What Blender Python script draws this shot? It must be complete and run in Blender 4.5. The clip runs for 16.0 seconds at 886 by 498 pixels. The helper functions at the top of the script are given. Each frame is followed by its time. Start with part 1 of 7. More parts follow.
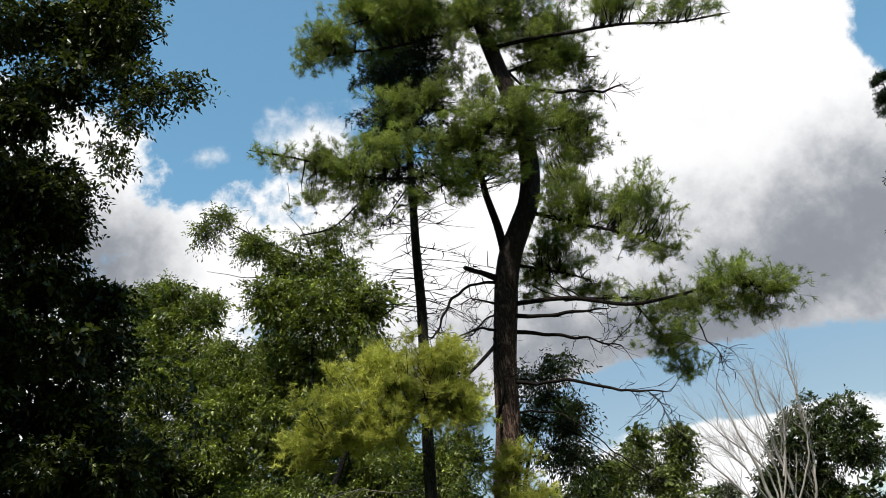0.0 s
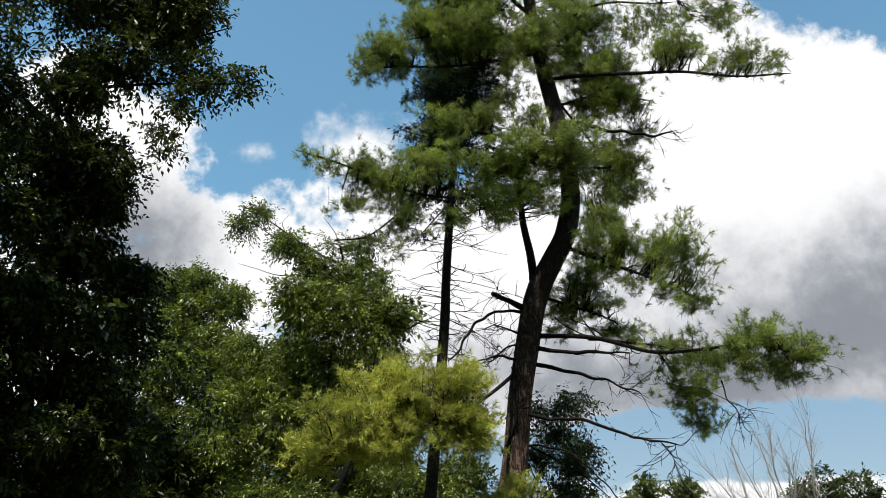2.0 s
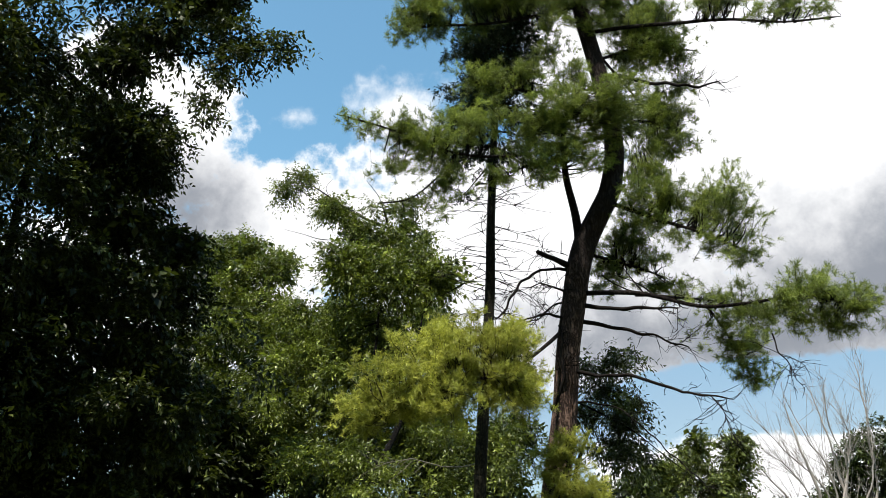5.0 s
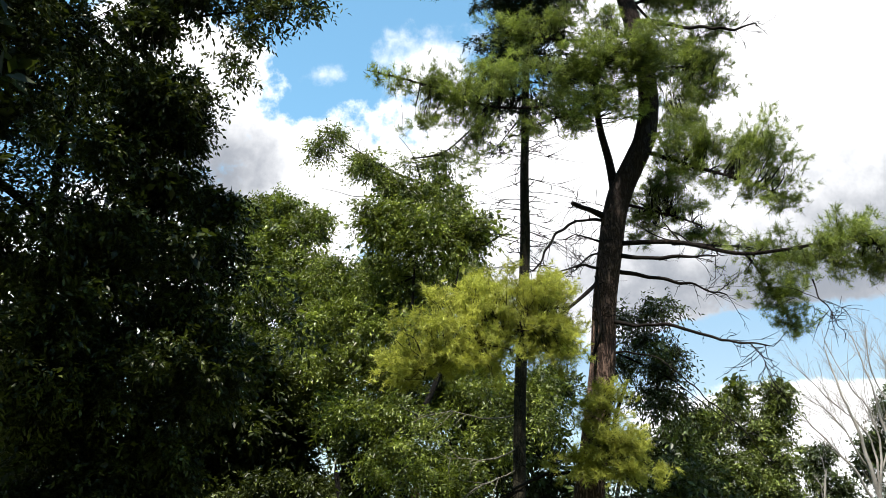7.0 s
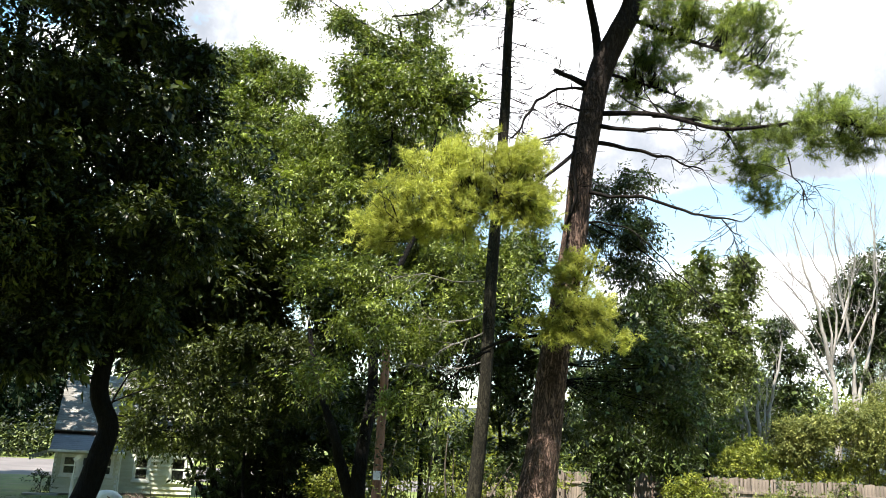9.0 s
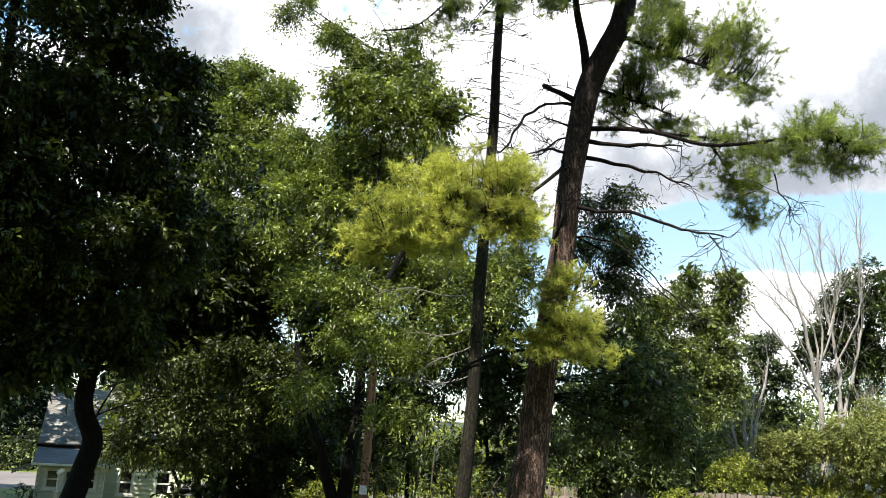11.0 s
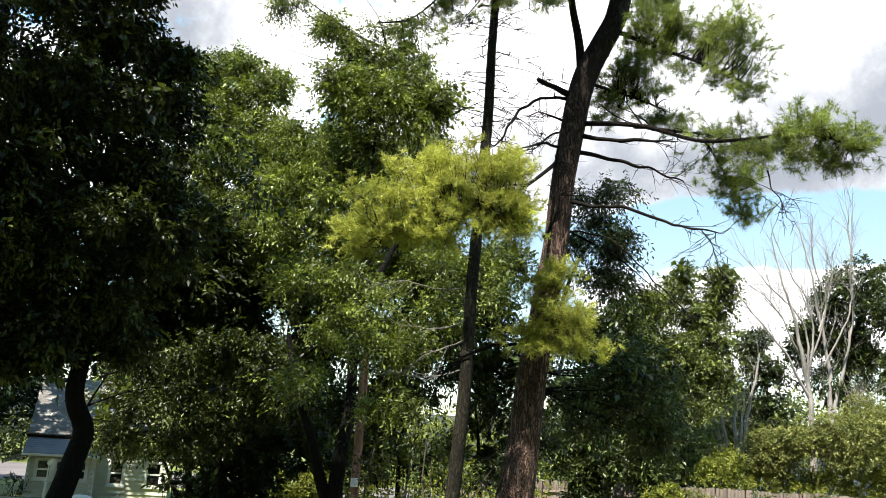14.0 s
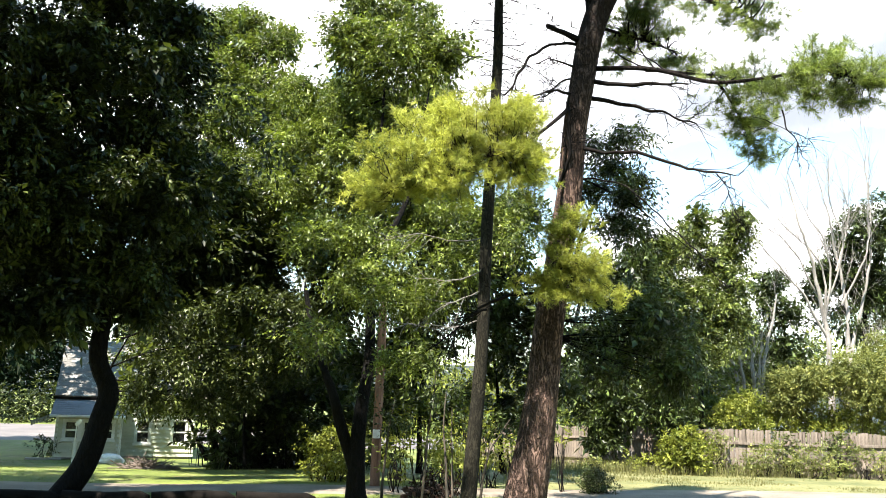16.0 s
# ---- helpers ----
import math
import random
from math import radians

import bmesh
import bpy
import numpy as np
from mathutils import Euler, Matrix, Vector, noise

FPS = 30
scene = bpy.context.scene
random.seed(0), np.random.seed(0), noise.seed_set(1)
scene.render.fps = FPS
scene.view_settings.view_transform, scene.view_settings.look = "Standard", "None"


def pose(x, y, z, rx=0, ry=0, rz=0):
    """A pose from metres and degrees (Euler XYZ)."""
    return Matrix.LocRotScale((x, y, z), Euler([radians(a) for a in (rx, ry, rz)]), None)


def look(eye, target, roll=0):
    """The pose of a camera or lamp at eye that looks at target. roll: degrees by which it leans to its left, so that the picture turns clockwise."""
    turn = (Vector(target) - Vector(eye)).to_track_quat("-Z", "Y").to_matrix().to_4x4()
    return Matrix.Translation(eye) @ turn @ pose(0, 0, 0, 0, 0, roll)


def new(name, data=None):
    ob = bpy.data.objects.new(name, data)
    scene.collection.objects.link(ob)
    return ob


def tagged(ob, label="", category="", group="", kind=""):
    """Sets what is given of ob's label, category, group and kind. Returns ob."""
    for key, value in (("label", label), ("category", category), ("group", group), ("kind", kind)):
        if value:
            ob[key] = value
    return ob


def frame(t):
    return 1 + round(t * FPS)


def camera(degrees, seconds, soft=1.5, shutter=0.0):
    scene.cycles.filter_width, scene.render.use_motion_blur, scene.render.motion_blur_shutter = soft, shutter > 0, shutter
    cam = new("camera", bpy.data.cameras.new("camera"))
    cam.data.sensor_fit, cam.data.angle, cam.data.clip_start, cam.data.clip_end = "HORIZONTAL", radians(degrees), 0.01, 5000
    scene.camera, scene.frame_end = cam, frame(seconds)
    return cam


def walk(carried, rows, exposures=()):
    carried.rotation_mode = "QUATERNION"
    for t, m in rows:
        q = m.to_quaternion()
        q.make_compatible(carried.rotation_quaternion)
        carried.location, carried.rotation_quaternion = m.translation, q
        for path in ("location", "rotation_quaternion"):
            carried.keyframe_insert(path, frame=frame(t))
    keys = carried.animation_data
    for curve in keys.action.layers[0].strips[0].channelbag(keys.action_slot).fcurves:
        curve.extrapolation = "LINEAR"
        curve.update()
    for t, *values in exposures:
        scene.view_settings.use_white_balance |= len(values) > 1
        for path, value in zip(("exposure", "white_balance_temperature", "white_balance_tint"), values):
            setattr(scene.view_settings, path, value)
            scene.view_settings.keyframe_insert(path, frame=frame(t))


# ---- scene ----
# ---------------------------------------------------------------- camera
cam = camera(53.6, 16.0, soft=0.7)
PATH = [
    (0.0, pose(0, 0, 1.9, 116.85, 5.95, -2.14)),
    (0.5, pose(0, 0, 1.9, 117.67, 4.66, -1.71)),
    (1.0, pose(0, 0, 1.9, 118.13, 1.49, -3.01)),
    (1.5, pose(0, 0, 1.9, 118.49, 0.09, -2.85)),
    (2.0, pose(0, 0, 1.9, 118.16, -1.64, -3.75)),
    (2.5, pose(0, 0, 1.9, 117.31, -2.24, -3.94)),
    (3.0, pose(0, 0, 1.9, 116.81, -2.68, -4.15)),
    (5.5, pose(0, 0, 1.9, 114.59, -1.48, 0.79)),
    (6.0, pose(0, 0, 1.9, 113.40, -1.68, 1.65)),
    (6.5, pose(0, 0, 1.9, 112.74, -1.31, 2.01)),
    (7.0, pose(0, 0, 1.9, 112.44, -0.99, 2.24)),
    (7.5, pose(0, 0, 1.9, 109.99, -1.18, 2.24)),
    (8.0, pose(0, 0, 1.9, 104.49, -2.25, 1.99)),
    (8.5, pose(0, 0, 1.9, 103.61, -2.68, 1.31)),
    (9.0, pose(0, 0, 1.9, 103.65, -2.63, 0.09)),
    (9.5, pose(0, 0, 1.9, 104.09, -2.61, -0.31)),
    (10.0, pose(0, 0, 1.9, 104.40, -2.69, -0.50)),
    (12.5, pose(0, 0, 1.9, 104.65, -2.83, -1.06)),
    (13.0, pose(0, 0, 1.9, 104.58, -2.88, -1.19)),
    (13.5, pose(0, 0, 1.9, 104.29, -3.01, -1.03)),
    (14.0, pose(0, 0, 1.9, 104.19, -3.15, -1.31)),
    (14.5, pose(0, 0, 1.9, 103.72, -3.26, -1.57)),
    (15.0, pose(0, 0, 1.9, 102.39, -2.70, -0.62)),
    (15.5, pose(0, 0, 1.9, 101.86, -1.93, -0.24)),
    (16.0, pose(0, 0, 1.9, 101.00, -1.50, 0.00)),
]
EXPOSURES = [(0.0, 0.92), (3.0, 0.95), (5.5, 1.26), (7.0, 1.5), (7.5, 1.62), (8.0, 2.4), (8.5, 2.72), (9.0, 2.2), (9.5, 1.92), (10.0, 1.86), (12.5, 1.86), (14.5, 1.86), (15.0, 2.1), (15.5, 2.37), (16.0, 2.55)]
walk(cam, PATH, EXPOSURES)

# ---------------------------------------------------------------- sky and sun
SUN_TO = Vector((-0.28, -0.54, 1.0)).normalized()
sun_data = bpy.data.lights.new("sun", "SUN")
sun_data.energy, sun_data.angle, sun_data.color = 5.0, radians(0.53), (1.0, 0.94, 0.84)
sun = new("sun", sun_data)
sun.matrix_world = look(SUN_TO * 60, (0, 0, 0))


class Nodes:
    """A short way to write node trees."""

    def __init__(self, tree):
        self.tree = tree
        tree.nodes.clear()

    def add(self, kind, **values):
        node = self.tree.nodes.new(kind)
        for key, value in values.items():
            setattr(node, key, value)
        return node

    def link(self, a, b):
        self.tree.links.new(a, b)

    def put(self, socket, value):
        if isinstance(value, bpy.types.NodeSocket):
            self.link(value, socket)
        else:
            socket.default_value = value

    def math(self, op, a, b=0.0, c=0.0, clamp=False):
        node = self.add("ShaderNodeMath", operation=op, use_clamp=clamp)
        for socket, value in zip(node.inputs, (a, b, c)):
            self.put(socket, value)
        return node.outputs[0]

    def noise(self, vector, scale, detail=4.0, rough=0.55, distortion=0.0):
        node = self.add("ShaderNodeTexNoise")
        self.put(node.inputs["Vector"], vector)
        node.inputs["Scale"].default_value, node.inputs["Detail"].default_value = scale, detail
        node.inputs["Roughness"].default_value, node.inputs["Distortion"].default_value = rough, distortion
        return node.outputs["Fac"]

    def remap(self, value, a, b, c=0.0, d=1.0, smooth=True):
        node = self.add("ShaderNodeMapRange", interpolation_type="SMOOTHSTEP" if smooth else "LINEAR")
        for socket, v in zip(node.inputs, (value, a, b, c, d)):
            self.put(socket, v)
        return node.outputs[0]

    def mix(self, fac, a, b):
        node = self.add("ShaderNodeMix", data_type="RGBA")
        for socket, v in zip((node.inputs[0], node.inputs[6], node.inputs[7]), (fac, a, b)):
            if isinstance(v, tuple):
                v = (*v, 1.0)[:4]
            self.put(socket, v)
        return node.outputs[2]


def build_sky():
    world = bpy.data.worlds.new("sky")
    scene.world = world
    world.use_nodes = True
    n = Nodes(world.node_tree)
    coords = n.add("ShaderNodeTexCoord").outputs["Generated"]
    sky = n.add("ShaderNodeTexSky", sky_type="NISHITA", sun_disc=False)
    sky.sun_elevation = math.asin(SUN_TO.z)
    sky.sun_rotation = math.atan2(SUN_TO.x, SUN_TO.y)
    sky.air_density, sky.dust_density, sky.ozone_density = 1.3, 0.5, 1.2
    xyz = n.add("ShaderNodeSeparateXYZ")
    n.link(coords, xyz.inputs[0])
    azimuth = n.math("ARCTAN2", xyz.outputs[0], xyz.outputs[1])
    height = n.math("ARCSINE", xyz.outputs[2])
    billow = n.math("SUBTRACT", n.noise(coords, 7.0, 8.0, 0.62), 0.5)
    fine = n.math("SUBTRACT", n.noise(coords, 26.0, 6.0, 0.6), 0.5)
    ragged = n.math("ADD", n.math("MULTIPLY", billow, 2.0), n.math("MULTIPLY", fine, 0.9))

    def bank(az, el, wide, high, top=1.0):
        """1 in the middle of a cloud, falling to 0 at its edge."""
        u = n.math("DIVIDE", n.math("SUBTRACT", azimuth, az), wide)
        v = n.math("DIVIDE", n.math("SUBTRACT", height, el), high)
        return n.math("SUBTRACT", top, n.math("SQRT", n.math("ADD", n.math("MULTIPLY", u, u), n.math("MULTIPLY", v, v))))

    # cumulus banks: azimuth, elevation, half width, half height
    cover = n.math("SUBTRACT", n.math("MULTIPLY", n.noise(coords, 2.3, 3.0), 2.4), 2.2)
    for (az, el), wide, high, top in (
        ((0.506, 0.437), 0.38, 0.2, 1.0), ((0.446, 0.587), 0.22, 0.19, 1.3), ((-0.169, 0.455), 0.22, 0.10, 1.0),
        ((-0.384, 0.535), 0.14, 0.10, 1.0), ((0.074, 0.481), 0.26, 0.12, 1.0), ((0.365, 0.180), 0.22, 0.075, 1.0),
        ((0.171, 0.656), 0.12, 0.16, 1.0), ((-0.335, 0.355), 0.30, 0.12, 1.0), ((0.148, 0.395), 0.32, 0.11, 1.1), ((0.310, 0.550), 0.15, 0.12, 1.0), ((0.356, 0.347), 0.3, 0.07, 0.8),
    ):
        cover = n.math("MAXIMUM", cover, bank(az, el, wide, high, top))
    cover = n.math("SUBTRACT", cover, n.math("MULTIPLY", n.math("MAXIMUM", bank(0.691, 0.569, 0.07, 0.08), 0.0), 1.6))
    cover = n.math("SUBTRACT", cover, n.math("MULTIPLY", n.math("MAXIMUM", bank(0.63, 0.76, 0.2, 0.13), 0.0), 1.9))
    # the clear band below the grey cloud
    cover = n.math("SUBTRACT", cover, n.math("MULTIPLY", n.math("MAXIMUM", bank(0.40, 0.27, 0.28, 0.046, 1.0), 0.0), 1.7))
    mask = n.remap(n.math("ADD", cover, n.math("MULTIPLY", ragged, 1.0)), 0.0, 0.3)
    wisp = n.math("MAXIMUM", bank(-0.057, 0.598, 0.11, 0.06), bank(-0.211, 0.579, 0.045, 0.022))
    wisp = n.math("MULTIPLY", n.remap(n.math("ADD", wisp, n.math("MULTIPLY", ragged, 1.5)), 0.05, 0.95), 0.92)
    mask = n.math("MAXIMUM", mask, wisp)
    # the grey undersides of the large cloud
    under = bank(0.518, 0.378, 0.42, 0.15)
    under = n.math("MAXIMUM", under, bank(0.277, 0.350, 0.32, 0.085))
    under = n.math("MAXIMUM", under, bank(0.37, 0.330, 0.30, 0.055, 1.15))
    under = n.math("MAXIMUM", under, bank(-0.319, 0.457, 0.12, 0.1))
    grey = n.remap(n.math("ADD", under, n.math("MULTIPLY", ragged, 0.8)), -0.15, 1.0)
    lit = n.remap(ragged, -0.5, 0.5, 0.94, 1.04)
    tone = n.mix(grey, (1.16, 1.16, 1.17), (0.31, 0.335, 0.38))
    shade = n.add("ShaderNodeMix", data_type="RGBA", blend_type="MULTIPLY")
    shade.inputs[0].default_value = 1.0
    n.link(tone, shade.inputs[6])
    n.link(lit, shade.inputs[7])
    clear, cloud = n.add("ShaderNodeBackground"), n.add("ShaderNodeBackground")
    tint = n.add("ShaderNodeMix", data_type="RGBA", blend_type="MULTIPLY")
    tint.inputs[0].default_value = 1.0
    n.link(n.mix(n.remap(height, 0.22, 0.55), (1.12, 1.09, 1.0), (1.14, 1.56, 1.48)), tint.inputs[7])
    n.link(sky.outputs[0], tint.inputs[6])
    n.link(tint.outputs[2], clear.inputs[0])
    clear.inputs[1].default_value = 0.064
    n.link(shade.outputs[2], cloud.inputs[0])
    cloud.inputs[1].default_value = 0.48
    both, out = n.add("ShaderNodeMixShader"), n.add("ShaderNodeOutputWorld")
    n.link(mask, both.inputs[0])
    n.link(clear.outputs[0], both.inputs[1])
    n.link(cloud.outputs[0], both.inputs[2])
    n.link(both.outputs[0], out.inputs[0])


build_sky()


# ---------------------------------------------------------------- materials
def leaf_material(name, dark, light, through_colour, gloss=0.45, translucent=0.35, specular=0.2):
    mat = bpy.data.materials.new(name)
    mat.use_nodes = True
    n = Nodes(mat.node_tree)
    geo = n.add("ShaderNodeNewGeometry")
    place = n.add("ShaderNodeTexCoord").outputs["Object"]
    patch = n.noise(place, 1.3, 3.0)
    # Random leaf tone, skewed dark in patches so the colour also carries self-shadowing.
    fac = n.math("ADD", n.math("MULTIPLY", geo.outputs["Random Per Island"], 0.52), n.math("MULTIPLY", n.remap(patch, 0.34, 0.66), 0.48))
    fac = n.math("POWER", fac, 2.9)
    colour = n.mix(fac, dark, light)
    base = n.add("ShaderNodeBsdfPrincipled")
    n.link(colour, base.inputs["Base Color"])
    base.inputs["Roughness"].default_value = gloss
    base.inputs["Specular IOR Level"].default_value = specular
    glow = n.add("ShaderNodeBsdfTranslucent")
    n.link(n.mix(fac, tuple(c * 0.8 for c in through_colour), through_colour), glow.inputs[0])
    both, out = n.add("ShaderNodeMixShader"), n.add("ShaderNodeOutputMaterial")
    both.inputs[0].default_value = translucent
    n.link(base.outputs[0], both.inputs[1])
    n.link(glow.outputs[0], both.inputs[2])
    n.link(both.outputs[0], out.inputs[0])
    return mat


def rough_material(name, a, b, scale=3.0, stretch=(1, 1, 1), fine=30.0, bump=0.3, roughness=0.85, spread=(0.35, 0.65), per_piece=0.0, third=None, specular=0.3, metallic=0.0, east=None):
    """Two colours in patches at two scales, with relief; per_piece varies whole objects."""
    mat = bpy.data.materials.new(name)
    mat.use_nodes = True
    n = Nodes(mat.node_tree)
    coords = n.add("ShaderNodeTexCoord").outputs["Object"]
    mapped = n.add("ShaderNodeMapping")
    mapped.inputs["Scale"].default_value = stretch
    n.link(coords, mapped.inputs[0])
    large = n.noise(mapped.outputs[0], scale, 5.0, 0.6)
    small = n.noise(mapped.outputs[0], fine, 4.0, 0.65)
    fac = n.math("ADD", n.math("MULTIPLY", n.remap(large, *spread), 0.6), n.math("MULTIPLY", n.remap(small, 0.3, 0.7), 0.4))
    colour = n.mix(fac, a, b)
    if east:
        xyz = n.add("ShaderNodeSeparateXYZ")
        n.link(coords, xyz.inputs[0])
        side = n.remap(n.math("ADD", xyz.outputs[0], n.math("MULTIPLY", large, 5.0)), 0.5, 7.0)
        colour = n.mix(side, colour, n.mix(fac, *east))
    if third:
        spots = n.remap(n.noise(mapped.outputs[0], scale * 2.7, 3.0, 0.7), 0.56, 0.66)
        colour = n.mix(spots, colour, third)
    if per_piece:
        info = n.add("ShaderNodeObjectInfo").outputs["Random"]
        hsv = n.add("ShaderNodeHueSaturation")
        n.link(colour, hsv.inputs["Color"])
        n.link(n.remap(info, 0, 1, 1 - per_piece, 1 + per_piece, False), hsv.inputs["Value"])
        colour = hsv.outputs[0]
    base, out = n.add("ShaderNodeBsdfPrincipled"), n.add("ShaderNodeOutputMaterial")
    n.link(colour, base.inputs["Base Color"])
    base.inputs["Roughness"].default_value = roughness
    base.inputs["Specular IOR Level"].default_value = specular
    base.inputs["Metallic"].default_value = metallic
    if bump:
        relief = n.add("ShaderNodeBump")
        relief.inputs["Strength"].default_value = bump
        relief.inputs["Distance"].default_value = 0.03
        n.link(n.math("ADD", n.math("MULTIPLY", large, 0.5), n.math("MULTIPLY", small, 0.5)), relief.inputs["Height"])
        n.link(relief.outputs[0], base.inputs["Normal"])
    n.link(base.outputs[0], out.inputs[0])
    return mat


def bark_material(name, dark, light, ridge=9.0, flat=0.16, strength=0.9, upper=None):
    """Furrowed bark: long plates that run up the stem."""
    mat = bpy.data.materials.new(name)
    mat.use_nodes = True
    n = Nodes(mat.node_tree)
    coords = n.add("ShaderNodeTexCoord").outputs["Object"]
    mapped = n.add("ShaderNodeMapping")
    mapped.inputs["Scale"].default_value = (1, 1, flat)
    n.link(coords, mapped.inputs[0])
    furrow = n.noise(mapped.outputs[0], ridge, 4.0, 0.6, 0.6)
    plate = n.remap(n.math("ABSOLUTE", n.math("SUBTRACT", furrow, 0.5)), 0.0, 0.13)
    fine = n.noise(coords, 34.0, 5.0, 0.7)
    broad = n.noise(coords, 1.6, 3.0, 0.6)
    fac = n.math("ADD", n.math("MULTIPLY", plate, 0.6), n.math("MULTIPLY", n.remap(n.math("ADD", n.math("MULTIPLY", fine, 0.6), n.math("MULTIPLY", broad, 0.4)), 0.35, 0.65), 0.4))
    fac = n.math("POWER", fac, 1.5)
    base, out = n.add("ShaderNodeBsdfPrincipled"), n.add("ShaderNodeOutputMaterial")
    colour = n.mix(fac, dark, light)
    # Bark greys with height; the dark tone also carries the crown's shade.
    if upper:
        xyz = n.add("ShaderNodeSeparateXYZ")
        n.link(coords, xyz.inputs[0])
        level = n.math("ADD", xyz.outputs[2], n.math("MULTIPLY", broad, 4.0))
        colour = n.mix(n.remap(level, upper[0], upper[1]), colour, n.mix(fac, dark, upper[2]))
    n.link(colour, base.inputs["Base Color"])
    base.inputs["Roughness"].default_value = 0.9
    base.inputs["Specular IOR Level"].default_value = 0.1
    relief = n.add("ShaderNodeBump")
    relief.inputs["Strength"].default_value, relief.inputs["Distance"].default_value = strength, 0.05
    n.link(n.math("ADD", plate, n.math("MULTIPLY", fine, 0.6)), relief.inputs["Height"])
    n.link(relief.outputs[0], base.inputs["Normal"])
    n.link(base.outputs[0], out.inputs[0])
    return mat


# Near-black low end puts the ash's shade into its leaf colour.
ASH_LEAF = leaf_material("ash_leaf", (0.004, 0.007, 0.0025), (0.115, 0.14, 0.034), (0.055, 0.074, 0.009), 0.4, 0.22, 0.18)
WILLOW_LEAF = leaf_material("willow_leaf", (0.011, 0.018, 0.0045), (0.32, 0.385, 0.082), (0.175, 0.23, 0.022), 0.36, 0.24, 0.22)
LIGHT_LEAF = leaf_material("light_leaf", (0.065, 0.08, 0.013), (0.32, 0.335, 0.058), (0.22, 0.245, 0.028), 0.45, 0.38)
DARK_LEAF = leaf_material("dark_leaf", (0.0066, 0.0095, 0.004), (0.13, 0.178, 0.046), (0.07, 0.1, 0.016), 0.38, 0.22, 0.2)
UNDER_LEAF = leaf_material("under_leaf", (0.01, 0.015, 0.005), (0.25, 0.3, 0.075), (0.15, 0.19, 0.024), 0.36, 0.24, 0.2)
SHRUB_LEAF = leaf_material("shrub_leaf", (0.07, 0.082, 0.024), (0.33, 0.335, 0.1), (0.21, 0.225, 0.05), 0.45, 0.36)
GRASS_BLADE = leaf_material("grass_blade", (0.05, 0.068, 0.012), (0.15, 0.18, 0.034), (0.14, 0.165, 0.025), 0.6, 0.38)
DRY_BLADE = leaf_material("dry_grass_blade", (0.085, 0.085, 0.03), (0.24, 0.22, 0.09), (0.2, 0.19, 0.06), 0.6, 0.38)
PINE_NEEDLE = leaf_material("pine_needle", (0.014, 0.026, 0.007), (0.43, 0.53, 0.098), (0.26, 0.34, 0.04), 0.5, 0.28, 0.25)
PALE_NEEDLE = leaf_material("pale_needle", (0.12, 0.135, 0.024), (0.65, 0.69, 0.14), (0.45, 0.475, 0.06), 0.5, 0.34, 0.2)
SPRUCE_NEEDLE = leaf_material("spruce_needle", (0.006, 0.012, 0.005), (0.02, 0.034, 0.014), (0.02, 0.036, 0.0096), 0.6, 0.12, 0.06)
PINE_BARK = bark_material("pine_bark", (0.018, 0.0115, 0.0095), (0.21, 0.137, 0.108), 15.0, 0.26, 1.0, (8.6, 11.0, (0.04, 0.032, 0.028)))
SPRUCE_BARK = bark_material("spruce_bark", (0.007, 0.0065, 0.005), (0.038, 0.034, 0.023), 20.0, 0.3, 0.6)
# Darker than the trunk's bark: grey upper bark plus crown shade in the colour.
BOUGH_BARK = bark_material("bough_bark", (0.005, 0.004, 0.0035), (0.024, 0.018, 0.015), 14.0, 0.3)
# Near-black: the shade on the trunks is put into the bark colour.
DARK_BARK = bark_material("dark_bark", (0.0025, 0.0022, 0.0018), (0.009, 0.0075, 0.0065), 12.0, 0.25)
DEAD_WOOD = rough_material("dead_wood", (0.11, 0.1, 0.09), (0.27, 0.245, 0.22), 2.0, (1, 1, 0.3), 25.0, 0.3)
GREY_WOOD = rough_material("grey_wood", (0.06, 0.054, 0.046), (0.17, 0.155, 0.135), 2.0, (1, 1, 0.3), 25.0, 0.3)
STEM_WOOD = rough_material("stem_wood", (0.03, 0.024, 0.018), (0.085, 0.068, 0.052), 3.0, (1, 1, 0.4), 20.0, 0.2)
# Colour lowered to near black for crown shade on twigs and dead limbs.
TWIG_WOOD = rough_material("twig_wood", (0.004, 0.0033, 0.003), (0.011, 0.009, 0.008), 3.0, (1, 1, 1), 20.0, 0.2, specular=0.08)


# ---------------------------------------------------------------- mesh helpers
RNG = np.random.default_rng(7)


def mesh_object(name, verts, faces, material, parent=None, label="", smooth=False, kind=""):
    """One mesh object from arrays; faces is an (n, 3) or (n, 4) array."""
    verts, faces = np.asarray(verts, np.float32).reshape(-1, 3), np.asarray(faces, np.int32)
    mesh = bpy.data.meshes.new(name)
    mesh.vertices.add(len(verts))
    mesh.vertices.foreach_set("co", verts.ravel())
    k = faces.shape[1]
    mesh.loops.add(faces.size)
    mesh.loops.foreach_set("vertex_index", faces.ravel())
    mesh.polygons.add(len(faces))
    mesh.polygons.foreach_set("loop_start", np.arange(0, faces.size, k, dtype=np.int32))
    if smooth:
        mesh.polygons.foreach_set("use_smooth", np.ones(len(faces), bool))
    mesh.update(calc_edges=True)
    mesh.validate()
    mesh.materials.append(material)
    ob = new(name, mesh)
    if parent is not None:
        ob.parent = parent
        ob.matrix_parent_inverse = Matrix.Translation(-parent.location)
    return tagged(ob, label=label, kind=kind)


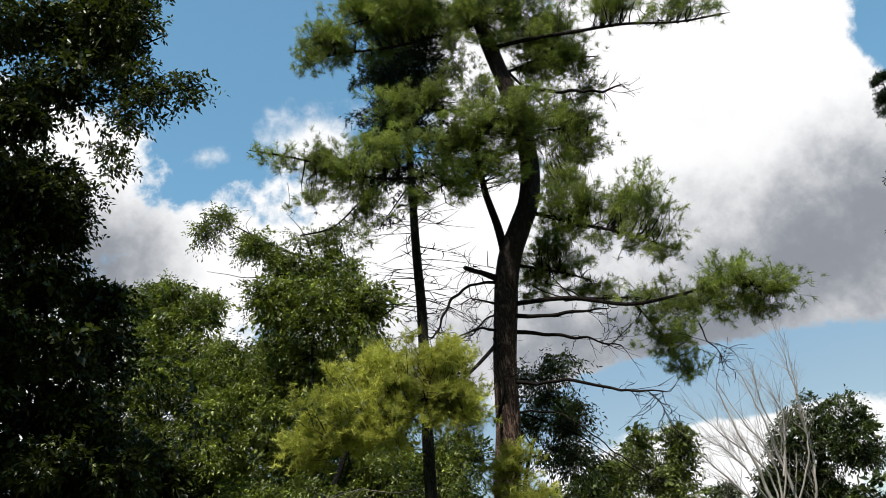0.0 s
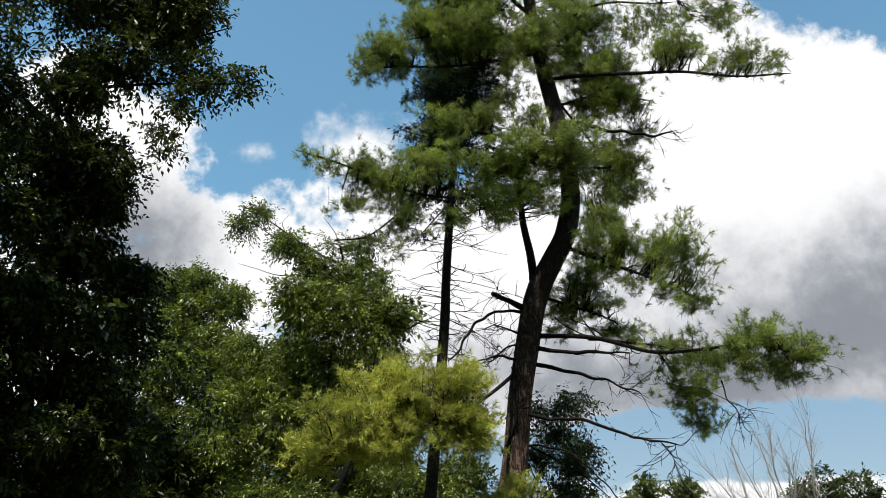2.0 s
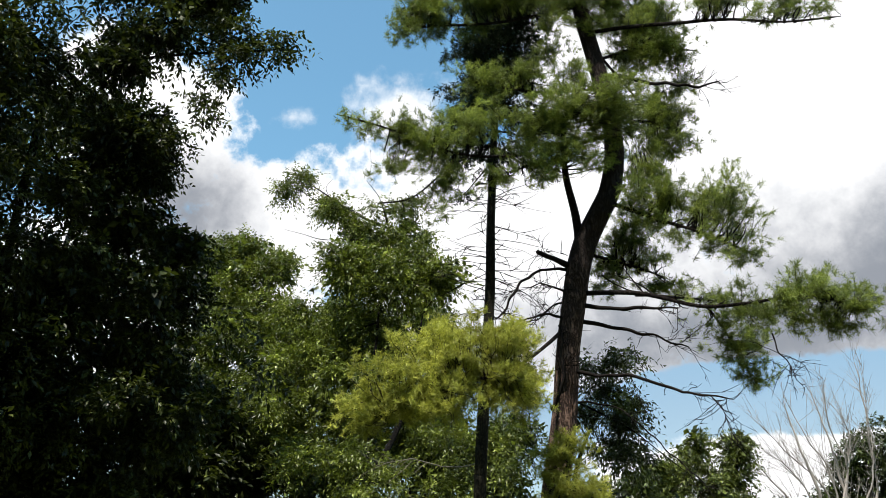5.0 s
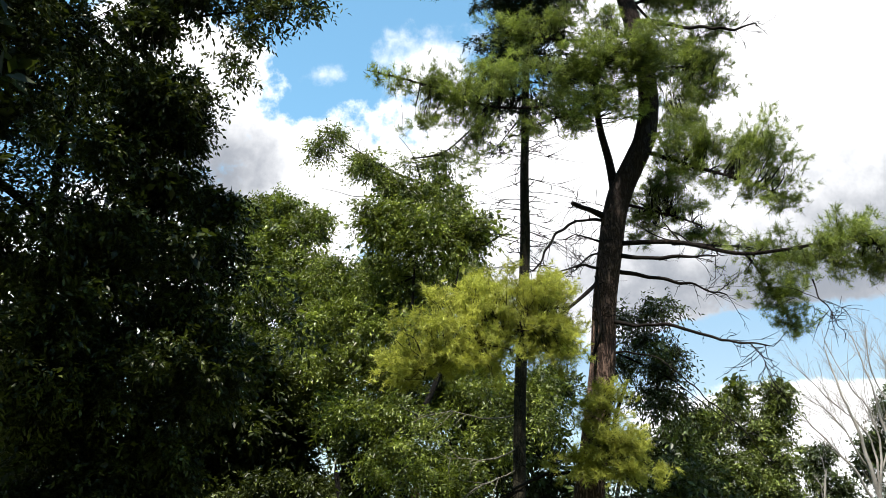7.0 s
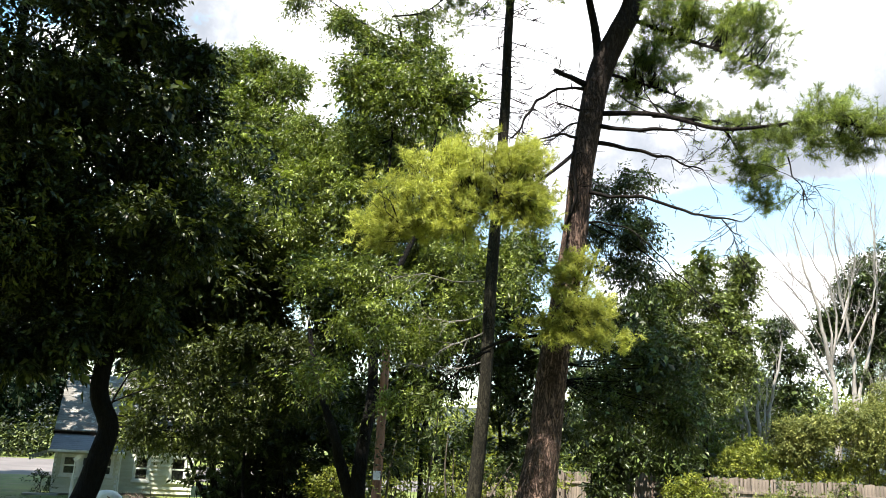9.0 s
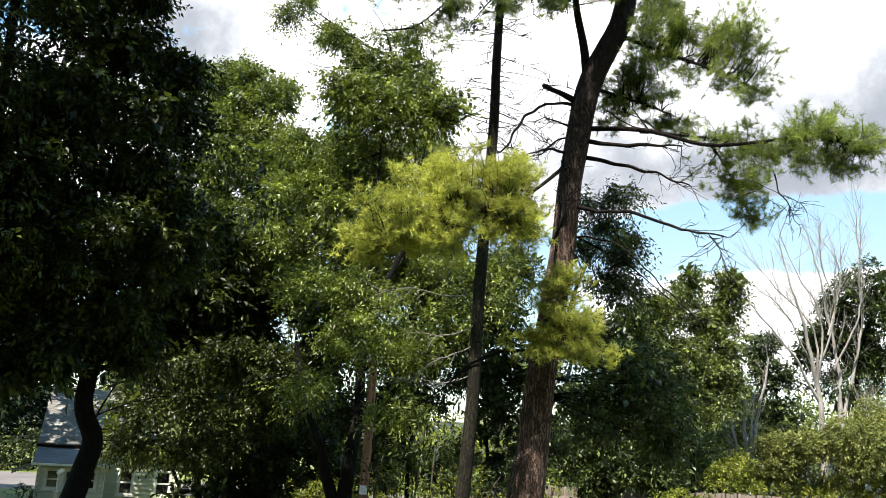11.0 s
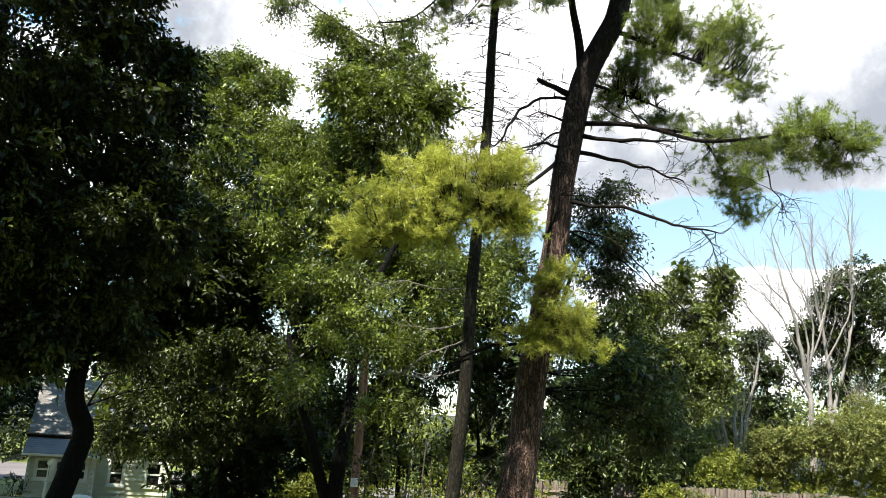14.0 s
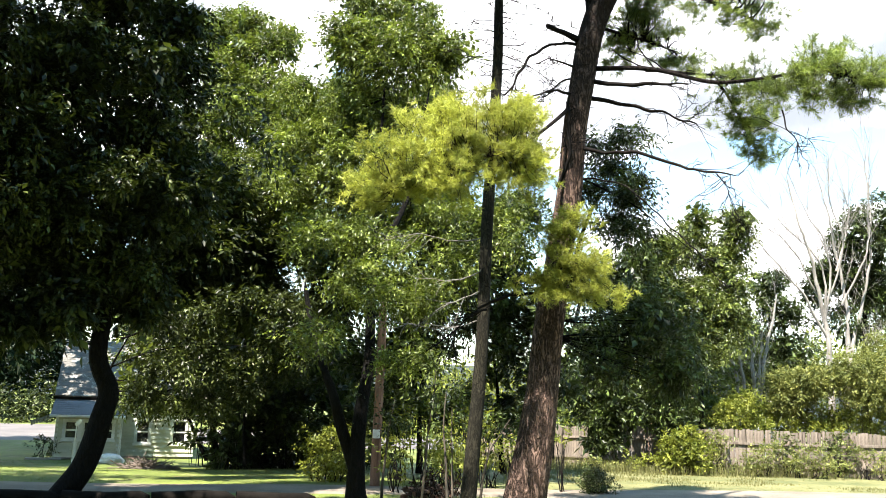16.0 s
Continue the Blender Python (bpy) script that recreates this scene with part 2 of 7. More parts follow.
def part(name, bm, material, parent, label="", smooth=False):
    mesh = bpy.data.meshes.new(name)
    bm.to_mesh(mesh)
    bm.free()
    if smooth:
        for face in mesh.polygons:
            face.use_smooth = True
    mesh.materials.append(material)
    ob = new(name, mesh)
    if parent is not None:
        ob.parent = parent
        if parent.parent is None:
            ob.matrix_parent_inverse = Matrix.Translation(-parent.location)
    return tagged(ob, label=label)


def thing(name, base, label, category, group="", kind=""):
    ob = new(name)
    ob.location = base
    ob.empty_display_size = 0.2
    return tagged(ob, label, category, group, kind)


def unit(v):
    return v / np.maximum(np.linalg.norm(v, axis=-1, keepdims=True), 1e-9)


WAVES = RNG.normal(size=(24, 3)), RNG.uniform(0, 6.28, 24)


def wave_noise(p, scale):
    """Smooth noise of about -1 to 1, for many points at once."""
    k, ph = WAVES
    return np.sin((p * scale) @ k.T + ph).sum(-1) / 7.0


def smooth_path(points, steps=6):
    """A Catmull-Rom line through a few points."""
    p = np.asarray(points, float)
    if len(p) < 3:
        return np.linspace(p[0], p[-1], steps + 1)
    p = np.vstack([2 * p[0] - p[1], p, 2 * p[-1] - p[-2]])
    out = []
    for a, b, c, d in zip(p[:-3], p[1:-2], p[2:-1], p[3:]):
        for t in np.arange(steps) / steps:
            out.append(0.5 * (2 * b + (c - a) * t + (2 * a - 5 * b + 4 * c - d) * t * t + (3 * b - a - 3 * c + d) * t**3))
    return np.array([*out, p[-2]])


def tube(line, radii, sides=8, knobs=0.0):
    """Vertices and quads of a bent, tapered stem with a closed tip."""
    line, radii = np.asarray(line, float), np.asarray(radii, float)
    ahead = unit(np.gradient(line, axis=0))
    ref = np.where(np.abs(ahead[:, 2:3]) > 0.9, (1.0, 0.0, 0.0), (0.0, 0.0, 1.0))
    u = unit(np.cross(ahead, ref))
    for i in range(1, len(u)):
        v = u[i - 1] - ahead[i] * (u[i - 1] @ ahead[i])
        u[i] = v / max(np.linalg.norm(v), 1e-9)
    w = np.cross(ahead, u)
    a = np.arange(sides) * 2 * np.pi / sides
    ring = line[:, None] + radii[:, None, None] * (np.cos(a)[None, :, None] * u[:, None] + np.sin(a)[None, :, None] * w[:, None])
    if knobs:
        ring += (ring - line[:, None]) * (knobs * wave_noise(ring.reshape(-1, 3) * (1, 1, 0.4), 4.0).reshape(len(line), sides))[..., None]
    i = np.arange(len(line) - 1)[:, None] * sides
    j, k = np.arange(sides)[None], (np.arange(sides)[None] + 1) % sides
    quads = np.stack([i + j, i + k, i + sides + k, i + sides + j], -1).reshape(-1, 4)
    verts = ring.reshape(-1, 3)
    verts[-sides:] = verts[-sides:] * 0.3 + line[-1] * 0.7
    return verts, quads


def limb(parent, points, r0, r1, material, name="branch", sides=8, steps=6, knobs=0.06, wander=0.03, label="", kink=0.0):
    line = smooth_path(points, steps)
    t = np.linspace(0, 1, len(line))
    step = np.linalg.norm(line[-1] - line[0])
    jitter = np.stack([wave_noise(line + 11.0 * k, 1.7) for k in range(3)], -1)
    line = line + jitter * (wander * min(step, 3.0) * np.sin(np.pi * t) ** 0.5)[:, None]
    line = line + np.stack([wave_noise(line + 7.0 * k, 8.0) for k in range(3)], -1) * (kink * np.sin(np.pi * t) ** 0.5)[:, None]
    verts, quads = tube(line, r0 + (r1 - r0) * t**0.85, sides, knobs)
    return mesh_object(name, verts, quads, material, parent, label, True), line


def many_tubes(lines, radii, sides=3):
    """Many thin stems of equal point count joined: lines (n, m, 3), radii (n, m)."""
    n, m = lines.shape[:2]
    ahead = unit(np.gradient(lines, axis=1))
    u = unit(np.cross(ahead, np.array((0.31, 0.2, 0.93))))
    w = np.cross(ahead, u)
    a = np.arange(sides) * 2 * np.pi / sides
    ring = lines[:, :, None] + radii[:, :, None, None] * (np.cos(a)[:, None] * u[:, :, None] + np.sin(a)[:, None] * w[:, :, None])
    base = (np.arange(n) * m * sides)[:, None, None] + (np.arange(m - 1) * sides)[None, :, None]
    j, k = np.arange(sides), (np.arange(sides) + 1) % sides
    quads = np.stack([base + j, base + k, base + sides + k, base + sides + j], -1).reshape(-1, 4)
    return ring.reshape(-1, 3), quads


def in_lumps(lumps, per_m3, rng, shell=0.34, ragged=0.45, gap=-0.5, gap_scale=1.5, cluster=9, loose=0.2, flat=0.6):
    """Points in a crown of lumps (x, y, z, rx, ry, rz): clusters, thicker at the outside, with an uneven outline and gaps; and the way out."""
    points, outs = [], []
    for x, y, z, rx, ry, rz in lumps:
        count = max(int(per_m3 * 4.19 * rx * ry * rz / cluster), 3)
        d = unit(rng.normal(size=(count, 3)))
        r = rng.uniform(0, 1, count) ** shell
        r = r * (1 + ragged * wave_noise(d * 1.4 + (x, y, z), 2.2) + rng.normal(0, 0.06, count))
        p = d * r[:, None] * (rx, ry, rz) + (x, y, z)
        keep = wave_noise(p, gap_scale) > gap
        p, d = p[keep], d[keep]
        spread = rng.normal(0, 1, (len(p), cluster, 3)) * np.array((loose, loose, loose * flat)) * rng.uniform(0.6, 1.4, (len(p), 1, 1))
        points.append((p[:, None] + spread).reshape(-1, 3))
        outs.append(unit(np.repeat(d, cluster, 0) + 0.8 * unit(spread.reshape(-1, 3))))
    return np.concatenate(points), np.concatenate(outs)


def sprays(points, outs, rng, leaves=7, leaf=0.12, width=0.33, twig=0.3, droop=0.35, lift=0.2):
    """Leafy twigs: leaves in two rows along a drooping stalk. Each leaf is a folded diamond of two triangles."""
    n = len(points)
    d = unit(outs * 0.8 + rng.normal(0, 0.6, (n, 3)) + (0, 0, lift))
    side = unit(np.cross(d, rng.normal(size=(n, 3))))
    j = np.arange(leaves)
    along = (j + 0.6) / leaves
    size = twig * rng.uniform(0.6, 1.3, n)
    at = points[:, None] + d[:, None] * (size[:, None] * along)[..., None]
    at[..., 2] -= droop * size[:, None] * along**2
    sign = np.where(j % 2 == 0, 1.0, -1.0)
    sign[-1] = 0.0
    axis = d[:, None] * np.where(j == leaves - 1, 1.0, 0.55)[None, :, None] + side[:, None] * sign[None, :, None] + rng.normal(0, 0.28, (n, leaves, 3))
    axis[..., 2] -= droop * 1.1
    axis = unit(axis).reshape(-1, 3)
    base = at.reshape(-1, 3)
    length = leaf * rng.uniform(0.65, 1.2, len(base))[:, None]
    across = unit(np.cross(axis, rng.normal(0, 0.6, (len(base), 3)) + (0, 0, 1)))
    lift_v = np.cross(across, axis)
    mid = base + axis * length * 0.45
    half = across * length * width * 0.5
    verts = np.stack([base, mid + half + lift_v * length * 0.06, base + axis * length - lift_v * length * 0.08, mid - half + lift_v * length * 0.06], 1)
    i = np.arange(len(base))[:, None] * 4
    faces = np.concatenate([i + (0, 1, 2), i + (0, 2, 3)], 1).reshape(-1, 3)
    return verts.reshape(-1, 3), faces


def bunches(lumps, rng, per=8, size=0.38):
    """Break each lump of a crown into flattened bunches that sit round its outside, with hollows between them."""
    out = []
    for x, y, z, rx, ry, rz in lumps:
        r = np.array((rx, ry, rz))
        way = unit(rng.normal(size=(per, 3)) + (0, 0, 0.15))
        at = np.array((x, y, z)) + way * r * rng.uniform(0.4, 0.8, (per, 1))
        big = (rx * ry * rz) ** (1 / 3) * size * rng.uniform(0.65, 1.3, per)
        out += [(*p, b * 1.1, b * 1.1, b * 0.62) for p, b in zip(at, big)]
    return out


def crown(parent, lumps, material, per_m3=20.0, name="crown", seed=1, label="", **spray):
    rng = np.random.default_rng(seed)
    shape = {k: spray.pop(k) for k in ("shell", "ragged", "gap", "gap_scale", "cluster", "loose", "flat") if k in spray}
    points, outs = in_lumps(lumps, per_m3, rng, **shape)
    verts, faces = sprays(points, outs, rng, **spray)
    return mesh_object(name, verts, faces, material, parent, label, kind="stuff")


def twigs_in(parent, lumps, root, material, count, seed, radius=0.007, name="twig_tangle"):
    """Fine boughs that run from near the stem out into the lumps."""
    rng = np.random.default_rng(seed)
    lines = []
    lumps = np.asarray(lumps)
    pick = rng.integers(0, len(lumps), count)
    root = np.asarray(root, float)
    for c in lumps[pick]:
        end = c[:3] + unit(rng.normal(size=3)) * c[3:] * 0.85
        start = root[np.argmin(np.linalg.norm(root - end, axis=1) + np.maximum(root[:, 2] - end[2], 0) * 2)]
        mid = (start + end) / 2 + rng.normal(0, 0.12, 3) * np.linalg.norm(end - start) * 0.6 - (0, 0, 0.04)
        t = np.linspace(0, 1, 6)[:, None]
        lines.append((1 - t) ** 2 * start + 2 * t * (1 - t) * mid + t * t * end)
    lines = np.array(lines)
    length = np.linalg.norm(lines[:, -1] - lines[:, 0], axis=1)
    r = radius * np.clip(length, 0.5, 4)[:, None] * np.linspace(1, 0.18, 6)
    verts, quads = many_tubes(lines, r, 4)
    return mesh_object(name, verts, quads, material, parent, "", True, "stuff")


def tufts(points, outs, rng, needles=27, length=0.132, width=0.0072, shoot=0.09, up=0.45, spread=(0.3, 1.45)):
    """Needle tufts: thin triangles that radiate from the end of a shoot."""
    n = len(points)
    d = unit(outs * 0.7 + rng.normal(0, 0.45, (n, 3)) + (0, 0, up))
    a = unit(np.cross(d, rng.normal(size=(n, 3))))
    b = np.cross(d, a)
    th, ph = rng.uniform(*spread, (n, needles, 1)), rng.uniform(0, 6.283, (n, needles, 1))
    way = d[:, None] * np.cos(th) + (a[:, None] * np.cos(ph) + b[:, None] * np.sin(ph)) * np.sin(th)
    start = points[:, None] + d[:, None] * (shoot * rng.uniform(-1, 0.3, (n, needles, 1)))
    size = length * rng.uniform(0.7, 1.1, (n, needles, 1))
    tip = start + way * size
    tip[..., 2] -= 0.12 * size[..., 0]
    half = unit(np.cross(way, rng.normal(size=(n, needles, 3)))) * width * 0.5
    verts = np.stack([start - half, start + half, tip], 2).reshape(-1, 3)
    faces = np.arange(len(verts)).reshape(-1, 3)
    return verts, faces, d


def needle_clump(parent, lumps, line, material, per_m3=95.0, seed=1, label="", gap=-0.42, **more):
    """The needles of one bough, and the fine twigs that bear them, back to the bough's line."""
    rng = np.random.default_rng(seed)
    points, outs = in_lumps(lumps, per_m3 * 5.4, rng, shell=0.55, ragged=0.34, gap=gap, gap_scale=3.1, cluster=8, loose=0.1)
    verts, faces, d = tufts(points, outs, rng, **more)
    ob = mesh_object("needle_clump", verts, faces, material, parent, label, kind="stuff")
    line = np.asarray(line, float)
    bearing = slice(None, None, 4)
    points, d = points[bearing], d[bearing]
    near = line[np.argmin(np.linalg.norm(points[:, None] - line[None], axis=2), axis=1)]
    back = near - points
    far = np.linalg.norm(back, axis=1, keepdims=True)
    end = points + back / np.maximum(far, 1e-6) * np.minimum(far, 0.34) + rng.normal(0, 0.05, points.shape)
    t = np.linspace(0, 1, 4)[None, :, None]
    mid = points - d * 0.16
    lines = (1 - t) ** 2 * points[:, None] + 2 * t * (1 - t) * mid[:, None] + t * t * end[:, None]
    v, q = many_tubes(lines, np.broadcast_to(np.array((0.002, 0.003, 0.004, 0.006)), lines.shape[:2]), 3)
    mesh_object("twig_tangle", v, q, TWIG_WOOD, parent, kind="stuff")
    close = np.flatnonzero(far[:, 0] < max(0.9, float(np.quantile(far, 0.15))))
    pick = close[rng.integers(0, len(close), max(len(close) // 3, 3))]
    s, e = near[pick], end[pick]
    m = (s + e) / 2 + rng.normal(0, 0.07, s.shape)
    lines = (1 - t) ** 2 * s[:, None] + 2 * t * (1 - t) * m[:, None] + t * t * e[:, None]
    v, q = many_tubes(lines, np.broadcast_to(np.array((0.016, 0.013, 0.01, 0.006)), lines.shape[:2]), 4)
    mesh_object("branchlet_tangle", v, q, TWIG_WOOD, parent, kind="stuff")
    return ob


# ---------------------------------------------------------------- ground
def ground_height(x, y):
    """Level lawn that climbs gently past the house and the far road."""
    rise = np.clip((y - 60) / 35, 0, 6) * 1.0
    dip = -0.38 * np.exp(-(((y - 42) / 10) ** 4)) / (1 + np.exp((x + 6) / 1.5))
    return rise * np.clip((6 - x) / 30, 0, 1) + dip + 0.03 * np.sin(x * 0.5) * np.cos(y * 0.37)


def build_ground():
    xs = np.concatenate([np.linspace(-3000, -70, 26)[:-1], np.linspace(-70, 60, 88), np.linspace(60, 3000, 26)[1:]])
    ys = np.concatenate([np.linspace(-3000, -20, 20)[:-1], np.linspace(-20, 110, 88), np.linspace(110, 3500, 26)[1:]])
    gx, gy = np.meshgrid(xs, ys)
    verts = np.stack([gx, gy, ground_height(gx, gy)], -1).reshape(-1, 3)
    w = len(xs)
    i = (np.arange(len(ys) - 1)[:, None] * w + np.arange(w - 1)[None]).ravel()[:, None]
    mat = rough_material("lawn", (0.045, 0.062, 0.01), (0.12, 0.145, 0.026), 0.35, (1, 1, 1), 6.0, 0.5, third=(0.13, 0.12, 0.05), east=((0.04, 0.05, 0.013), (0.165, 0.15, 0.062)))
    ob = mesh_object("ground", verts, i + (0, 1, w + 1, w), mat, None, "mown grass lawn with bare patches", True, "structure")
    tagged(ob, category="ground")


def strip(name, label, line, half, lift, material):
    """A road laid on the ground along a few points."""
    path = smooth_path([(x, y, 0) for x, y in line], 14)
    ahead = unit(np.gradient(path, axis=0))
    across = np.stack([-ahead[:, 1], ahead[:, 0], 0 * ahead[:, 0]], -1)
    rows = np.linspace(-1, 1, 9)
    edge = 1 + 0.06 * wave_noise(path, 0.9)
    p = path[:, None] + across[:, None] * (half * rows)[None, :, None] * edge[:, None, None]
    p[..., 2] = ground_height(p[..., 0], p[..., 1]) + lift - 0.05 * np.abs(rows) ** 6
    i = (np.arange(len(path) - 1)[:, None] * 9 + np.arange(8)[None]).ravel()[:, None]
    return tagged(mesh_object(name, p.reshape(-1, 3), i + (0, 1, 10, 9), material, None, label, True, "structure"), category="road")


build_ground()
ASPHALT = rough_material("old_asphalt", (0.09, 0.074, 0.058), (0.19, 0.155, 0.12), 0.7, (1, 1, 1), 22.0, 0.4)
PALE_ROAD = rough_material("pale_road", (0.065, 0.057, 0.055), (0.12, 0.104, 0.1), 0.3, (1, 1, 1), 9.0, 0.2)
strip("driveway", "worn grey asphalt lane along the lawn", [(-60, 12.5), (-25, 20.4), (-7, 23.2), (8, 25.8), (30, 29.5), (60, 34)], 1.5, 0.035, ASPHALT)
strip("road", "pale sunlit street beyond the house", [(-90, 62), (-40, 67), (-10, 68), (20, 71), (60, 75)], 12.0, 0.05, PALE_ROAD)


# ---------------------------------------------------------------- the tall pine
def build_pine():
    base = (1.23, 14.95, 0.0)
    pine = thing("pine_tree", base, "tall white pine with forked trunk, bare limbs and tufted boughs", "tree")
    stem = [base, (1.39, 14.94, 0.67), (1.66, 14.91, 2.43), (1.78, 14.89, 3.67), (2.12, 14.85, 6.06), (2.33, 14.82, 8.05), (2.55, 14.79, 9.0), (2.86, 14.73, 9.7), (3.13, 14.67, 10.3), (3.30, 14.73, 11.2), (3.16, 14.87, 12.65), (2.90, 15.02, 14.31), (2.68, 15.17, 15.84), (2.61, 15.28, 18.09), (2.93, 15.22, 22.29)]
    line = smooth_path(stem, 8)
    bends = np.stack([wave_noise(line + 9.0 * k, 1.3) for k in range(3)], -1)
    line = line + bends * (0.035, 0.035, 0.0) * np.clip(line[:, 2:3] / 6, 0, 1)
    radii = np.interp(line[:, 2], [0, 0.7, 2.4, 4.5, 7.0, 8.3, 9.1, 9.8, 11.5, 14.5, 18.0, 22.3], [0.41, 0.35, 0.265, 0.22, 0.215, 0.225, 0.225, 0.205, 0.185, 0.175, 0.13, 0.06])
    verts, quads = tube(line, radii, 30, 0.05)
    mesh_object("trunk", verts, quads, PINE_BARK, pine, "thick trunk with furrowed bark, reddish-brown below, grey and shade-darkened above", True)
    left = [(2.5, 14.78, 8.7), (2.48, 14.75, 9.2), (2.41, 14.70, 9.75), (2.24, 14.53, 10.46), (2.19, 14.33, 11.18), (2.28, 14.12, 11.69)]
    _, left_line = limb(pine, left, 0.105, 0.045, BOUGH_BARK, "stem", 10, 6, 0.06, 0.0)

    def dead(points, r0, r1=0.012):
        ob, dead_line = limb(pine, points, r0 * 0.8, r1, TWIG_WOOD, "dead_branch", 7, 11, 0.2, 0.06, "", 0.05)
        return dead_line

    def bough(points, r0, r1=0.015):
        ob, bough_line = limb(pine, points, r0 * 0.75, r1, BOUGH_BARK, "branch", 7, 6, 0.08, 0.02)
        return bough_line

    # bare lower limbs
    bare = [
        dead([(2.44, 14.80, 7.89), (3.28, 14.23, 7.51), (3.96, 13.74, 7.46)], 0.06),
        dead([(2.39, 14.81, 7.59), (3.29, 15.04, 7.42), (3.90, 15.10, 7.23), (4.47, 15.15, 7.25)], 0.055),
        dead([(2.27, 14.83, 6.66), (3.04, 14.08, 6.26), (3.78, 13.37, 5.90), (4.35, 12.78, 5.62)], 0.05),
        dead([(2.33, 14.82, 8.64), (1.89, 14.58, 8.71), (1.63, 14.41, 8.75)], 0.095, 0.06),
        dead([(2.27, 14.83, 8.60), (1.60, 14.61, 8.39), (1.18, 14.45, 7.91), (0.89, 14.37, 7.40)], 0.05, 0.02),
        dead([(2.26, 14.83, 8.12), (1.94, 14.67, 8.16), (1.70, 14.60, 8.21)], 0.04)] + [dead([(2.19, 14.84, 7.59), (1.75, 14.50, 7.55), (1.31, 14.34, 7.35)], 0.04),
        dead([(2.24, 14.83, 7.97), (1.94, 15.08, 7.94), (1.67, 15.31, 7.77)], 0.03),
        dead([(1.88, 14.83, 5.95), (2.00, 14.61, 6.45), (1.98, 14.59, 6.90), (2.02, 14.66, 7.45)], 0.04, 0.02),
        dead([(3.28, 14.84, 13.04), (4.12, 14.22, 12.48), (4.63, 13.74, 12.01), (5.01, 13.40, 11.89)], 0.06),
        dead([(1.92, 14.78, 4.03), (1.17, 14.35, 3.88), (0.67, 14.18, 3.67), (0.45, 14.09, 3.57)], 0.045, 0.02)] + [dead([(2.32, 14.82, 6.08), (2.85, 14.52, 5.76), (3.31, 14.22, 5.36), (3.99, 13.73, 4.55), (4.36, 13.41, 3.92)], 0.022, 0.006),
        dead([(0.67, 14.18, 3.67), (0.29, 14.10, 3.41), (-0.16, 14.00, 3.02)], 0.022, 0.006),
        dead([(5.24, 13.20, 6.85), (5.32, 13.06, 6.41), (5.39, 12.92, 6.05)], 0.018, 0.006),
        dead([(4.10, 12.97, 5.70), (4.21, 12.88, 5.48), (4.28, 12.80, 5.12)], 0.014, 0.004),
    ]
    rng = np.random.default_rng(31)
    lines = []
    for b in bare:
        for _ in range(13):
            k = rng.integers(len(b) // 3, len(b))
            way = unit(unit(b[-1] - b[0]) * 0.6 + rng.normal(0, 0.55, 3) - (0, 0, 0.1))
            length = rng.uniform(0.15, 0.75)
            s = np.linspace(0, 1, 5)[:, None]
            twig = b[k] + way * length * s + rng.normal(0, 0.16, 3) * s * s + rng.normal(0, 0.015, (5, 3)) * (s > 0)
            lines.append(twig)
            for _ in range(2):
                w2 = unit(way + rng.normal(0, 0.6, 3))
                lines.append(twig[rng.integers(1, 4)] + w2 * length * rng.uniform(0.2, 0.5) * s + rng.normal(0, 0.06, 3) * s * s)
    lines = np.array(lines)
    v, q = many_tubes(lines, np.broadcast_to(np.linspace(0.007, 0.002, 5), lines.shape[:2]), 4)
    mesh_object("twig_tangle", v, q, TWIG_WOOD, pine, "", True, "stuff")

    # leafy boughs
    b = bough([(2.47, 14.80, 8.13), (3.36, 14.31, 7.92), (4.20, 13.78, 7.52), (5.04, 13.28, 7.43), (5.73, 12.78, 7.35), (6.26, 12.41, 7.03)], 0.066)
    needle_clump(pine, [(5.91, 12.69, 7.24, 0.69, 0.54, 0.38), (5.57, 12.84, 7.48, 0.40, 0.37, 0.34), (6.37, 12.47, 7.10, 0.38, 0.35, 0.32), (5.95, 12.67, 6.88, 0.45, 0.34, 0.22)], b, PINE_NEEDLE, seed=11)
    needle_clump(pine, [(4.46, 13.90, 7.74, 0.43, 0.26, 0.17), (4.94, 13.60, 7.68, 0.42, 0.28, 0.23), (5.19, 13.30, 7.47, 0.41, 0.31, 0.32), (5.32, 13.20, 7.00, 0.41, 0.28, 0.25), (5.77, 12.90, 7.62, 0.49, 0.32, 0.27), (6.45, 12.50, 7.11, 0.30, 0.27, 0.33), (5.96, 12.80, 6.89, 0.53, 0.32, 0.22)], b, PINE_NEEDLE, seed=38, per_m3=85)
    back = bough([(3.36, 14.31, 7.92), (4.37, 14.98, 8.12), (5.37, 15.71, 8.37), (5.89, 15.95, 8.37)], 0.045, 0.006)
    needle_clump(pine, [(5.81, 15.76, 8.24, 0.97, 0.68, 0.39), (4.86, 15.45, 8.43, 0.58, 0.42, 0.26)], back, PINE_NEEDLE, seed=12, per_m3=60)
    b2 = bough([(4.90, 15.34, 8.19), (5.39, 15.70, 7.71), (5.79, 15.77, 6.89)], 0.03)
    needle_clump(pine, [(5.55, 15.64, 7.50, 0.62, 0.52, 0.41), (5.83, 15.75, 6.88, 0.46, 0.40, 0.34)], b2, PINE_NEEDLE, seed=13, per_m3=55)
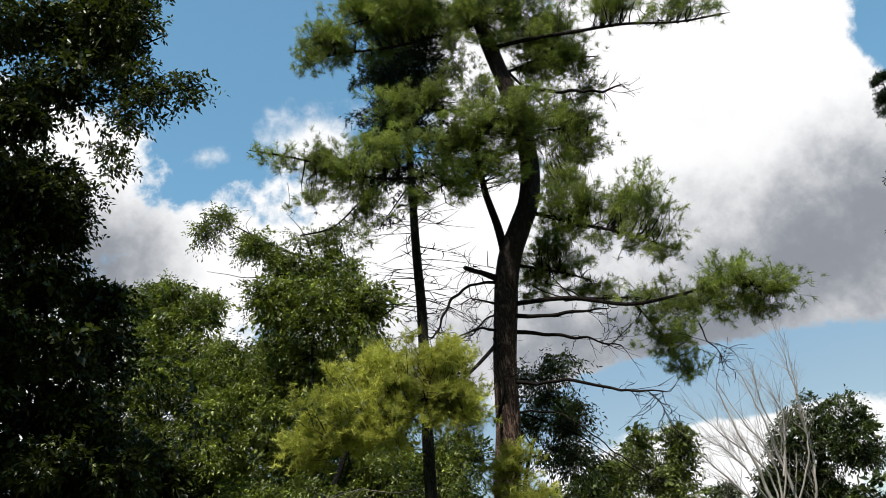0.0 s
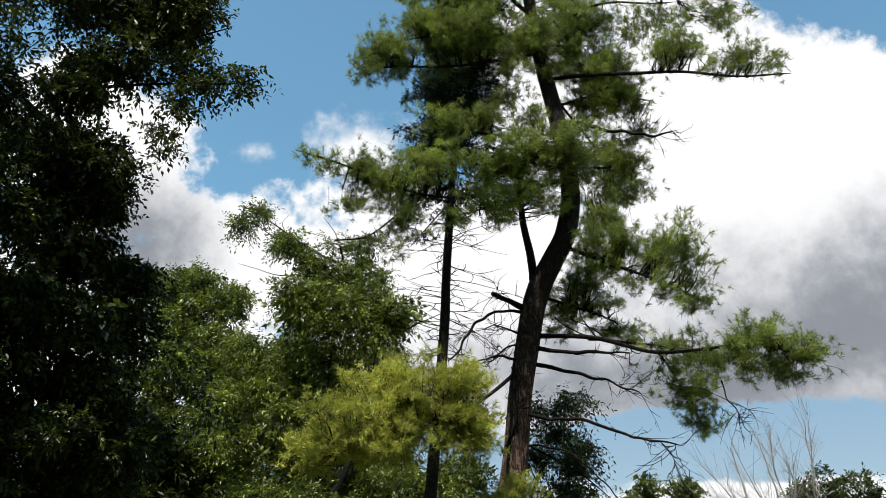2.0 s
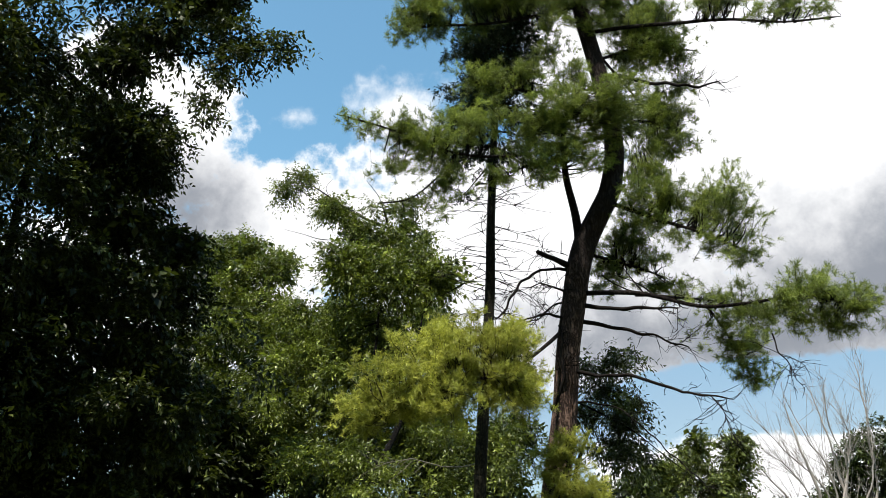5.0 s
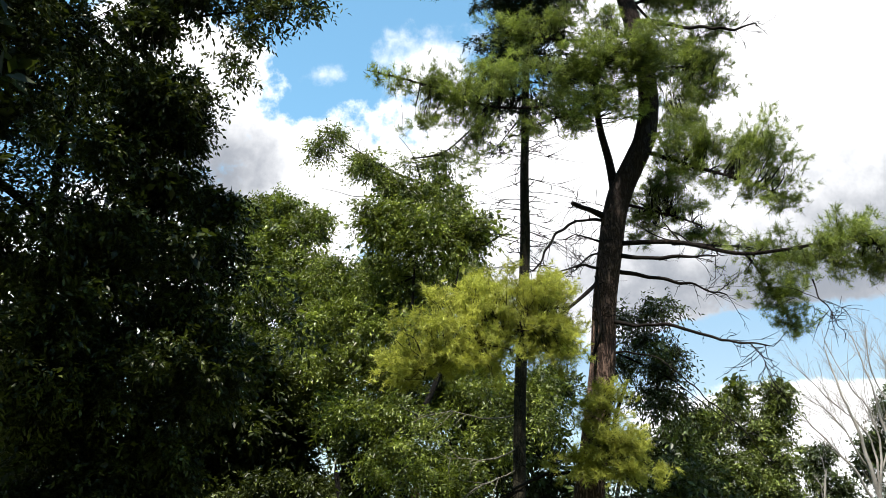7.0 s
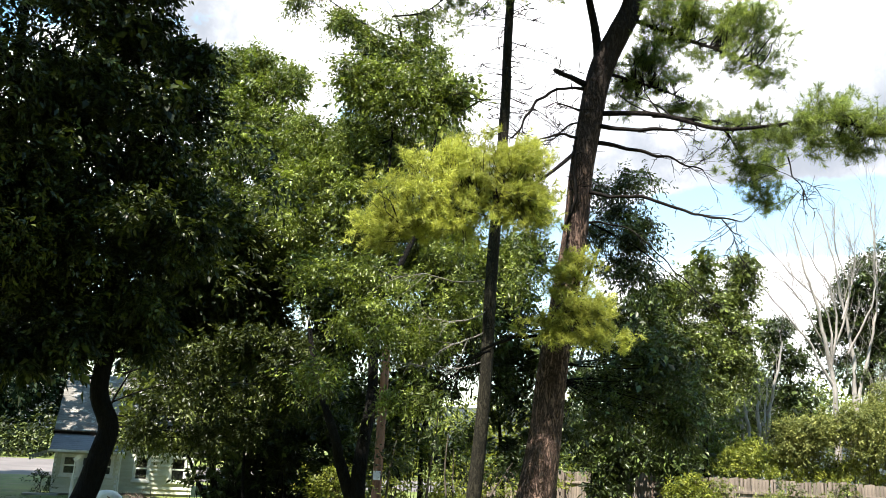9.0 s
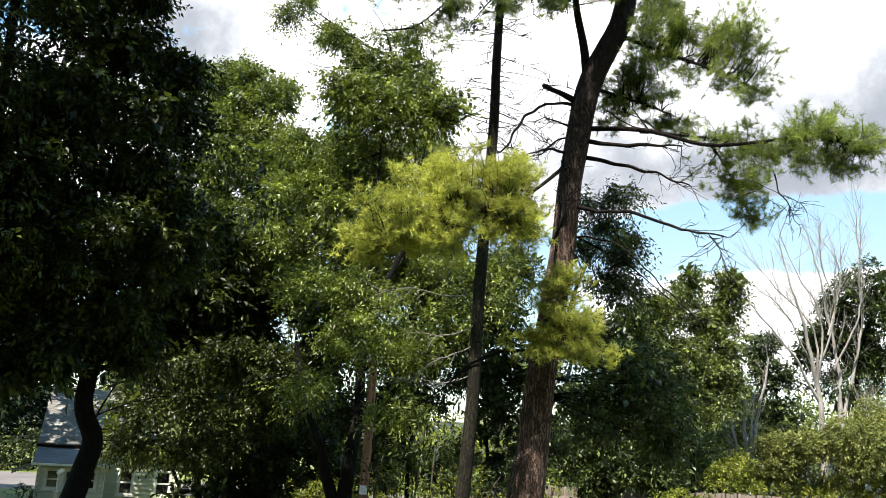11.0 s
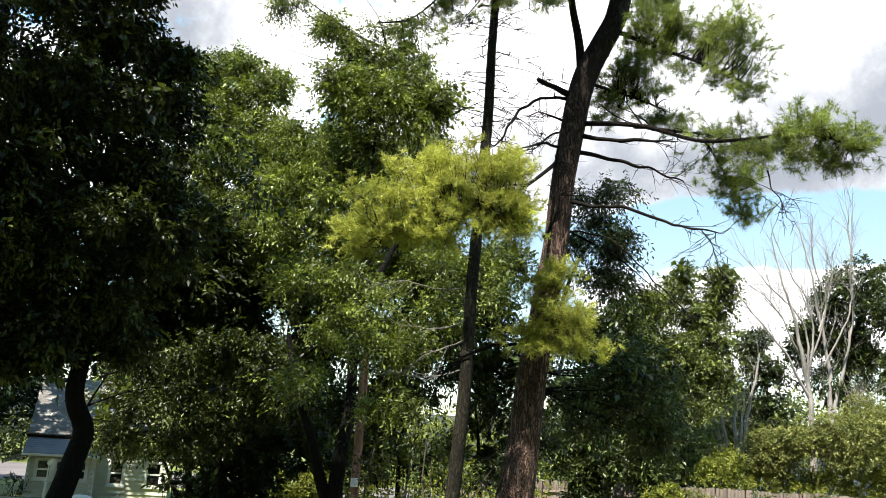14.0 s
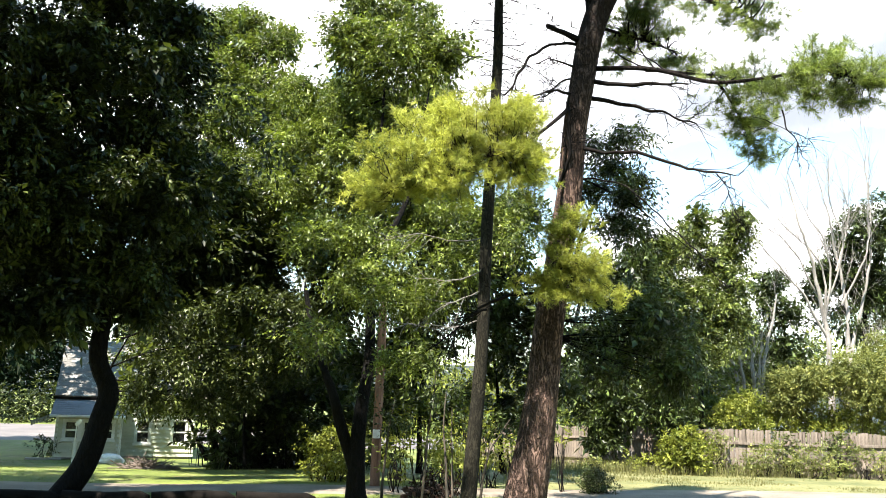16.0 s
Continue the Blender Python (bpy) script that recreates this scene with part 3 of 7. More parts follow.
    needle_clump(pine, [(5.39, 15.50, 7.84, 0.53, 0.34, 0.27), (5.52, 15.60, 7.44, 0.53, 0.37, 0.34), (5.54, 15.70, 7.02, 0.45, 0.32, 0.30), (5.90, 15.70, 6.71, 0.26, 0.19, 0.19), (4.61, 15.40, 7.71, 0.37, 0.24, 0.19)], b2, PINE_NEEDLE, seed=39, per_m3=75)
    needle_clump(pine, [(3.34, 15.40, 8.95, 0.54, 0.36, 0.30), (3.90, 15.50, 8.79, 0.54, 0.33, 0.24), (4.42, 15.60, 8.80, 0.33, 0.23, 0.22), (3.23, 15.40, 9.29, 0.43, 0.28, 0.24)], back, PINE_NEEDLE, seed=40, per_m3=85)
    b = bough([(3.05, 14.69, 9.98), (3.83, 14.30, 9.41), (4.51, 13.88, 8.99), (5.27, 13.51, 8.39)], 0.06)
    needle_clump(pine, [(3.98, 14.25, 9.74, 0.75, 0.60, 0.45), (4.77, 13.80, 9.57, 0.68, 0.63, 0.58), (4.95, 13.63, 8.87, 0.63, 0.57, 0.50), (4.23, 13.97, 9.06, 0.63, 0.47, 0.32), (5.23, 13.52, 8.40, 0.29, 0.25, 0.21)], b, PINE_NEEDLE, seed=14)
    needle_clump(pine, [(3.56, 14.20, 9.86, 0.40, 0.31, 0.33), (4.03, 14.00, 9.87, 0.43, 0.34, 0.37), (3.59, 14.30, 9.33, 0.33, 0.24, 0.23), (4.74, 13.80, 9.89, 0.46, 0.31, 0.28)], b, PINE_NEEDLE, seed=36, per_m3=85)
    b = bough([(2.61, 14.97, 9.00), (3.42, 15.53, 9.08), (4.50, 15.98, 8.95)], 0.05)
    needle_clump(pine, [(3.70, 15.77, 9.17, 0.82, 0.64, 0.47), (4.35, 15.92, 8.80, 0.54, 0.43, 0.33), (3.28, 15.66, 8.84, 0.52, 0.43, 0.35), (3.73, 15.56, 9.96, 0.48, 0.47, 0.46), (3.56, 15.60, 9.54, 0.46, 0.40, 0.35)], b, PINE_NEEDLE, seed=15, per_m3=120)
    b = bough([(3.25, 14.95, 11.92), (4.14, 15.35, 12.27), (5.02, 15.61, 12.09)], 0.05)
    needle_clump(pine, [(4.32, 15.41, 12.52, 0.64, 0.61, 0.58), (4.07, 15.47, 11.71, 0.58, 0.51, 0.44), (4.73, 15.49, 11.96, 0.42, 0.41, 0.40), (3.91, 15.52, 11.05, 0.51, 0.45, 0.39), (4.25, 15.43, 11.04, 0.42, 0.36, 0.30)], b, PINE_NEEDLE, seed=16, per_m3=110)
    b = bough([(3.09, 15.09, 13.65), (4.08, 15.37, 14.19), (5.40, 15.48, 14.27)], 0.05)
    needle_clump(pine, [(4.56, 15.34, 14.05, 0.75, 0.65, 0.55), (5.01, 15.51, 13.53, 0.47, 0.42, 0.38), (4.21, 15.44, 14.97, 0.69, 0.64, 0.58), (3.75, 15.45, 14.05, 0.50, 0.48, 0.46), (4.66, 15.31, 14.66, 0.51, 0.45, 0.39)], b, PINE_NEEDLE, seed=17, per_m3=110)
    b = right_high = bough([(2.92, 15.02, 14.30), (4.38, 14.24, 14.00), (5.34, 13.59, 13.46), (6.23, 12.98, 12.98), (6.98, 12.37, 12.63)], 0.065)
    needle_clump(pine, [(5.37, 13.57, 13.94, 0.74, 0.58, 0.42), (4.46, 14.22, 14.52, 0.75, 0.62, 0.48)], b, PINE_NEEDLE, seed=18)
    needle_clump(pine, [(6.21, 12.99, 13.35, 0.83, 0.57, 0.31), (6.83, 12.45, 12.88, 0.36, 0.31, 0.26)], b, PINE_NEEDLE, seed=19, per_m3=55)
    b = bough([(2.58, 15.18, 15.53), (3.85, 14.50, 15.96), (5.51, 13.63, 15.48)], 0.06)
    needle_clump(pine, [(3.79, 14.51, 15.48, 0.97, 0.76, 0.54), (5.27, 13.72, 15.43, 0.85, 0.66, 0.48), (6.24, 13.20, 14.83, 0.74, 0.55, 0.37), (2.99, 14.90, 16.95, 0.88, 0.74, 0.60), (4.64, 14.27, 17.06, 0.97, 0.76, 0.54)], b, PINE_NEEDLE, seed=20, per_m3=65)
    # Bough and needles added above the view to shade the trunk.
    b = bough([(2.66, 15.17, 16.19), (1.6, 13.6, 15.6), (0.9, 12.2, 15.3), (0.4, 11.2, 14.6)], 0.07)
    high = [(0.34, 11.05, 14.40, 0.75, 0.75, 0.6), (0.55, 11.24, 14.80, 0.75, 0.75, 0.6)]
    needle_clump(pine, high, b, PINE_NEEDLE, seed=32, per_m3=45)
    needle_clump(pine, [(5.14, 13.60, 14.15, 0.81, 0.54, 0.46), (5.75, 13.40, 13.88, 0.51, 0.36, 0.34), (6.42, 13.10, 13.68, 0.62, 0.39, 0.31), (4.59, 14.00, 14.84, 0.66, 0.51, 0.54), (6.94, 12.80, 13.40, 0.38, 0.27, 0.24)], right_high, PINE_NEEDLE, seed=33, per_m3=70)
    needle_clump(pine, [(3.75, 15.60, 16.02, 0.80, 0.68, 0.80), (2.48, 14.40, 14.85, 0.67, 0.57, 0.67), (4.40, 15.70, 15.32, 0.59, 0.50, 0.59), (3.38, 15.00, 16.31, 0.78, 0.55, 0.52), (4.61, 15.80, 14.11, 0.58, 0.44, 0.45), (4.93, 15.80, 14.94, 0.52, 0.39, 0.39)], line, PINE_NEEDLE, seed=34, per_m3=75)
    b = bough([(2.70, 15.15, 15.4), (1.3, 14.6, 15.2), (-0.2, 14.2, 14.4), (-0.93, 13.90, 13.49)], 0.04)
    needle_clump(pine, [(0.27, 14.20, 14.80, 0.96, 0.66, 0.60), (1.37, 14.40, 15.24, 0.80, 0.60, 0.61), (-0.52, 13.90, 13.85, 0.69, 0.49, 0.46), (-1.05, 13.80, 13.35, 0.34, 0.29, 0.34), (2.00, 14.50, 14.27, 0.48, 0.38, 0.42)], b, PINE_NEEDLE, seed=35, per_m3=85)
    rear = bough([(2.95, 15.0, 14.0), (3.6, 15.4, 13.4), (4.3, 15.7, 12.6)], 0.05)
    needle_clump(pine, [(4.00, 15.40, 16.39, 0.80, 0.59, 0.60), (4.64, 15.50, 15.67, 0.66, 0.50, 0.52), (5.27, 15.50, 15.22, 0.52, 0.39, 0.39), (3.59, 15.60, 15.33, 0.59, 0.47, 0.52), (5.04, 14.80, 16.27, 0.77, 0.52, 0.45), (5.82, 14.50, 15.89, 0.63, 0.43, 0.38), (4.26, 15.80, 14.72, 0.65, 0.50, 0.52), (4.84, 15.80, 13.66, 0.57, 0.40, 0.38), (4.30, 15.80, 13.16, 0.63, 0.48, 0.50), (4.77, 15.80, 12.59, 0.49, 0.42, 0.49), (4.47, 15.80, 11.92, 0.49, 0.34, 0.30)], rear, PINE_NEEDLE, seed=37, per_m3=70)
    # front clump, borne by the thinner stem
    needle_clump(pine, [(2.59, 13.96, 11.62, 0.87, 0.75, 0.64), (3.17, 13.84, 11.49, 0.53, 0.53, 0.53), (1.75, 14.19, 11.39, 0.62, 0.56, 0.50), (2.71, 14.14, 10.76, 0.62, 0.49, 0.36)] + [(3.19, 14.00, 11.84, 0.49, 0.41, 0.49), (3.38, 14.10, 11.27, 0.38, 0.32, 0.38), (1.85, 14.00, 10.68, 0.53, 0.40, 0.42), (1.34, 14.00, 11.17, 0.43, 0.36, 0.43), (2.50, 14.10, 10.63, 0.42, 0.34, 0.37)], left_line, PINE_NEEDLE, seed=21)
    b = bough([(2.13, 14.44, 10.48), (1.59, 14.21, 10.45), (0.81, 14.08, 10.12)], 0.03)
    needle_clump(pine, [(1.69, 14.10, 10.43, 0.72, 0.56, 0.41), (0.88, 14.07, 10.24, 0.43, 0.39, 0.35), (0.76, 13.98, 11.39, 0.42, 0.36, 0.30)], b, PINE_NEEDLE, seed=22, per_m3=80)
    # long bough to the left, past the thin conifer
    b = bough([(3.29, 14.74, 11.57), (1.62, 14.11, 10.70), (0.32, 13.90, 10.54), (-0.90, 13.67, 10.72), (-2.09, 13.44, 10.98)], 0.06)
    needle_clump(pine, [(-0.40, 13.79, 10.66, 0.75, 0.66, 0.58), (-0.90, 13.67, 10.81, 0.44, 0.41, 0.38), (0.36, 13.90, 11.10, 0.60, 0.53, 0.45), (-0.13, 13.80, 9.92, 0.55, 0.50, 0.45)], b, PINE_NEEDLE, seed=23)
    needle_clump(pine, [(-1.45, 13.57, 10.81, 0.34, 0.28, 0.22), (-1.87, 13.47, 10.91, 0.27, 0.20, 0.12), (-0.98, 13.66, 9.97, 0.42, 0.33, 0.24)], b, PINE_NEEDLE, seed=24, per_m3=120)
    b = bough([(-0.13, 13.80, 9.98), (-0.66, 13.78, 9.49), (-1.26, 13.74, 9.31)], 0.02)
    needle_clump(pine, [(-0.96, 13.77, 9.33, 0.48, 0.36, 0.24), (-0.37, 13.79, 9.24, 0.45, 0.35, 0.26)], b, PINE_NEEDLE, seed=25, per_m3=55)
    b = bough([(3.12, 14.88, 12.74), (1.82, 14.49, 12.41), (0.56, 14.19, 12.28)], 0.045)
    needle_clump(pine, [(0.56, 14.19, 12.35, 0.59, 0.48, 0.36), (1.44, 14.33, 12.67, 0.62, 0.49, 0.35), (2.06, 14.56, 13.45, 0.45, 0.38, 0.32), (2.51, 14.79, 13.16, 0.43, 0.40, 0.37)], b, PINE_NEEDLE, seed=26)
    b = bough([(2.73, 15.16, 15.16), (1.44, 14.73, 14.40), (0.09, 14.40, 13.92), (-0.95, 14.17, 13.58)], 0.06)
    needle_clump(pine, [(-0.48, 14.19, 14.01, 0.64, 0.60, 0.56), (-0.90, 14.17, 13.53, 0.39, 0.36, 0.33), (0.27, 14.50, 14.99, 0.78, 0.65, 0.52), (0.27, 14.60, 14.14, 0.63, 0.51, 0.38), (1.36, 14.74, 14.89, 0.85, 0.72, 0.58), (2.42, 15.01, 15.38, 0.66, 0.60, 0.55), (3.19, 14.86, 14.55, 0.55, 0.49, 0.44)], b, PINE_NEEDLE, seed=27)
    b = bough([(2.62, 15.28, 17.54), (1.29, 14.74, 16.90), (-0.03, 14.50, 16.06)], 0.05)
    needle_clump(pine, [(-0.03, 14.50, 16.06, 0.63, 0.55, 0.47), (1.02, 14.77, 16.76, 0.85, 0.67, 0.48), (2.28, 15.03, 17.66, 0.88, 0.77, 0.66)], b, PINE_NEEDLE, seed=28, per_m3=80)
    # the large yellow-green bough and the tuft in front of the trunk
    b = bough([(2.11, 14.85, 7.42), (1.21, 13.55, 6.34), (0.30, 13.00, 5.77), (-0.80, 12.68, 5.25)], 0.05)
    needle_clump(pine, [(0.78, 13.18, 6.63, 0.71, 0.56, 0.40), (0.03, 13.00, 6.27, 0.80, 0.66, 0.52), (-0.69, 12.78, 5.64, 0.72, 0.61, 0.51), (-1.13, 12.65, 5.15, 0.41, 0.37, 0.33), (-0.04, 12.90, 5.56, 0.74, 0.60, 0.45), (0.83, 13.17, 5.98, 0.67, 0.63, 0.59), (1.30, 13.44, 5.84, 0.41, 0.45, 0.49)] + [(1.24, 13.40, 6.62, 0.41, 0.33, 0.36), (1.17, 13.50, 5.85, 0.36, 0.31, 0.36), (0.02, 13.10, 6.53, 0.53, 0.38, 0.35), (-1.14, 12.70, 5.30, 0.42, 0.32, 0.34)], b, PALE_NEEDLE, seed=29, per_m3=125, gap=-0.8, length=0.12, width=0.009, label="yellow-green needles on a low bough")
    b = bough([(1.92, 14.78, 4.05), (1.92, 14.07, 4.32), (1.99, 13.86, 5.03)], 0.03)
    needle_clump(pine, [(1.94, 13.86, 5.03, 0.53, 0.44, 0.36), (2.07, 13.85, 4.42, 0.63, 0.56, 0.48), (1.49, 13.92, 4.01, 0.42, 0.35, 0.28), (2.25, 13.82, 3.92, 0.56, 0.42, 0.28), (2.72, 13.73, 3.91, 0.26, 0.20, 0.14)], b, PALE_NEEDLE, seed=30, per_m3=105, gap=-0.8, length=0.12, width=0.009, label="yellow-green needles on short shoots")


build_pine()


def whorls(tree, line, zb, zt, wide, narrow, count, shoots, seed, needle=0.06, needles=46, shoot=0.2):
    """Drooping whorled boughs with short needles, between two heights of a stem."""
    rng = np.random.default_rng(seed + 40)
    boughs, pts, outs = [], [], []
    s = np.linspace(0, 1, 6)[:, None]
    for k in range(count):
        f = rng.uniform(0, 1) ** 0.9
        z = zb + (zt - zb) * f
        at = line[np.argmin(np.abs(line[:, 2] - z))]
        a = rng.uniform(0, 6.283)
        length = (wide + (narrow - wide) * f) * rng.uniform(0.55, 1.05)
        way = np.array((math.cos(a), math.sin(a), 0.05))
        boughs.append(at + way * length * s + np.array((0, 0, -0.42 * length)) * s**1.5 + np.array((0, 0, 0.18 * length)) * s**4)
        q0 = rng.uniform(0.2, 1, (shoots, 1))
        c = at + way * length * q0 + np.array((0, 0, 1.0)) * (-0.42 * length * q0**1.5 + 0.18 * length * q0**4)
        side = np.array((-way[1], way[0], 0)) * rng.uniform(-1, 1, (shoots, 1)) * 0.42 * length * (1.15 - q0)
        drop = np.concatenate([np.zeros((shoots, 2)), rng.uniform(-0.16, 0.02, (shoots, 1))], 1)
        pts.append(c + side + drop)
        outs.append(unit(way * 0.7 + side - (0, 0, 0.5)))
    v, q = many_tubes(np.array(boughs), np.broadcast_to(np.linspace(0.022, 0.005, 6), (count, 6)), 5)
    mesh_object("bough_tangle", v, q, TWIG_WOOD, tree, "", True, "stuff")
    v, f, _ = tufts(np.concatenate(pts), np.concatenate(outs), rng, needles=needles, length=needle, width=0.2 * needle, shoot=shoot, up=-0.1, spread=(0.5, 1.4))
    mesh_object("crown", v, f, SPRUCE_NEEDLE, tree, "dense dark green drooping needles", kind="stuff")


# ---------------------------------------------------------------- the thin conifer
def build_spruce():
    base = (0.44, 16.49, 0.0)
    tree = thing("spruce_tree", base, "thin grey-trunked spruce with bare dead twigs and a dark top", "tree")
    line = smooth_path([base, (0.52, 16.49, 0.83), (0.69, 16.49, 3.19), (0.75, 16.48, 5.58), (0.90, 16.48, 8.69), (0.92, 16.47, 10.41), (1.02, 16.47, 13.45), (1.13, 16.46, 16.08), (1.35, 16.44, 20.04), (1.51, 16.43, 22.83)], 8)
    t = np.linspace(0, 1, len(line))
    verts, quads = tube(line, np.interp(t, [0, 0.05, 0.2, 0.5, 1], [0.235, 0.165, 0.125, 0.098, 0.03]), 16, 0.03)
    mesh_object("trunk", verts, quads, SPRUCE_BARK, tree, "thin straight trunk with grey flaky bark", True)
    rng = np.random.default_rng(5)
    z0, z1 = 8.25, 11.52
    lines = []
    for k in range(72):
        z = rng.uniform(z0, z1)
        at = line[np.argmin(np.abs(line[:, 2] - z))]
        a = rng.uniform(0, 6.283)
        length = rng.uniform(0.35, 1.5)
        s = np.linspace(0, 1, 6)[:, None]
        way = np.array((math.cos(a), math.sin(a), rng.uniform(-0.25, 0.15)))
        p = at + way * length * s + rng.normal(0, 0.22, 3) * length * s * s + np.array((0, 0, 0.35 * rng.uniform(-1, 0.8))) * s * s + rng.normal(0, 0.006, (6, 3)) * (s > 0)
        p[:, 2] += z - at[2]
        lines.append(p)
        for _ in range(2):
            k0 = rng.integers(2, 5)
            w2 = unit(way + rng.normal(0, 0.6, 3))
            lines.append(p[k0] + w2 * rng.uniform(0.12, 0.5) * s + rng.normal(0, 0.08, 3) * s * s)
    lines = np.array(lines)
    v, q = many_tubes(lines, np.broadcast_to(np.linspace(0.011, 0.003, 6), lines.shape[:2]), 4)
    mesh_object("twig_tangle", v, q, TWIG_WOOD, tree, "bare grey dead twigs", True, "stuff")
    pale = []
    for points in (
        [(0.71, 16.48, 5.39), (-0.22, 16.00, 5.23), (-1.13, 15.56, 5.06)],
        [(0.74, 16.48, 4.84), (0.13, 16.10, 4.54), (-0.59, 15.79, 4.40)],
        [(0.70, 16.49, 4.41), (0.04, 16.10, 4.06), (-0.59, 15.79, 3.43)],
        [(0.67, 16.49, 3.77), (0.06, 16.20, 3.60), (-0.76, 15.88, 3.63)],
    ):
        _, bare = limb(tree, points, 0.016, 0.004, GREY_WOOD, "dead_branch", 6, 9, 0.14, 0.08, "bare pale dead branch", 0.04)
        s = np.linspace(0, 1, 6)[:, None]
        for _ in range(9):
            way = unit(unit(bare[-1] - bare[0]) + rng.normal(0, 0.4, 3) - (0, 0, 0.15))
            pale.append(bare[rng.integers(5, len(bare))] + way * rng.uniform(0.2, 0.8) * s + rng.normal(0, 0.12, 3) * s * s)
    pale = np.array(pale)
    v, q = many_tubes(pale, np.broadcast_to(np.linspace(0.007, 0.002, 6), pale.shape[:2]), 4)
    mesh_object("twig_tangle", v, q, GREY_WOOD, tree, "fine pale dead twigs", True, "stuff")
    whorls(tree, line, (0.96, 16.47, 11.95)[2], line[-1][2], 1.8, 1.1, 340, 34, 5, 0.11, 13)


build_spruce()


# ---------------------------------------------------------------- leafy trees
def leafy_tree(name, label, trunks, lumps, leaf_mat, bark_mat, seed, twig_count=60, category="tree", outer=(), edge=(), near=(), core=0, core_leaf=0.34, bunch=0, low=(), **spray):
    """trunks: (points, r0, r1); the first point of the first one is the foot."""
    foot = trunks[0][0][0]
    tree = thing(name, (foot[0], foot[1], 0.0), label, category)
    roots = []
    for k, (points, r0, r1) in enumerate(trunks):
        _, line = limb(tree, points, r0, r1, bark_mat, "trunk" if k == 0 else "branch", 12 if k == 0 else 8, 7, 0.07, 0.015)
        roots.append(line[len(line) // 2 :])
    if twig_count:
        twigs_in(tree, lumps, np.concatenate(roots), bark_mat, twig_count, seed + 500)
    outside = bunches(lumps, np.random.default_rng(seed + 60), bunch) if bunch else lumps
    crown(tree, outside, leaf_mat, seed=seed, **spray)
    if low:
        crown(tree, bunches(low, np.random.default_rng(seed + 70), 5, 0.31), leaf_mat, seed=seed + 11, **{**spray, "leaf": spray["leaf"] * 0.9, "per_m3": spray["per_m3"] * 1.05})
    if core:
        inner = [(x, y, z, rx * 0.62, ry * 0.62, rz * 0.62) for x, y, z, rx, ry, rz in lumps]
        crown(tree, inner, leaf_mat, core, "inner_crown", seed + 9, leaves=5, leaf=core_leaf, width=0.55, twig=0.45, droop=0.5, shell=0.6, ragged=0.15, gap=-1.4)
    if edge:
        crown(tree, edge, leaf_mat, seed=seed + 3, **{**spray, "per_m3": spray["per_m3"] * 3.2, "gap": -1.2, "loose": 0.13, "leaf": spray["leaf"] * 0.86})
    if near:
        crown(tree, near, leaf_mat, 44, "crown", seed + 5, leaves=6, leaf=0.175, width=0.4, twig=0.4, droop=0.5, cluster=12, loose=0.25, gap=-0.9)
    if outer:
        crown(tree, outer, leaf_mat, 15, "crown", seed + 7, leaves=6, leaf=0.5, width=0.42, twig=0.6, droop=0.4)
    return tree


def down(p, z=0.0):
    return (p[0], p[1], z)


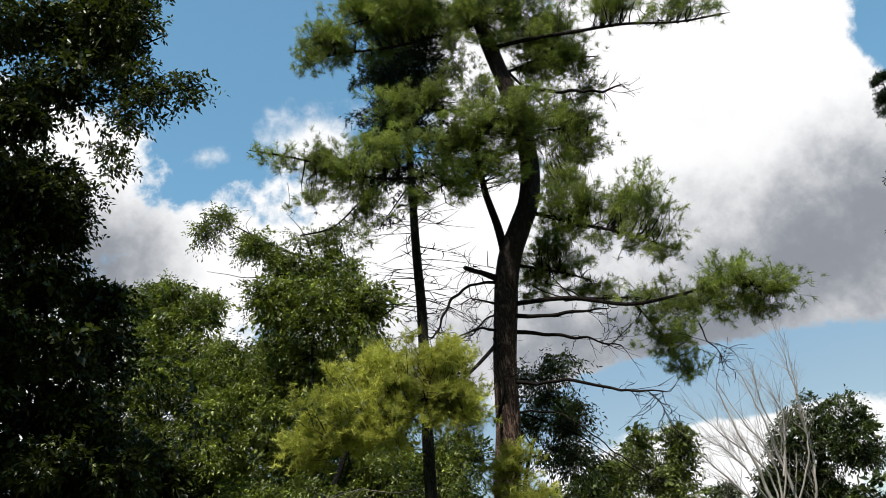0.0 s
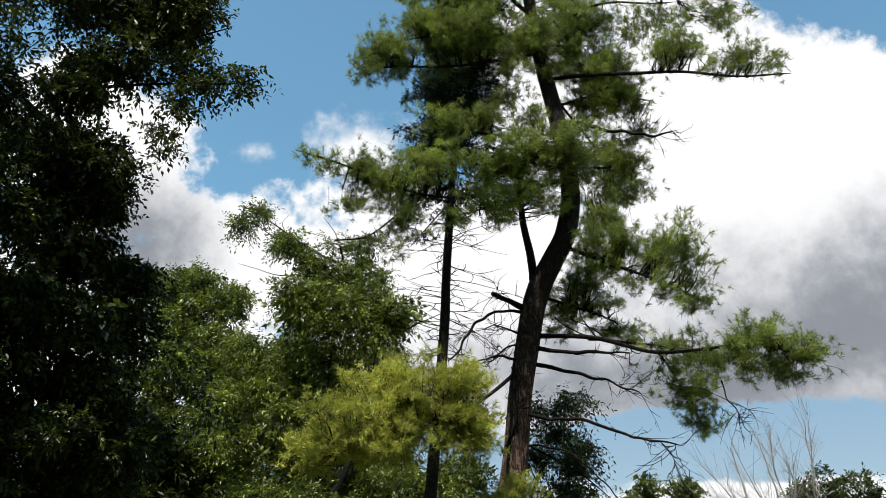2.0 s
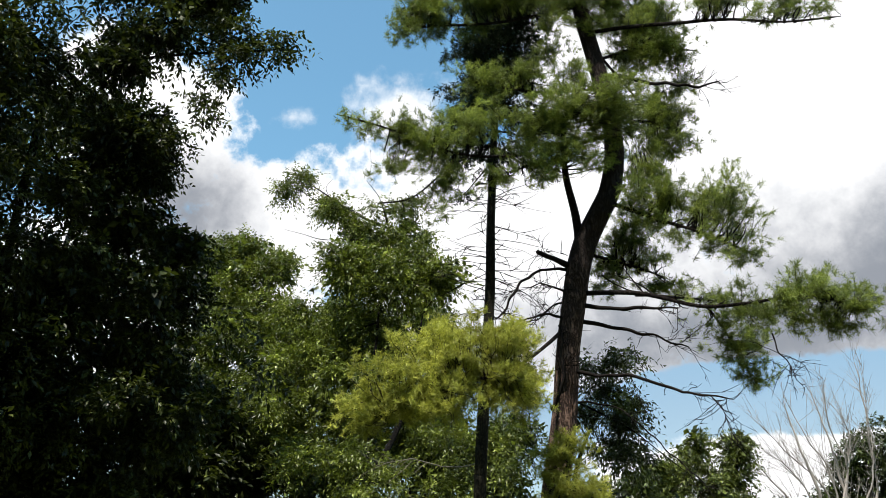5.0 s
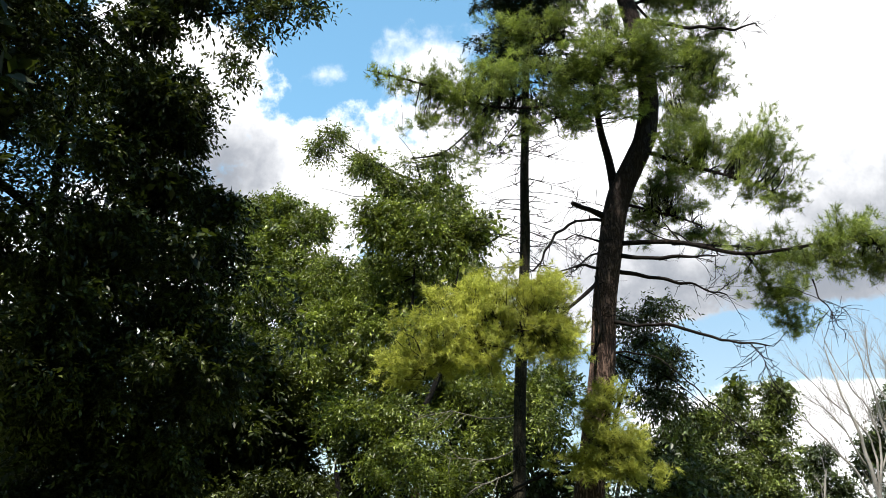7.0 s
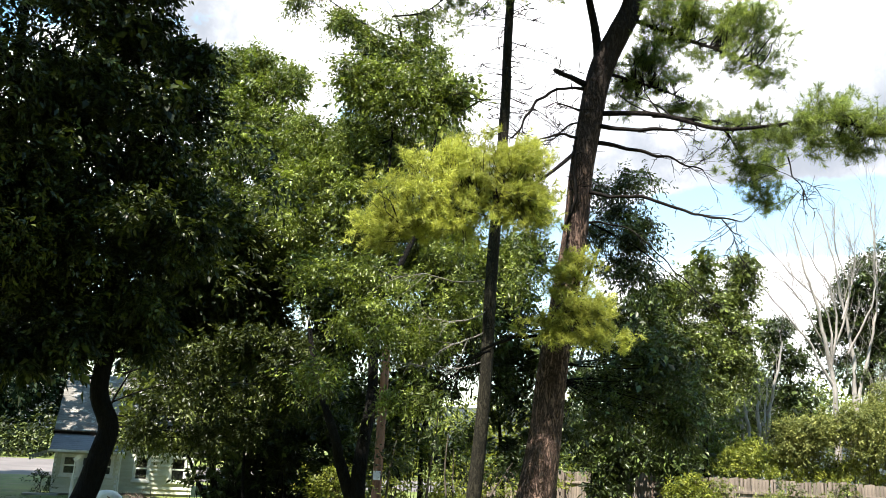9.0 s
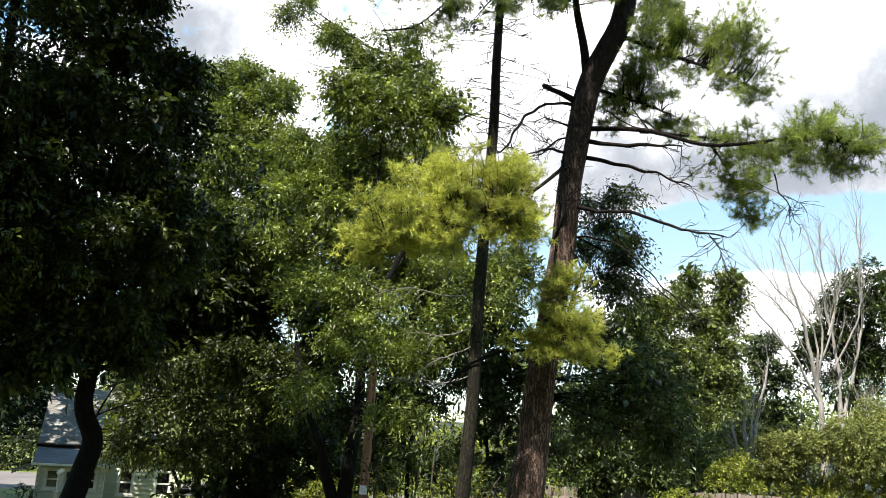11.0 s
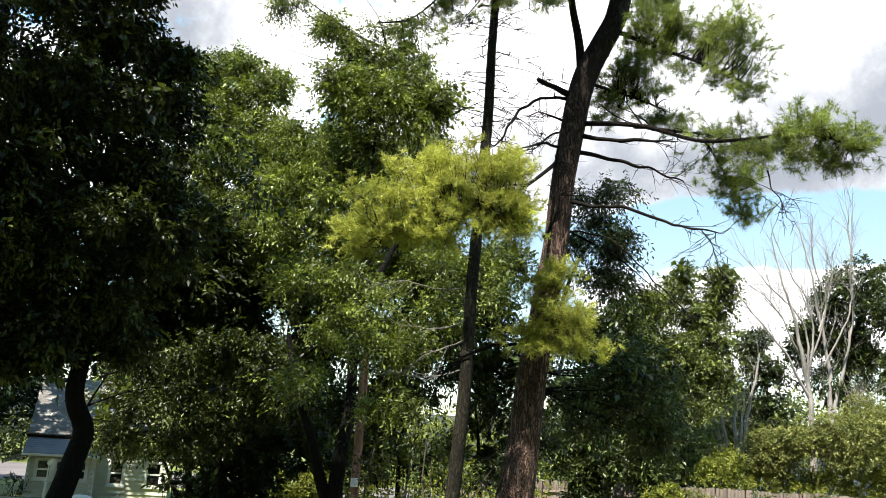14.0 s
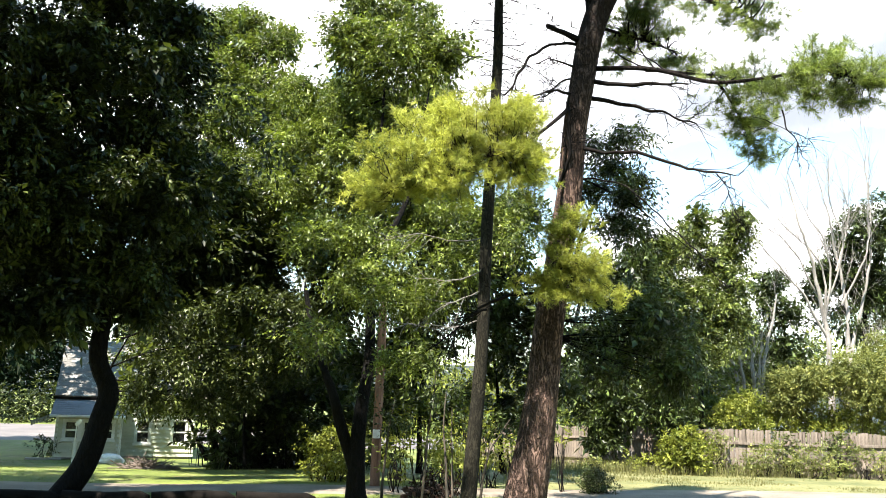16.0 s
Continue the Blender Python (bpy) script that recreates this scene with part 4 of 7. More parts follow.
# the dark broad tree whose boughs hang over the view
leafy_tree(
    "ash_tree", "large dark ash tree with a crooked trunk and hanging boughs",
    [
        ([down((-8.14, 19.36, 0.11)), (-7.73, 19.53, 0.77), (-7.52, 19.61, 1.74), (-7.42, 19.65, 2.35), (-7.66, 19.55, 3.09), (-7.65, 19.56, 4.22), (-7.78, 19.51, 6.29), (-8.12, 18.82, 8.64), (-8.42, 18.14, 14.06)], 0.285, 0.13),
        ([(-7.65, 19.56, 4.22), (-8.60, 18.61, 5.56), (-9.51, 17.59, 8.11), (-9.25, 16.59, 13.88)], 0.2, 0.08),
        ([(-7.74, 19.52, 5.77), (-6.93, 18.76, 7.59), (-6.34, 17.91, 9.03)], 0.14, 0.05),
        ([(-8.42, 18.14, 14.06), (-7.45, 17.48, 15.99), (-5.87, 17.02, 16.36), (-4.52, 16.90, 16.87)], 0.07, 0.015)] + [([(-7.72, 17.36, 15.09), (-6.14, 16.92, 14.97), (-4.46, 16.92, 15.09), (-3.81, 16.88, 15.25)], 0.04, 0.01),
        ([(-8.42, 18.14, 14.06), (-9.0, 16.0, 14.0), (-10.0, 14.6, 15.0)], 0.12, 0.03),
        ([(-8.12, 18.82, 8.64), (-10.2, 16.0, 10.2), (-11.8, 13.8, 11.6), (-13.4, 11.8, 15.2)], 0.12, 0.03),
        ([(-8.12, 18.82, 8.64), (-11.5, 17.6, 8.8), (-13.6, 17.4, 9.0), (-15.4, 17.9, 11.8)], 0.12, 0.03),
    ],
    [
        (-7.52, 16.35, 16.78, 1.82, 1.46, 1.10), (-6.86, 16.64, 15.46, 1.10, 0.94, 0.78), (-7.77, 16.68, 14.36, 0.73, 0.64, 0.56), (-7.38, 17.07, 12.78, 1.01, 0.85, 0.70), (-7.1, 17.46, 12.24, 0.56, 0.6, 0.66), (-7.68, 17.38, 11.20, 1.37, 1.23, 1.10),
        (-7.26, 18.18, 10.9, 0.66, 0.7, 0.66), (-6.45, 19.98, 9.90, 0.52, 0.56, 0.61), (-6.25, 21.09, 7.79, 0.95, 0.95, 0.95), (-8.98, 17.87, 8.57, 0.87, 0.79, 0.72), (-9.06, 17.83, 7.39, 0.87, 0.79, 0.72), (-6.35, 18.96, 10.63, 0.52, 0.51, 0.49)] + [(-7.38, 18.05, 9.33, 1.55, 1.41, 1.27), (-6.54, 18.90, 8.65, 1.23, 1.19, 1.15), (-7.50, 18.00, 7.37, 1.69, 1.48, 1.27), (-6.46, 19.45, 7.03, 1.33, 1.26, 1.18),
        (-6.81, 19.87, 7.95, 1.06, 1.06, 1.06), (-6.61, 20.98, 7.00, 0.95, 0.95, 0.95), (-8.85, 17.93, 5.99, 1.88, 1.59, 1.30), (-7.70, 19.54, 5.52, 1.67, 1.44, 1.21), (-8.86, 18.49, 4.39, 1.63, 1.26, 0.89),
    ]
    + [(-8.89, 18.60, 4.92, 1.03, 0.72, 0.67), (-7.85, 18.80, 4.68, 0.74, 0.55, 0.55), (-7.24, 19.60, 5.01, 0.77, 0.57, 0.58), (-8.93, 18.20, 3.78, 0.65, 0.48, 0.47), (-8.09, 18.40, 3.94, 0.60, 0.42, 0.38), (-7.00, 20.00, 4.43, 0.58, 0.41, 0.39)],
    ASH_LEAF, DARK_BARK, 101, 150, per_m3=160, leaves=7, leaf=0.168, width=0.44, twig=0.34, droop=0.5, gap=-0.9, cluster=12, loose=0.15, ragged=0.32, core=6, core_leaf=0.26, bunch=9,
    edge=[
        (-6.03, 16.96, 17.03, 0.87, 0.79, 0.71), (-5.04, 16.86, 17.23, 0.45, 0.41, 0.36), (-6.01, 16.97, 18.69, 1.09, 0.82, 0.55), (-5.11, 16.84, 15.49, 0.53, 0.43, 0.32), (-4.32, 16.85, 15.24, 0.44, 0.35, 0.25), (-3.87, 16.86, 15.24, 0.21, 0.18, 0.15),
        (-5.25, 16.80, 14.57, 0.45, 0.41, 0.36), (-5.49, 16.72, 13.75, 0.32, 0.30, 0.28), (-5.63, 16.68, 13.13, 0.17, 0.17, 0.17), (-6.86, 17.50, 12.25, 0.64, 0.62, 0.59), (-7.20, 17.15, 13.18, 0.50, 0.43, 0.36), (-6.66, 17.79, 11.89, 0.25, 0.30, 0.36), (-6.74, 17.20, 12.97, 0.41, 0.36, 0.44), (-6.58, 17.40, 12.56, 0.36, 0.32, 0.38),
    ],
    near=[(-4.59, 17.00, 8.09, 0.48, 0.41, 0.48), (-3.95, 17.00, 7.23, 0.47, 0.39, 0.45)] + [(-9.55, 15.25, 16.77, 1.69, 1.62, 1.56), (-9.18, 15.48, 12.99, 1.56, 1.69, 1.82), (-9.36, 16.53, 9.66, 1.78, 1.85, 1.92), (-9.06, 17.27, 6.88, 1.55, 1.48, 1.41), (-9.63, 15.21, 18.99, 1.17, 0.97, 0.78), (-10.5, 15.0, 13.5, 1.8, 1.8, 2.2)]
    + [(-8.82, 16.60, 15.47, 0.73, 0.59, 0.66), (-8.00, 16.80, 16.25, 0.82, 0.64, 0.68), (-8.69, 16.80, 14.15, 0.78, 0.64, 0.72), (-7.50, 17.00, 15.23, 0.67, 0.52, 0.54), (-8.71, 16.60, 16.72, 0.96, 0.70, 0.68)],
    # Lumps added out of view to keep the sun off the visible crown.
    outer=[
        (-11.5, 13.5, 11.5, 2.4, 2.2, 2.6), (-14.5, 14.5, 10.0, 2.6, 2.4, 2.6),
        (-13.5, 17.5, 8.5, 2.4, 2.4, 2.2), (-15.5, 18.0, 12.0, 2.6, 2.6, 2.6),
    ],
)
# Mostly unseen tree, added to shade the porch, roof and lawn.
leafy_tree(
    "ash_tree", "leafy ash added mostly out of view to shade the cottage and lawn",
    [([(-21.0, 35.5, 0.0), (-20.8, 35.4, 3.0), (-20.2, 35.2, 6.5), (-19.5, 35.0, 10.0)], 0.3, 0.08), ([(-20.6, 35.3, 4.5), (-19.0, 35.0, 6.0), (-17.6, 34.6, 6.6)], 0.12, 0.03)],
    [(-19.5, 35.0, 9.0, 2.6, 2.6, 2.6), (-18.2, 34.5, 11.5, 2.4, 2.4, 2.2), (-21.0, 36.0, 12.0, 2.6, 2.6, 2.6), (-18.0, 36.5, 8.0, 1.9, 2.0, 1.5), (-20.5, 32.0, 9.0, 2.4, 2.4, 2.4), (-17.6, 34.3, 7.4, 1.5, 1.5, 1.1), (-22.0, 30.0, 8.0, 2.6, 2.6, 2.6), (-27.0, 45.0, 8.0, 3.0, 3.0, 2.4), (-25.0, 41.0, 9.5, 2.6, 2.6, 2.4), (-29.0, 48.0, 9.0, 3.0, 3.0, 2.4), (-23.5, 44.5, 10.0, 2.6, 2.6, 2.4), (-24.0, 37.0, 7.0, 2.6, 2.6, 2.2)] + [(-31.0, 46.0, 10.0, 3.2, 3.2, 3.0), (-19.6, 26.6, 12.0, 2.6, 2.4, 2.0), (-21.6, 30.0, 11.5, 2.6, 2.4, 2.0), (-28.5, 52.0, 10.0, 3.2, 3.0, 2.4), (-25.6, 47.0, 11.0, 2.8, 2.8, 2.2), (-27.6, 32.5, 9.5, 2.6, 2.6, 2.2), (-25.2, 30.6, 9.5, 2.4, 2.4, 2.0)] + [(-29.0, 41.5, 15.5, 3.0, 3.0, 2.4), (-25.5, 38.8, 15.5, 2.6, 2.6, 2.2), (-31.5, 43.5, 14.8, 3.0, 3.0, 2.4), (-33.5, 47.0, 15.0, 3.2, 3.0, 2.4), (-18.9, 38.2, 13.6, 2.0, 2.0, 1.4), (-19.6, 37.6, 9.6, 1.8, 1.8, 1.4), (-18.7, 36.9, 9.4, 1.7, 1.7, 1.5), (-17.6, 36.4, 9.0, 1.3, 1.3, 1.2), (-20.2, 36.4, 8.0, 1.8, 1.8, 1.5), (-22.2, 38.4, 16.4, 1.5, 1.6, 1.1), (-20.2, 39.7, 17.0, 1.5, 1.4, 1.0), (-21.6, 36.8, 15.0, 1.2, 1.2, 0.8)],
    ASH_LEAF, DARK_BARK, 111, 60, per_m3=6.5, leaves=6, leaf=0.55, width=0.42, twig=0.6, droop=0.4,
)
leafy_tree(
    "ash_tree", "tall dark ash tree behind the crooked one",
    [([(-13.5, 25.6, 0.0), (-13.3, 25.6, 5.0), (-12.7, 25.6, 11.0), (-11.6, 25.5, 18.0)], 0.24, 0.06), ([(-13.2, 25.6, 6.0), (-11.6, 26.0, 8.0), (-9.2, 27.0, 8.2), (-6.8, 28.5, 7.2)], 0.09, 0.03), ([(-12.0, 25.6, 9.0), (-11.0, 25.2, 12.0), (-9.8, 25.0, 15.5)], 0.1, 0.03)],
    [(-12.9, 25.5, 18.9, 1.6, 1.8, 1.5), (-10.5, 25.0, 17.4, 1.25, 1.6, 1.5), (-12.8, 25.0, 16.5, 2.0, 2.0, 2.0), (-11.2, 26.0, 14.2, 1.9, 2.0, 1.9), (-13.0, 26.0, 12.5, 1.8, 2.0, 1.8), (-10.4, 25.4, 11.8, 1.4, 1.6, 1.4)]
    + [(-8.08, 27.00, 8.97, 0.99, 0.88, 1.08), (-7.21, 28.00, 7.36, 1.10, 0.90, 1.01), (-8.00, 27.00, 6.96, 1.15, 0.94, 1.06), (-6.89, 29.00, 6.03, 1.04, 0.80, 0.85), (-8.00, 28.00, 5.67, 1.18, 0.85, 0.82), (-6.41, 29.00, 7.39, 0.67, 0.61, 0.76), (-6.08, 29.50, 5.16, 0.95, 0.69, 0.67), (-8.65, 26.00, 7.80, 1.03, 0.88, 1.03), (-9.16, 27.00, 6.03, 1.06, 0.82, 0.88), (-7.52, 28.00, 8.97, 0.65, 0.59, 0.74)],
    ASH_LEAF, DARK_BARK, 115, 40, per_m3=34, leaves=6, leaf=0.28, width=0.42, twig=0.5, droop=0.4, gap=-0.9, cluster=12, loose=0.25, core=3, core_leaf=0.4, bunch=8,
)
# slender light trees behind
leafy_tree(
    "willow_tree", "slender green willow with a pointed leafy top", [([down((-7.23, 33.02, -0.66)), (-7.40, 32.98, 2.59), (-7.67, 32.92, 7.91), (-7.88, 32.86, 12.39), (-8.01, 32.84, 16.38)], 0.06, 0.02)],
    [(-8.52, 34.05, 17.79, 0.91, 0.83, 0.75), (-9.46, 33.80, 17.27, 1.01, 1.01, 1.01), (-7.06, 34.11, 17.10, 0.70, 0.78, 0.86), (-9.17, 33.34, 16.21, 1.00, 0.98, 0.95), (-7.94, 33.53, 16.20, 1.14, 1.07, 0.99), (-8.35, 32.75, 14.67, 1.61, 1.42, 1.22), (-6.92, 32.83, 14.73, 0.96, 0.96, 0.96), (-7.03, 31.73, 13.04, 1.40, 1.26, 1.13), (-8.38, 31.39, 12.12, 1.76, 1.59, 1.40), (-6.36, 30.94, 11.36, 1.37, 1.25, 1.14), (-6.47, 29.99, 9.82, 1.68, 1.44, 1.20), (-8.16, 30.38, 9.67, 1.73, 1.49, 1.27)]
    + [(-7.97, 33.28, 17.41, 0.77, 0.73, 0.95), (-9.39, 33.28, 17.25, 0.90, 0.79, 0.95), (-7.02, 33.15, 16.46, 0.70, 0.70, 0.94), (-8.25, 32.89, 15.81, 1.27, 1.03, 1.16), (-6.59, 32.50, 14.34, 0.95, 0.88, 1.12), (-9.23, 32.50, 14.64, 1.25, 1.05, 1.25), (-7.62, 31.98, 13.29, 1.64, 1.26, 1.31), (-5.54, 31.59, 12.74, 0.96, 0.82, 0.96), (-9.18, 31.85, 12.08, 1.29, 1.09, 1.29), (-5.95, 31.20, 11.06, 1.46, 1.20, 1.35), (-7.76, 31.20, 10.38, 1.65, 1.31, 1.44), (-5.08, 30.55, 9.23, 1.20, 1.01, 1.20), (-6.77, 30.55, 8.21, 1.57, 1.26, 1.38)]
    + [(-5.43, 31.85, 13.22, 1.04, 0.86, 0.98), (-4.04, 31.46, 12.47, 1.17, 0.95, 1.07), (-5.29, 31.20, 11.21, 1.26, 1.03, 1.16), (-5.93, 30.16, 9.71, 0.91, 0.72, 0.77), (-5.29, 29.90, 8.65, 0.99, 0.79, 0.88)],
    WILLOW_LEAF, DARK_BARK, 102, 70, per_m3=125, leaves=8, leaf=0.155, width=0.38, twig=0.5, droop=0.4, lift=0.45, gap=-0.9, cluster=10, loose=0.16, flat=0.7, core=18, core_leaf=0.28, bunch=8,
)
leafy_tree(
    "willow_tree", "broad green willow with a forked dark trunk and a twiggy top",
    [
        ([down((-1.85, 19.91, -0.12)), (-1.87, 19.91, 0.42), (-1.84, 19.91, 1.39), (-1.76, 20.42, 3.17), (-1.87, 21.92, 5.54)], 0.27, 0.09),
        ([(-1.87, 21.92, 5.4), (-2.00, 23.92, 8.79), (-1.90, 24.93, 13.00)], 0.07, 0.03),
        ([(-1.92, 19.91, 0.78), (-2.26, 19.87, 1.75), (-2.49, 19.84, 2.49), (-2.96, 20.28, 3.52), (-3.38, 20.73, 5.03)], 0.16, 0.05),
        ([(-1.94, 21.91, 5.54), (-0.99, 22.98, 8.07), (-0.64, 23.99, 11.22)], 0.1, 0.03),
        ([(-1.06, 26.00, 13.22), (-1.51, 25.70, 14.47), (-2.83, 25.40, 15.06), (-3.77, 25.10, 15.57), (-4.51, 24.80, 15.91), (-5.01, 24.50, 15.87)], 0.05, 0.01),
        ([(-3.05, 24.80, 14.93), (-3.93, 24.60, 15.01), (-4.85, 24.40, 15.47), (-5.44, 24.20, 15.22)], 0.022, 0.006),
        ([(-2.51, 24.80, 13.96), (-3.80, 24.60, 13.85), (-4.48, 24.40, 13.94), (-5.06, 24.20, 13.98)], 0.02, 0.005),
        ([(-1.86, 25.00, 14.50), (-2.18, 24.87, 15.44), (-2.40, 24.73, 15.76), (-2.65, 24.60, 16.01)], 0.02, 0.005),
        ([(-3.79, 24.60, 15.35), (-3.90, 24.50, 15.64), (-3.71, 24.40, 15.90)], 0.012, 0.004),
    ],
    [(-2.25, 25.50, 14.29, 0.85, 0.79, 0.74), (-1.10, 25.58, 14.16, 0.85, 0.85, 0.85), (-3.18, 24.80, 13.09, 0.94, 0.87, 0.79), (-0.34, 24.60, 12.36, 0.75, 0.71, 0.67), (-1.86, 24.53, 12.55, 1.28, 1.08, 0.89), (-3.92, 29.01, 12.99, 0.84, 0.81, 0.76), (-2.28, 28.34, 12.47, 1.77, 1.38, 0.99), (-0.74, 28.41, 12.54, 1.20, 1.09, 0.99), (-3.14, 27.14, 10.84, 1.57, 1.26, 0.95), (-4.66, 27.43, 10.99, 0.93, 0.87, 0.81), (-4.42, 25.99, 8.98, 1.15, 1.01, 0.88), (-2.93, 25.95, 8.82, 1.51, 1.21, 0.90), (-0.63, 29.27, 8.38, 1.31, 1.13, 0.95), (1.02, 26.98, 7.92, 1.17, 1.02, 0.88), (0.10, 24.00, 7.96, 1.04, 0.87, 0.69)] + [(-1.09, 28.04, 8.67, 1.01, 0.92, 0.81), (-3.51, 29.07, 12.71, 1.06, 0.95, 0.84), (-4.44, 26.47, 9.66, 0.89, 0.79, 0.70), (-3.78, 27.19, 10.65, 0.92, 0.82, 0.71), (-4.11, 28.26, 16.75, 0.83, 0.63, 0.45), (-3.26, 28.61, 16.17, 0.83, 0.71, 0.59), (-2.27, 24.50, 13.29, 0.87, 0.67, 0.70), (-1.05, 24.50, 13.41, 0.73, 0.65, 0.79), (-3.09, 24.30, 12.80, 0.77, 0.62, 0.69), (-0.13, 24.00, 12.45, 0.54, 0.48, 0.59), (-1.33, 24.00, 11.96, 1.09, 0.82, 0.84), (-3.37, 28.79, 13.28, 1.20, 0.94, 1.00), (-0.54, 28.79, 13.34, 0.84, 0.73, 0.90), (-1.90, 28.30, 12.29, 1.45, 1.07, 1.06), (-3.82, 28.30, 11.94, 1.00, 0.84, 0.96)] + [(-0.34, 28.06, 11.83, 0.95, 0.82, 0.95), (-2.26, 28.06, 11.18, 1.23, 0.96, 1.05), (-3.15, 26.84, 9.32, 1.07, 0.84, 0.90), (-3.43, 25.62, 7.65, 1.01, 0.76, 0.76), (-1.04, 25.01, 7.70, 0.99, 0.71, 0.66), (1.65, 25.62, 8.05, 0.77, 0.68, 0.85)]
    + [(-4.52, 26.00, 11.58, 0.71, 0.64, 0.80), (-3.52, 25.50, 10.89, 0.87, 0.77, 0.95), (-2.48, 25.00, 11.40, 0.86, 0.73, 0.86), (-1.65, 25.00, 10.63, 0.85, 0.72, 0.85), (-2.96, 24.50, 9.43, 0.99, 0.77, 0.82), (-4.56, 26.00, 10.17, 0.79, 0.78, 1.05), (-1.49, 25.00, 12.10, 0.86, 0.81, 1.03), (-1.92, 24.00, 9.16, 0.81, 0.62, 0.65), (-3.10, 25.00, 12.76, 0.69, 0.60, 0.73), (-0.86, 25.00, 13.07, 0.61, 0.67, 0.96)],
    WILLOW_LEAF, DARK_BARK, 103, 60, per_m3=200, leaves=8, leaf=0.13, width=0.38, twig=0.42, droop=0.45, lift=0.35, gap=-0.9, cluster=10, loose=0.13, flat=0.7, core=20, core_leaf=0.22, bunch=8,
    low=[(-2.51, 19.84, 5.97, 1.04, 0.82, 0.61), (-3.6, 21.16, 6.4, 0.42, 0.36, 0.32), (-1.22, 20.26, 5.69, 1.17, 0.92, 0.67), (-1.57, 18.73, 4.28, 1.09, 0.83, 0.57), (-0.61, 18.79, 4.55, 0.76, 0.64, 0.52), (-2.76, 18.39, 3.60, 0.5, 0.45, 0.38), (-0.82, 17.98, 3.04, 0.78, 0.58, 0.39), (-1.84, 20.50, 6.26, 0.81, 0.57, 0.54), (0.24, 20.00, 6.38, 0.66, 0.53, 0.59), (-1.26, 19.60, 5.30, 0.77, 0.57, 0.58), (-2.29, 19.80, 5.03, 0.4, 0.35, 0.3), (-0.10, 19.60, 5.16, 0.64, 0.52, 0.57), (1.65, 21.00, 5.96, 0.55, 0.50, 0.62), (0.67, 20.00, 5.40, 0.52, 0.47, 0.59)] + [(-0.44, 19.50, 4.30, 0.75, 0.56, 0.57)]
    + [(-5.18, 24.30, 15.38, 0.32, 0.20, 0.14), (-4.63, 24.40, 15.84, 0.22, 0.14, 0.11), (-3.66, 24.60, 14.99, 0.36, 0.22, 0.16), (-3.02, 24.80, 14.63, 0.46, 0.31, 0.27), (-1.91, 25.00, 15.11, 0.62, 0.40, 0.33), (-2.20, 25.00, 14.28, 0.59, 0.40, 0.36), (-1.19, 25.20, 15.26, 0.55, 0.41, 0.40)],
)
leafy_tree(
    "walnut_tree", "dark leafy tree behind the pine with drooping sprays", [([down((1.80, 21.86, 0.00)), (2.10, 21.82, 1.47), (2.75, 21.78, 3.95), (3.47, 21.72, 6.81), (4.25, 21.59, 8.28)], 0.12, 0.03), ([(3.32, 20.74, 7.75), (4.01, 20.41, 7.30), (4.67, 20.06, 6.78), (5.69, 19.59, 5.71)], 0.03, 0.008)],
    [(4.00, 21.63, 4.51, 0.98, 0.98, 0.98), (4.88, 21.45, 4.80, 0.87, 0.82, 0.76), (5.19, 21.38, 3.89, 0.98, 0.93, 0.87), (4.19, 21.60, 3.40, 1.11, 0.97, 0.83), (5.51, 21.09, 3.07, 0.72, 0.63, 0.53)],
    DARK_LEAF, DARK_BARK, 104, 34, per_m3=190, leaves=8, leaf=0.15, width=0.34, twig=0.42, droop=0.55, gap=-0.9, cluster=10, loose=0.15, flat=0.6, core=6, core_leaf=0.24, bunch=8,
    low=[(3.77, 21.30, 8.81, 0.34, 0.22, 0.16), (4.35, 20.80, 8.90, 0.39, 0.24, 0.18), (4.06, 21.00, 8.11, 0.4, 0.26, 0.18), (4.53, 20.40, 7.63, 0.30, 0.20, 0.18), (3.53, 21.20, 7.64, 0.28, 0.25, 0.3), (4.01, 20.60, 6.69, 0.34, 0.22, 0.17), (4.38, 20.20, 6.34, 0.29, 0.19, 0.16), (4.30, 20.50, 7.19, 0.24, 0.17, 0.16)],
)
leafy_tree(
    "maple_tree", "green tree with two leafy peaks at the fence", [([down((12.11, 42.30, -0.57)), (12.22, 42.27, 3.35), (12.48, 42.19, 8.22), (12.94, 42.05, 11.01)], 0.2, 0.04)],
    [(13.47, 41.89, 8.07, 1.21, 1.33, 1.46), (10.41, 42.24, 7.07, 1.88, 1.73, 1.57), (11.29, 42.01, 6.25, 1.57, 1.49, 1.41), (11.48, 41.00, 7.52, 2.11, 1.57, 1.59), (9.63, 41.00, 7.70, 1.59, 1.35, 1.59), (13.30, 41.00, 6.81, 1.05, 1.12, 1.58), (11.55, 40.50, 5.39, 2.06, 1.53, 1.55)]
    + [(12.13, 42.00, 11.89, 0.55, 0.52, 0.67), (11.88, 42.00, 10.75, 0.99, 0.80, 0.88), (14.11, 42.00, 11.70, 0.47, 0.51, 0.72), (14.01, 42.00, 10.51, 0.74, 0.74, 0.99), (12.73, 42.00, 9.76, 1.04, 0.86, 0.99), (10.88, 41.60, 9.74, 0.92, 0.72, 0.76), (10.46, 41.60, 10.41, 0.46, 0.37, 0.41), (13.26, 41.50, 8.88, 1.24, 0.94, 0.97), (10.30, 41.50, 8.61, 1.29, 0.98, 1.02)],
    UNDER_LEAF, DARK_BARK, 105, 60, per_m3=95, leaves=7, leaf=0.19, width=0.42, twig=0.5, droop=0.35, gap=-0.9, cluster=12, loose=0.24, flat=0.6, core=6, core_leaf=0.45, bunch=8,
)
